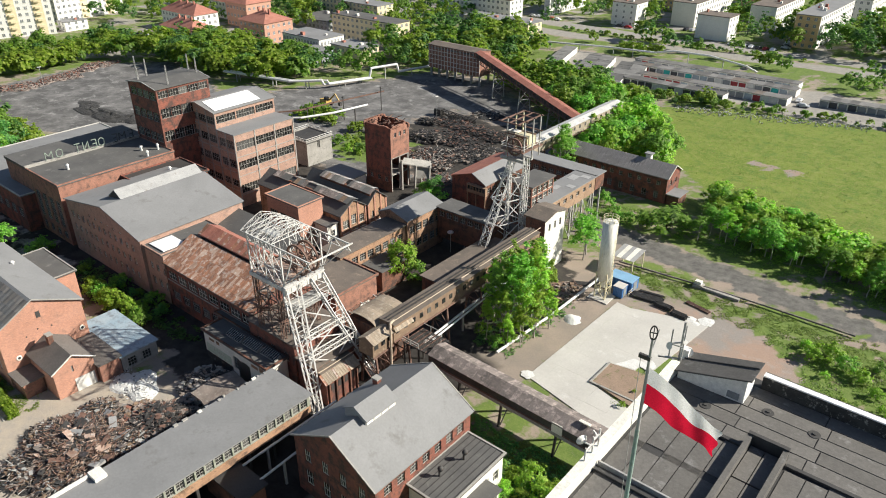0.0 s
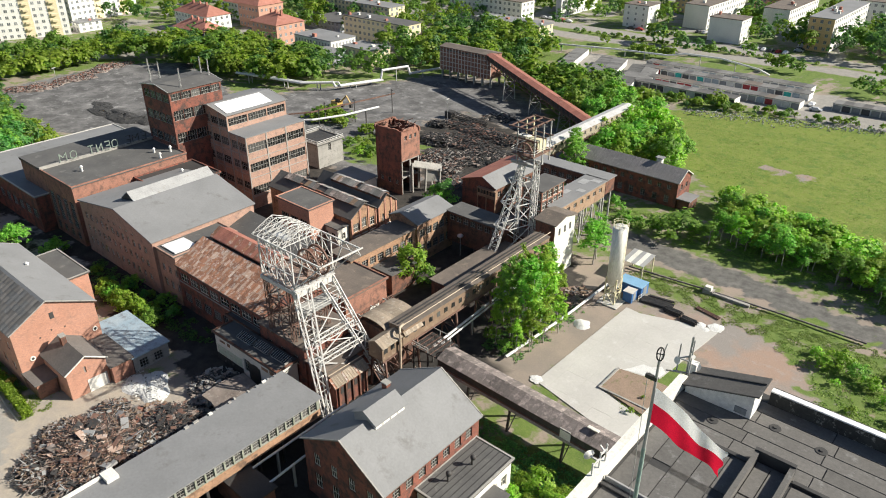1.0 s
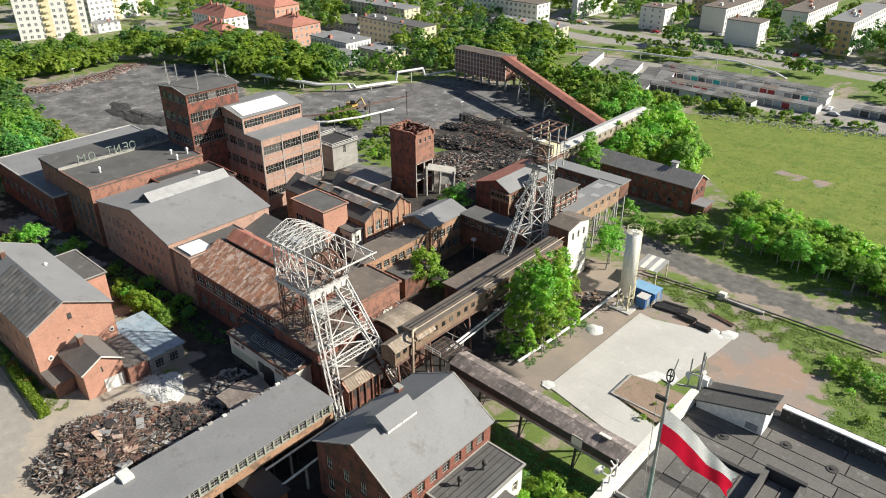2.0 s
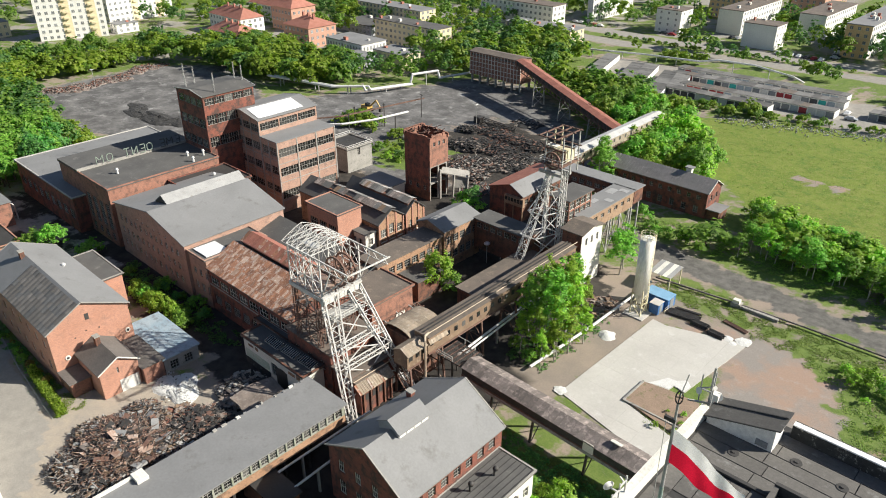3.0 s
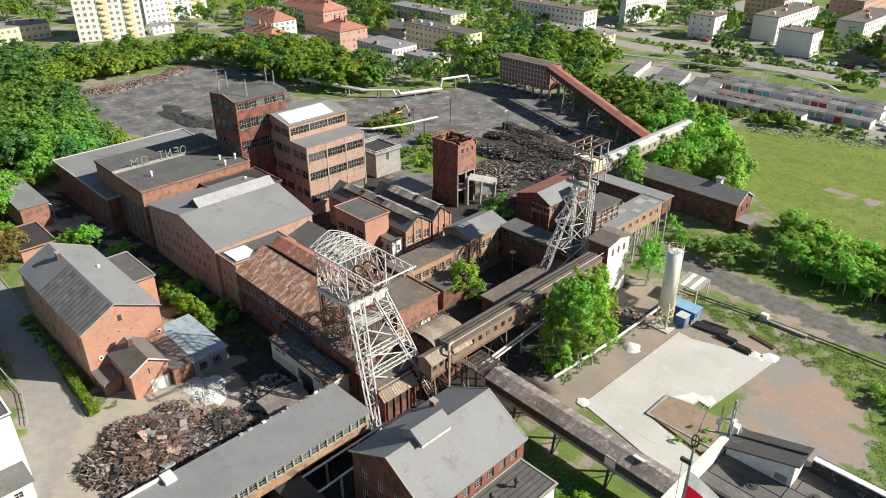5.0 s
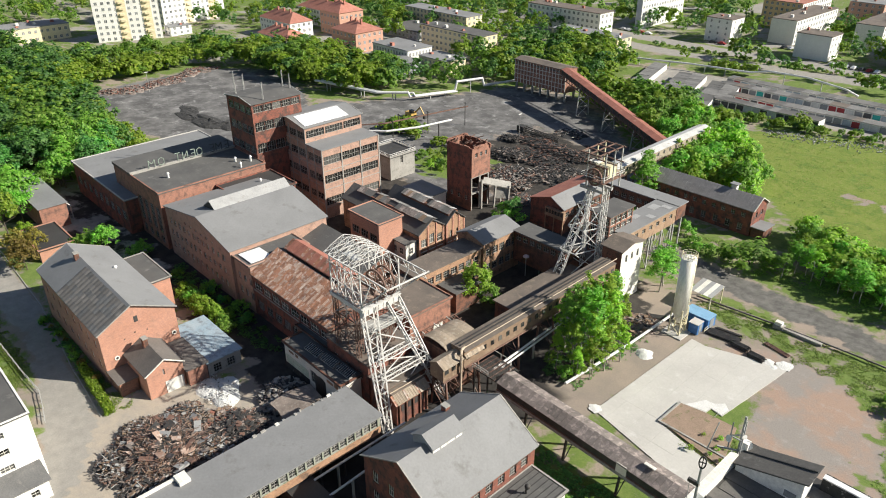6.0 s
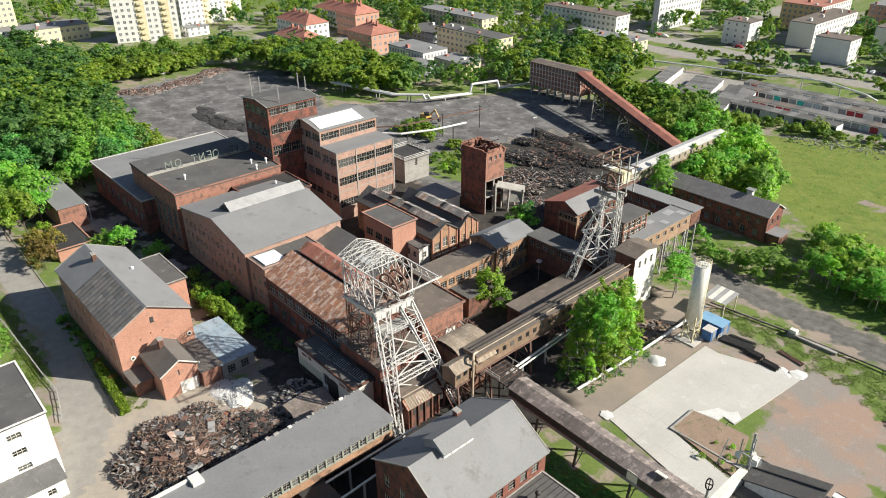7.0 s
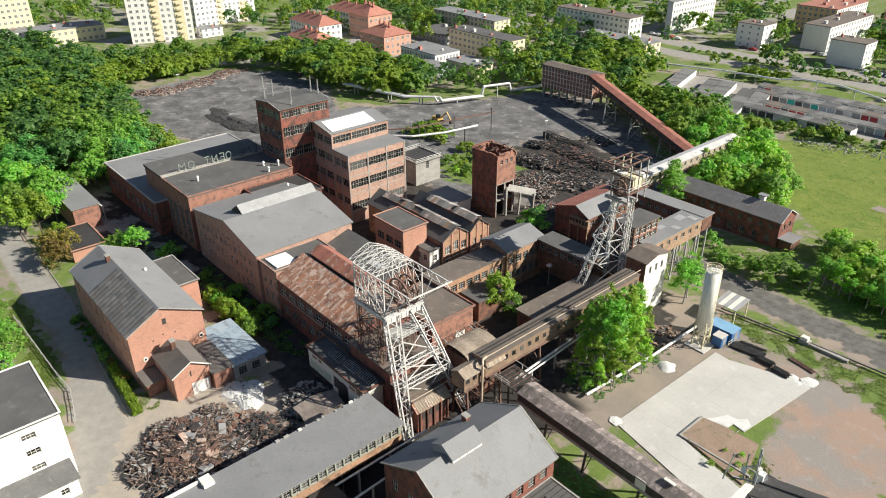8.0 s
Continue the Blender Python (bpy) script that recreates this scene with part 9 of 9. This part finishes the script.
def scatter(kinds, region, spacing, h0, h1, jitter=0.45, keep=1.0, wide=1.0):
    xs, ys = [p[0] for p in region], [p[1] for p in region]
    s = min(xs)
    row = 0
    while s <= max(xs):
        q = min(ys) + (spacing / 2 if row % 2 else 0)
        while q <= max(ys):
            a, b = s + rt.uniform(-jitter, jitter) * spacing, q + rt.uniform(-jitter, jitter) * spacing
            if rt.random() < keep and float(inside(region, np.array([a]), np.array([b]))[0]) > 0:
                plant(rt.choice(kinds), a, b, rt.uniform(h0, h1), wide=wide)
            q += spacing
        s += spacing * 0.87
        row += 1


# birches by the yard
for s, q, h in ((-63.5, 92.5, 16), (-60.5, 94.5, 18.5), (-64.5, 97.0, 17), (-61.0, 99.0, 18), (-66.5, 94.5, 14), (-58.8, 97.5, 16), (-62.5, 103.0, 15), (-59.5, 102.5, 13), (-65.5, 101.0, 15), (-61.5, 90.5, 12), (-58.6, 92.6, 13)):
    plant(rt.choice(("birch", "birch", "birch2", "birch")), s, q, h, wide=1.05)
for s, q, h in ((-57.6, 95.0, 10), (-57.2, 99.5, 9), (-59.4, 88.6, 8), (-58.0, 91.0, 9), (-64.0, 88.8, 9)):
    plant("birch", s, q, h, wide=1.2)
for s, q in ((-62, 88.5), (-60.4, 91), (-66, 90)):
    plant("bush", s, q, 2.2)
# single trees between the buildings
plant("lime", -90.7, 94.6, 9.6)
plant("bush", -88.6, 97.0, 4.0)
plant("birch2", -65.9, 126.8, 12, wide=1.6)
plant("birch2", -66.6, 129.5, 11, wide=1.6)
plant("dark", -112.5, 131, 6.5, wide=1.3)
plant("bush", -115, 129.5, 4)
scatter(["bush", "limebush", "bush", "lime"], [(-164, 138), (-150, 135), (-141, 139), (-140, 150), (-150, 158), (-164, 152)], 3.6, 1.6, 4.2, keep=0.7)
plant("bush", -111, 129, 4.0)
plant("birch2", -93.6, 162.0, 15, wide=1.4)
plant("birch2", -95.0, 166.0, 14, wide=1.4)
for s, q, h in ((-70, 150, 2.4), (-67.5, 151, 2.6), (-61, 150.5, 4.6), (-72, 152, 3), (-58, 153, 6), (-78, 158, 3), (-75, 156, 2.6)):
    plant(rt.choice(("bush", "birch2", "bush")), s, q, h, wide=1.5 if h > 4.5 else 1)
# trees along the white gallery
scatter(["limelow", "limelow", "broadlow"], [(-98, 176), (-84, 177), (-76, 181), (-77, 192), (-85, 210), (-98, 220)], 4.4, 8, 13.5)
scatter(["broadlow", "limelow"], [(-112, 200), (-98, 200), (-98, 232), (-118, 232)], 6, 8, 13)
# hedge belt beside the field
scatter(["birch2", "birch2", "birch"], [(-52, 151.5), (-38, 153), (-22, 150), (20, 147), (20, 152), (-22, 155), (-38, 158), (-52, 158)], 3.6, 6, 9, wide=1.6)
scatter(["limelow", "broadlow", "limelow", "limebush"], [(-51, 163), (-40, 157), (-20, 154), (30, 150), (40, 164), (-18, 168), (-40, 171), (-56, 177)], 3.8, 5, 7.5, wide=1.25)
# shrubs in the right-hand grass
for a, b, h in ((-16, 121, 2.6), (-14, 123, 3.4), (-11, 121.5, 3.2), (-8, 120, 2.4), (-18, 124, 1.8), (-5, 117, 2.0), (-3, 113, 1.8), (-9, 111, 1.6), (-13, 117, 1.4), (-1, 122, 2.6), (-6, 125, 2.2), (3, 118, 2.8)):
    plant(rt.choice(("bush", "limebush", "limebush")), a, b, h)
# strip under the covered walkway
for i in range(16):
    plant(rt.choice(("bush", "limebush", "bush")), rt.uniform(-44, -30), rt.uniform(58, 71), rt.uniform(1.0, 2.8))
for i in range(8):
    plant("limebush", rt.uniform(-40, -33), rt.uniform(60, 66), rt.uniform(1.5, 3.6))
for i in range(7):
    plant("limebush", rt.uniform(-38, -31), rt.uniform(88, 94), rt.uniform(0.5, 1.0), z=0.2)
# scrub along the far field edge and garages
scatter(["bush", "limebush", "bush", "broadlow"], [(-124, 248), (-96, 252), (-60, 262), (-20, 268), (-20, 272), (-60, 268), (-98, 260), (-124, 256)], 3.2, 1.5, 3.8, keep=0.85)
scatter(["limebush", "limebush", "bush"], [(-112, 236), (-98, 248), (-60, 262), (-30, 266), (-30, 263), (-60, 258), (-96, 242), (-108, 232)], 4.5, 0.6, 1.6, keep=0.5)
litter = thing("field_litter", "white litter and rubble scattered along the field edge", "litter", at_grid(0, 0, 0), kind="stuff")
rl = random.Random(15)
bms = [B(), B()]
for i in range(700):
    t, off = rl.random(), rl.gauss(0, 1.0)
    s, q = -98 + 60 * t, 245 + 22 * t + off * 2.6
    w = rl.uniform(0.05, 0.22)
    slab_from(bms[i % 2], [(s - w, q - w * 0.6, 0.35), (s + w, q - w * 0.4, 0.3), (s + w * 0.8, q + w * 0.6, 0.4), (s - w * 0.6, q + w * 0.5, 0.3)], 0.3)
for bm, m in zip(bms, (POWDER, CONCRETE)):
    tagged(part("litter_pieces", bm, m, litter), kind="stuff")
for s, q in ((-92, 254), (-90, 256)):
    plant("lime", s, q, 7)
scatter(["limebush", "limelow", "bush"], [(-196, 152), (-186, 148), (-176, 152), (-176, 160), (-190, 162)], 3.2, 2.2, 4.6)
scatter(["limebush", "bush", "limebush"], [(-170, 152), (-160, 156), (-150, 158), (-150, 163), (-162, 162)], 2.8, 1.6, 3.6)
# left wood
scatter(["broad", "dark", "broad2", "dark"], [(-330, 30), (-232, 26), (-222, 44), (-232, 70), (-262, 80), (-300, 86), (-330, 84)], 7.4, 13, 18, wide=1.1)
scatter(["broad", "broad2", "lime"], [(-228, 24), (-190, 24), (-192, 36), (-220, 40)], 6.4, 10, 14)
scatter(["broad", "dark"], [(-222, 46), (-212, 46), (-213, 54), (-224, 60)], 5, 8, 12)
scatter(["dark", "broad", "broad2", "dark"], [(-240, 50), (-215, 52), (-213, 66), (-228, 76), (-256, 82), (-266, 70)], 6.0, 10, 14)
plant("limebush", -236, 82, 5.5)
plant("limebush", -232, 80, 4.5)
plant("lime", -240, 80, 9)
scatter(["dark", "broad", "dark"], [(-440, 20), (-330, 28), (-330, 90), (-370, 100), (-420, 90)], 9.5, 12, 17, wide=1.2)
# bushes by the brick house
plant("broad2", -168, 46, 7, wide=1.0)
plant("bush", -172, 43, 5, wide=1.3)
plant("bush", -160, 51, 4.4)
for s, q in ((-182, 30), (-179, 33.5), (-176, 29.5), (-172, 29)):
    plant("russet", s, q, 6.5)
plant("lime", -186, 33, 6)
for i in range(16):
    plant(rt.choice(("limebush", "bush", "lime")), -136 + i * 1.25, 50.6 + rt.uniform(-1, 1.2), rt.uniform(2.6, 4.6))
for i in range(14):
    plant(rt.choice(("bush", "dark")), rt.uniform(-150, -112), rt.uniform(52, 56.6), rt.uniform(1.2, 3.0))
for s, q, h in ((-140.5, 10.5, 6.5), (-146, 12.0, 6), (-136.5, 8.5, 6), (-152, 11, 5.5), (-158, 13, 5)):
    plant("broad", s, q, h, wide=1.25)
for i in range(9):
    plant(rt.choice(("bush", "russet")), -146 + i * 3.4, 24.9 + rt.uniform(-0.3, 0.6), rt.uniform(1.0, 2.0))
hedge = thing("clipped_hedge", "clipped bright green hedge beside the yard road", "hedge", at_grid(0, 0, 0), kind="stuff")
rh = np.random.RandomState(4)
vs, fs = [], []
for i in range(5200):
    t = rh.rand()
    u, w = rh.uniform(-0.75, 0.75), rh.uniform(0.1, 1.5)
    p = np.array([-124.5 + 16 * t, 24.8 - 1.0 * t + u, w])
    a, b = rh.normal(size=3) * 0.13, rh.normal(size=3) * 0.13
    o = len(vs)
    vs += [tuple(p - a), tuple(p + b), tuple(p + a), tuple(p - b)]
    fs.append((o, o + 1, o + 2, o + 3))
me = bpy.data.meshes.new("leaves")
me.from_pydata(vs, [], fs)
me.materials.append(LEAF_LIME)
ob = new("leaves", me)
ob.parent = hedge
tagged(ob, kind="stuff")
# belt behind the coal yard
scatter(["limelow", "limelow", "broadlow", "limebush"], [(-330, 92), (-320, 92), (-322, 160), (-332, 160)], 4.6, 6, 10)
scatter(["broad", "dark", "broadlow", "limelow", "lime"], [(-318, 152), (-300, 160), (-262, 160), (-228, 172), (-224, 180), (-232, 196), (-262, 200), (-300, 196), (-318, 186)], 6.2, 10, 14)
scatter(["limelow", "broadlow", "bush"], [(-372, 100), (-336, 96), (-332, 165), (-360, 184)], 6.5, 4, 9, keep=0.75)
scatter(["broad", "dark", "broad2"], [(-236, 186), (-222, 184), (-210, 208), (-204, 232), (-236, 236), (-246, 214)], 7.5, 8, 12, keep=0.75)
scatter(["broad", "limelow", "lime", "broad2", "dark"], [(-240, 232), (-200, 232), (-192, 236), (-170, 236), (-176, 290), (-200, 300), (-236, 290)], 7.2, 10, 15)
scatter(["lime", "broad", "broadlow", "broad2"], [(-162, 226), (-140, 215), (-112, 202), (-104, 216), (-128, 244), (-160, 242)], 5.4, 9, 14)
scatter(["limelow", "limelow", "broadlow"], [(-157, 308), (-137, 309), (-134, 316), (-156, 316)], 3.6, 4, 6.5)
for s, q, h, k in ((-151.6, 334, 12, "dark"), (-138, 330.5, 8, "broadlow"), (-130, 329, 9, "dark"), (-125, 331, 7, "broadlow"), (-92.8, 326, 7, "limelow"), (-90, 323, 8, "broadlow"), (-96, 324, 6, "limelow"), (-173, 320, 6, "limelow"), (-108, 330, 11, "broad"), (-84, 324, 6, "broadlow")):
    plant(k, s, q, h)
scatter(["bush", "limebush"], [(-200, 336), (-140, 338), (-80, 345), (-80, 347), (-140, 341), (-200, 339)], 3.2, 1.2, 2.6)
scatter(["dark", "broadlow", "limelow"], [(-250, 336), (-60, 342), (-60, 346), (-250, 341)], 13, 8, 13, keep=0.6)
scatter(["dark", "broad", "lime", "broad2"], [(-300, 360), (-10, 366), (20, 470), (-300, 480)], 11, 8, 14, keep=0.6)
scatter(["dark", "broad2", "broad"], [(-84, 362), (30, 350), (40, 420), (-70, 430)], 9, 12, 17, keep=0.85)
scatter(["broad", "dark", "lime"], [(-420, 180), (-320, 240), (-250, 262), (-246, 330), (-330, 400), (-430, 300)], 8.5, 8, 13, keep=0.7)
scatter(["broad", "broad2"], [(-540, 60), (-440, 130), (-440, 260), (-560, 200)], 13, 9, 14, keep=0.6)
scatter(["broad", "dark"], [(-60, 300), (60, 290), (80, 345), (-60, 338)], 9, 5, 9, keep=0.5)



def weeds(label, region, count, size, material, seed, high=0.35, patchy=0.0):
    """Low tangled weeds: small leaves lying close over the ground."""
    r = np.random.RandomState(seed)
    lo, hi = np.min(region, axis=0), np.max(region, axis=0)
    p = r.uniform(lo, hi, (count * 3, 2))
    ok = inside(region, p[:, 0], p[:, 1]) + 1.6 * zone_noise(p[:, 0], p[:, 1], 6, seed) > 0.3
    if patchy:
        ok &= zone_noise(p[:, 0], p[:, 1], 5, seed + 1) > patchy - 0.5
    p = p[ok][:count]
    n = len(p)
    tall = np.clip(0.5 + 0.6 * zone_noise(p[:, 0], p[:, 1], 3, seed + 2), 0.1, 1.4)
    c = np.column_stack([p, high * tall * r.uniform(0.1, 1.0, n)])
    a = r.normal(size=(n, 3)) * [1, 1, 0.25]
    a /= np.linalg.norm(a, axis=1, keepdims=True)
    b = np.cross(a, r.normal(size=(n, 3)) * 0.3 + [0, 0, 1])
    b /= np.linalg.norm(b, axis=1, keepdims=True)
    sc = size * r.uniform(0.5, 1.3, (n, 1))
    v = np.stack([c - a * sc * 0.5, c + b * sc * 0.3, c + a * sc * 0.5, c - b * sc * 0.3], 1).reshape(-1, 3)
    me = bpy.data.meshes.new("weeds")
    me.from_pydata(v.tolist(), [], np.arange(4 * n).reshape(-1, 4).tolist())
    me.materials.append(material)
    ob = new("weeds", me)
    ob.matrix_basis = at_grid(0, 0, 0)
    tagged(ob, label, "weeds", kind="stuff")


GRASS = leaf_mat("grass_blades", (0.11, 0.17, 0.03), (0.17, 0.24, 0.045), (0.27, 0.31, 0.09))
weeds("rough grass and weeds along the pipe verge", [(-58, 125), (-40, 124), (-22, 122), (6, 114), (12, 132), (-24, 134), (-42, 134), (-58, 133)], 20000, 0.3, GRASS, 401, 0.2, 0.25)
weeds("bright weeds at the edge of the open ground", [(-26, 122), (-18, 118), (-14, 108), (-12, 96), (4, 92), (8, 118), (-10, 126)], 12000, 0.3, GRASS, 402, 0.25, 0.2)
weeds("weeds growing over the earth bed", [(-41, 89), (-30, 86), (-26, 92), (-30, 96), (-37, 95)], 2600, 0.25, GRASS, 403, 0.3, 0.3)
weeds("rough grass beside the covered walkway", [(-46, 56), (-30, 56), (-24, 60), (-24, 71), (-46, 71.5)], 10000, 0.3, GRASS, 404, 0.3, 0.1)
weeds("rough grass on the field side of the gravel", [(-76, 147), (-60, 149), (-40, 149), (-20, 147), (10, 144), (10, 152), (-40, 158), (-70, 160), (-78, 154)], 12000, 0.35, GRASS, 405, 0.3, 0.25)
weeds("bright grass beside the clipped hedge", [(-122, 23.6), (-109, 22.6), (-108, 27), (-112, 30), (-122, 26.5)], 2600, 0.26, GRASS, 408, 0.2, 0.1)
weeds("dark weeds in the shaded court", [(-150, 50), (-112, 51), (-104, 53), (-104, 57), (-150, 57)], 5000, 0.45, LEAF_DARK, 406, 0.7, 0.3)
FIELD_NEAR = [(-98, 222), (-80, 200), (-61, 184), (-40, 178), (-10, 174), (40, 166), (60, 250), (-20, 262), (-54, 260), (-91, 246)]
weeds("tussocks of rough grass across the open field", FIELD_NEAR, 20000, 0.36, GRASS, 410, 0.12, 0.3)
weeds("darker tufts of weed in the open field", FIELD_NEAR, 1800, 0.4, LEAF, 411, 0.2, 0.75)
weeds("low nettles among the birches", [(-67, 86), (-58, 86), (-56.5, 106), (-60, 112), (-67, 110)], 5000, 0.32, LEAF_DARK, 412, 0.4, 0.3)
weeds("dark weeds and ivy against the house wall", [(-148, 23.6), (-120, 24.6), (-118, 26.6), (-148, 26.6)], 4200, 0.4, LEAF_DARK, 420, 0.8, 0.3)
weeds("mown grass strip along the yard road", [(-165, 14.5), (-140, 13.5), (-126, 12), (-126, 15.2), (-140, 18.4), (-165, 18)], 9000, 0.3, GRASS, 421, 0.15, 0.0)
weeds("tall dark weeds below the covered walkway", [(-58, 62), (-30, 57), (-24, 62), (-24, 71), (-58, 71.5)], 15000, 0.42, LEAF_DARK, 422, 0.7, 0.1)
set_out(285)
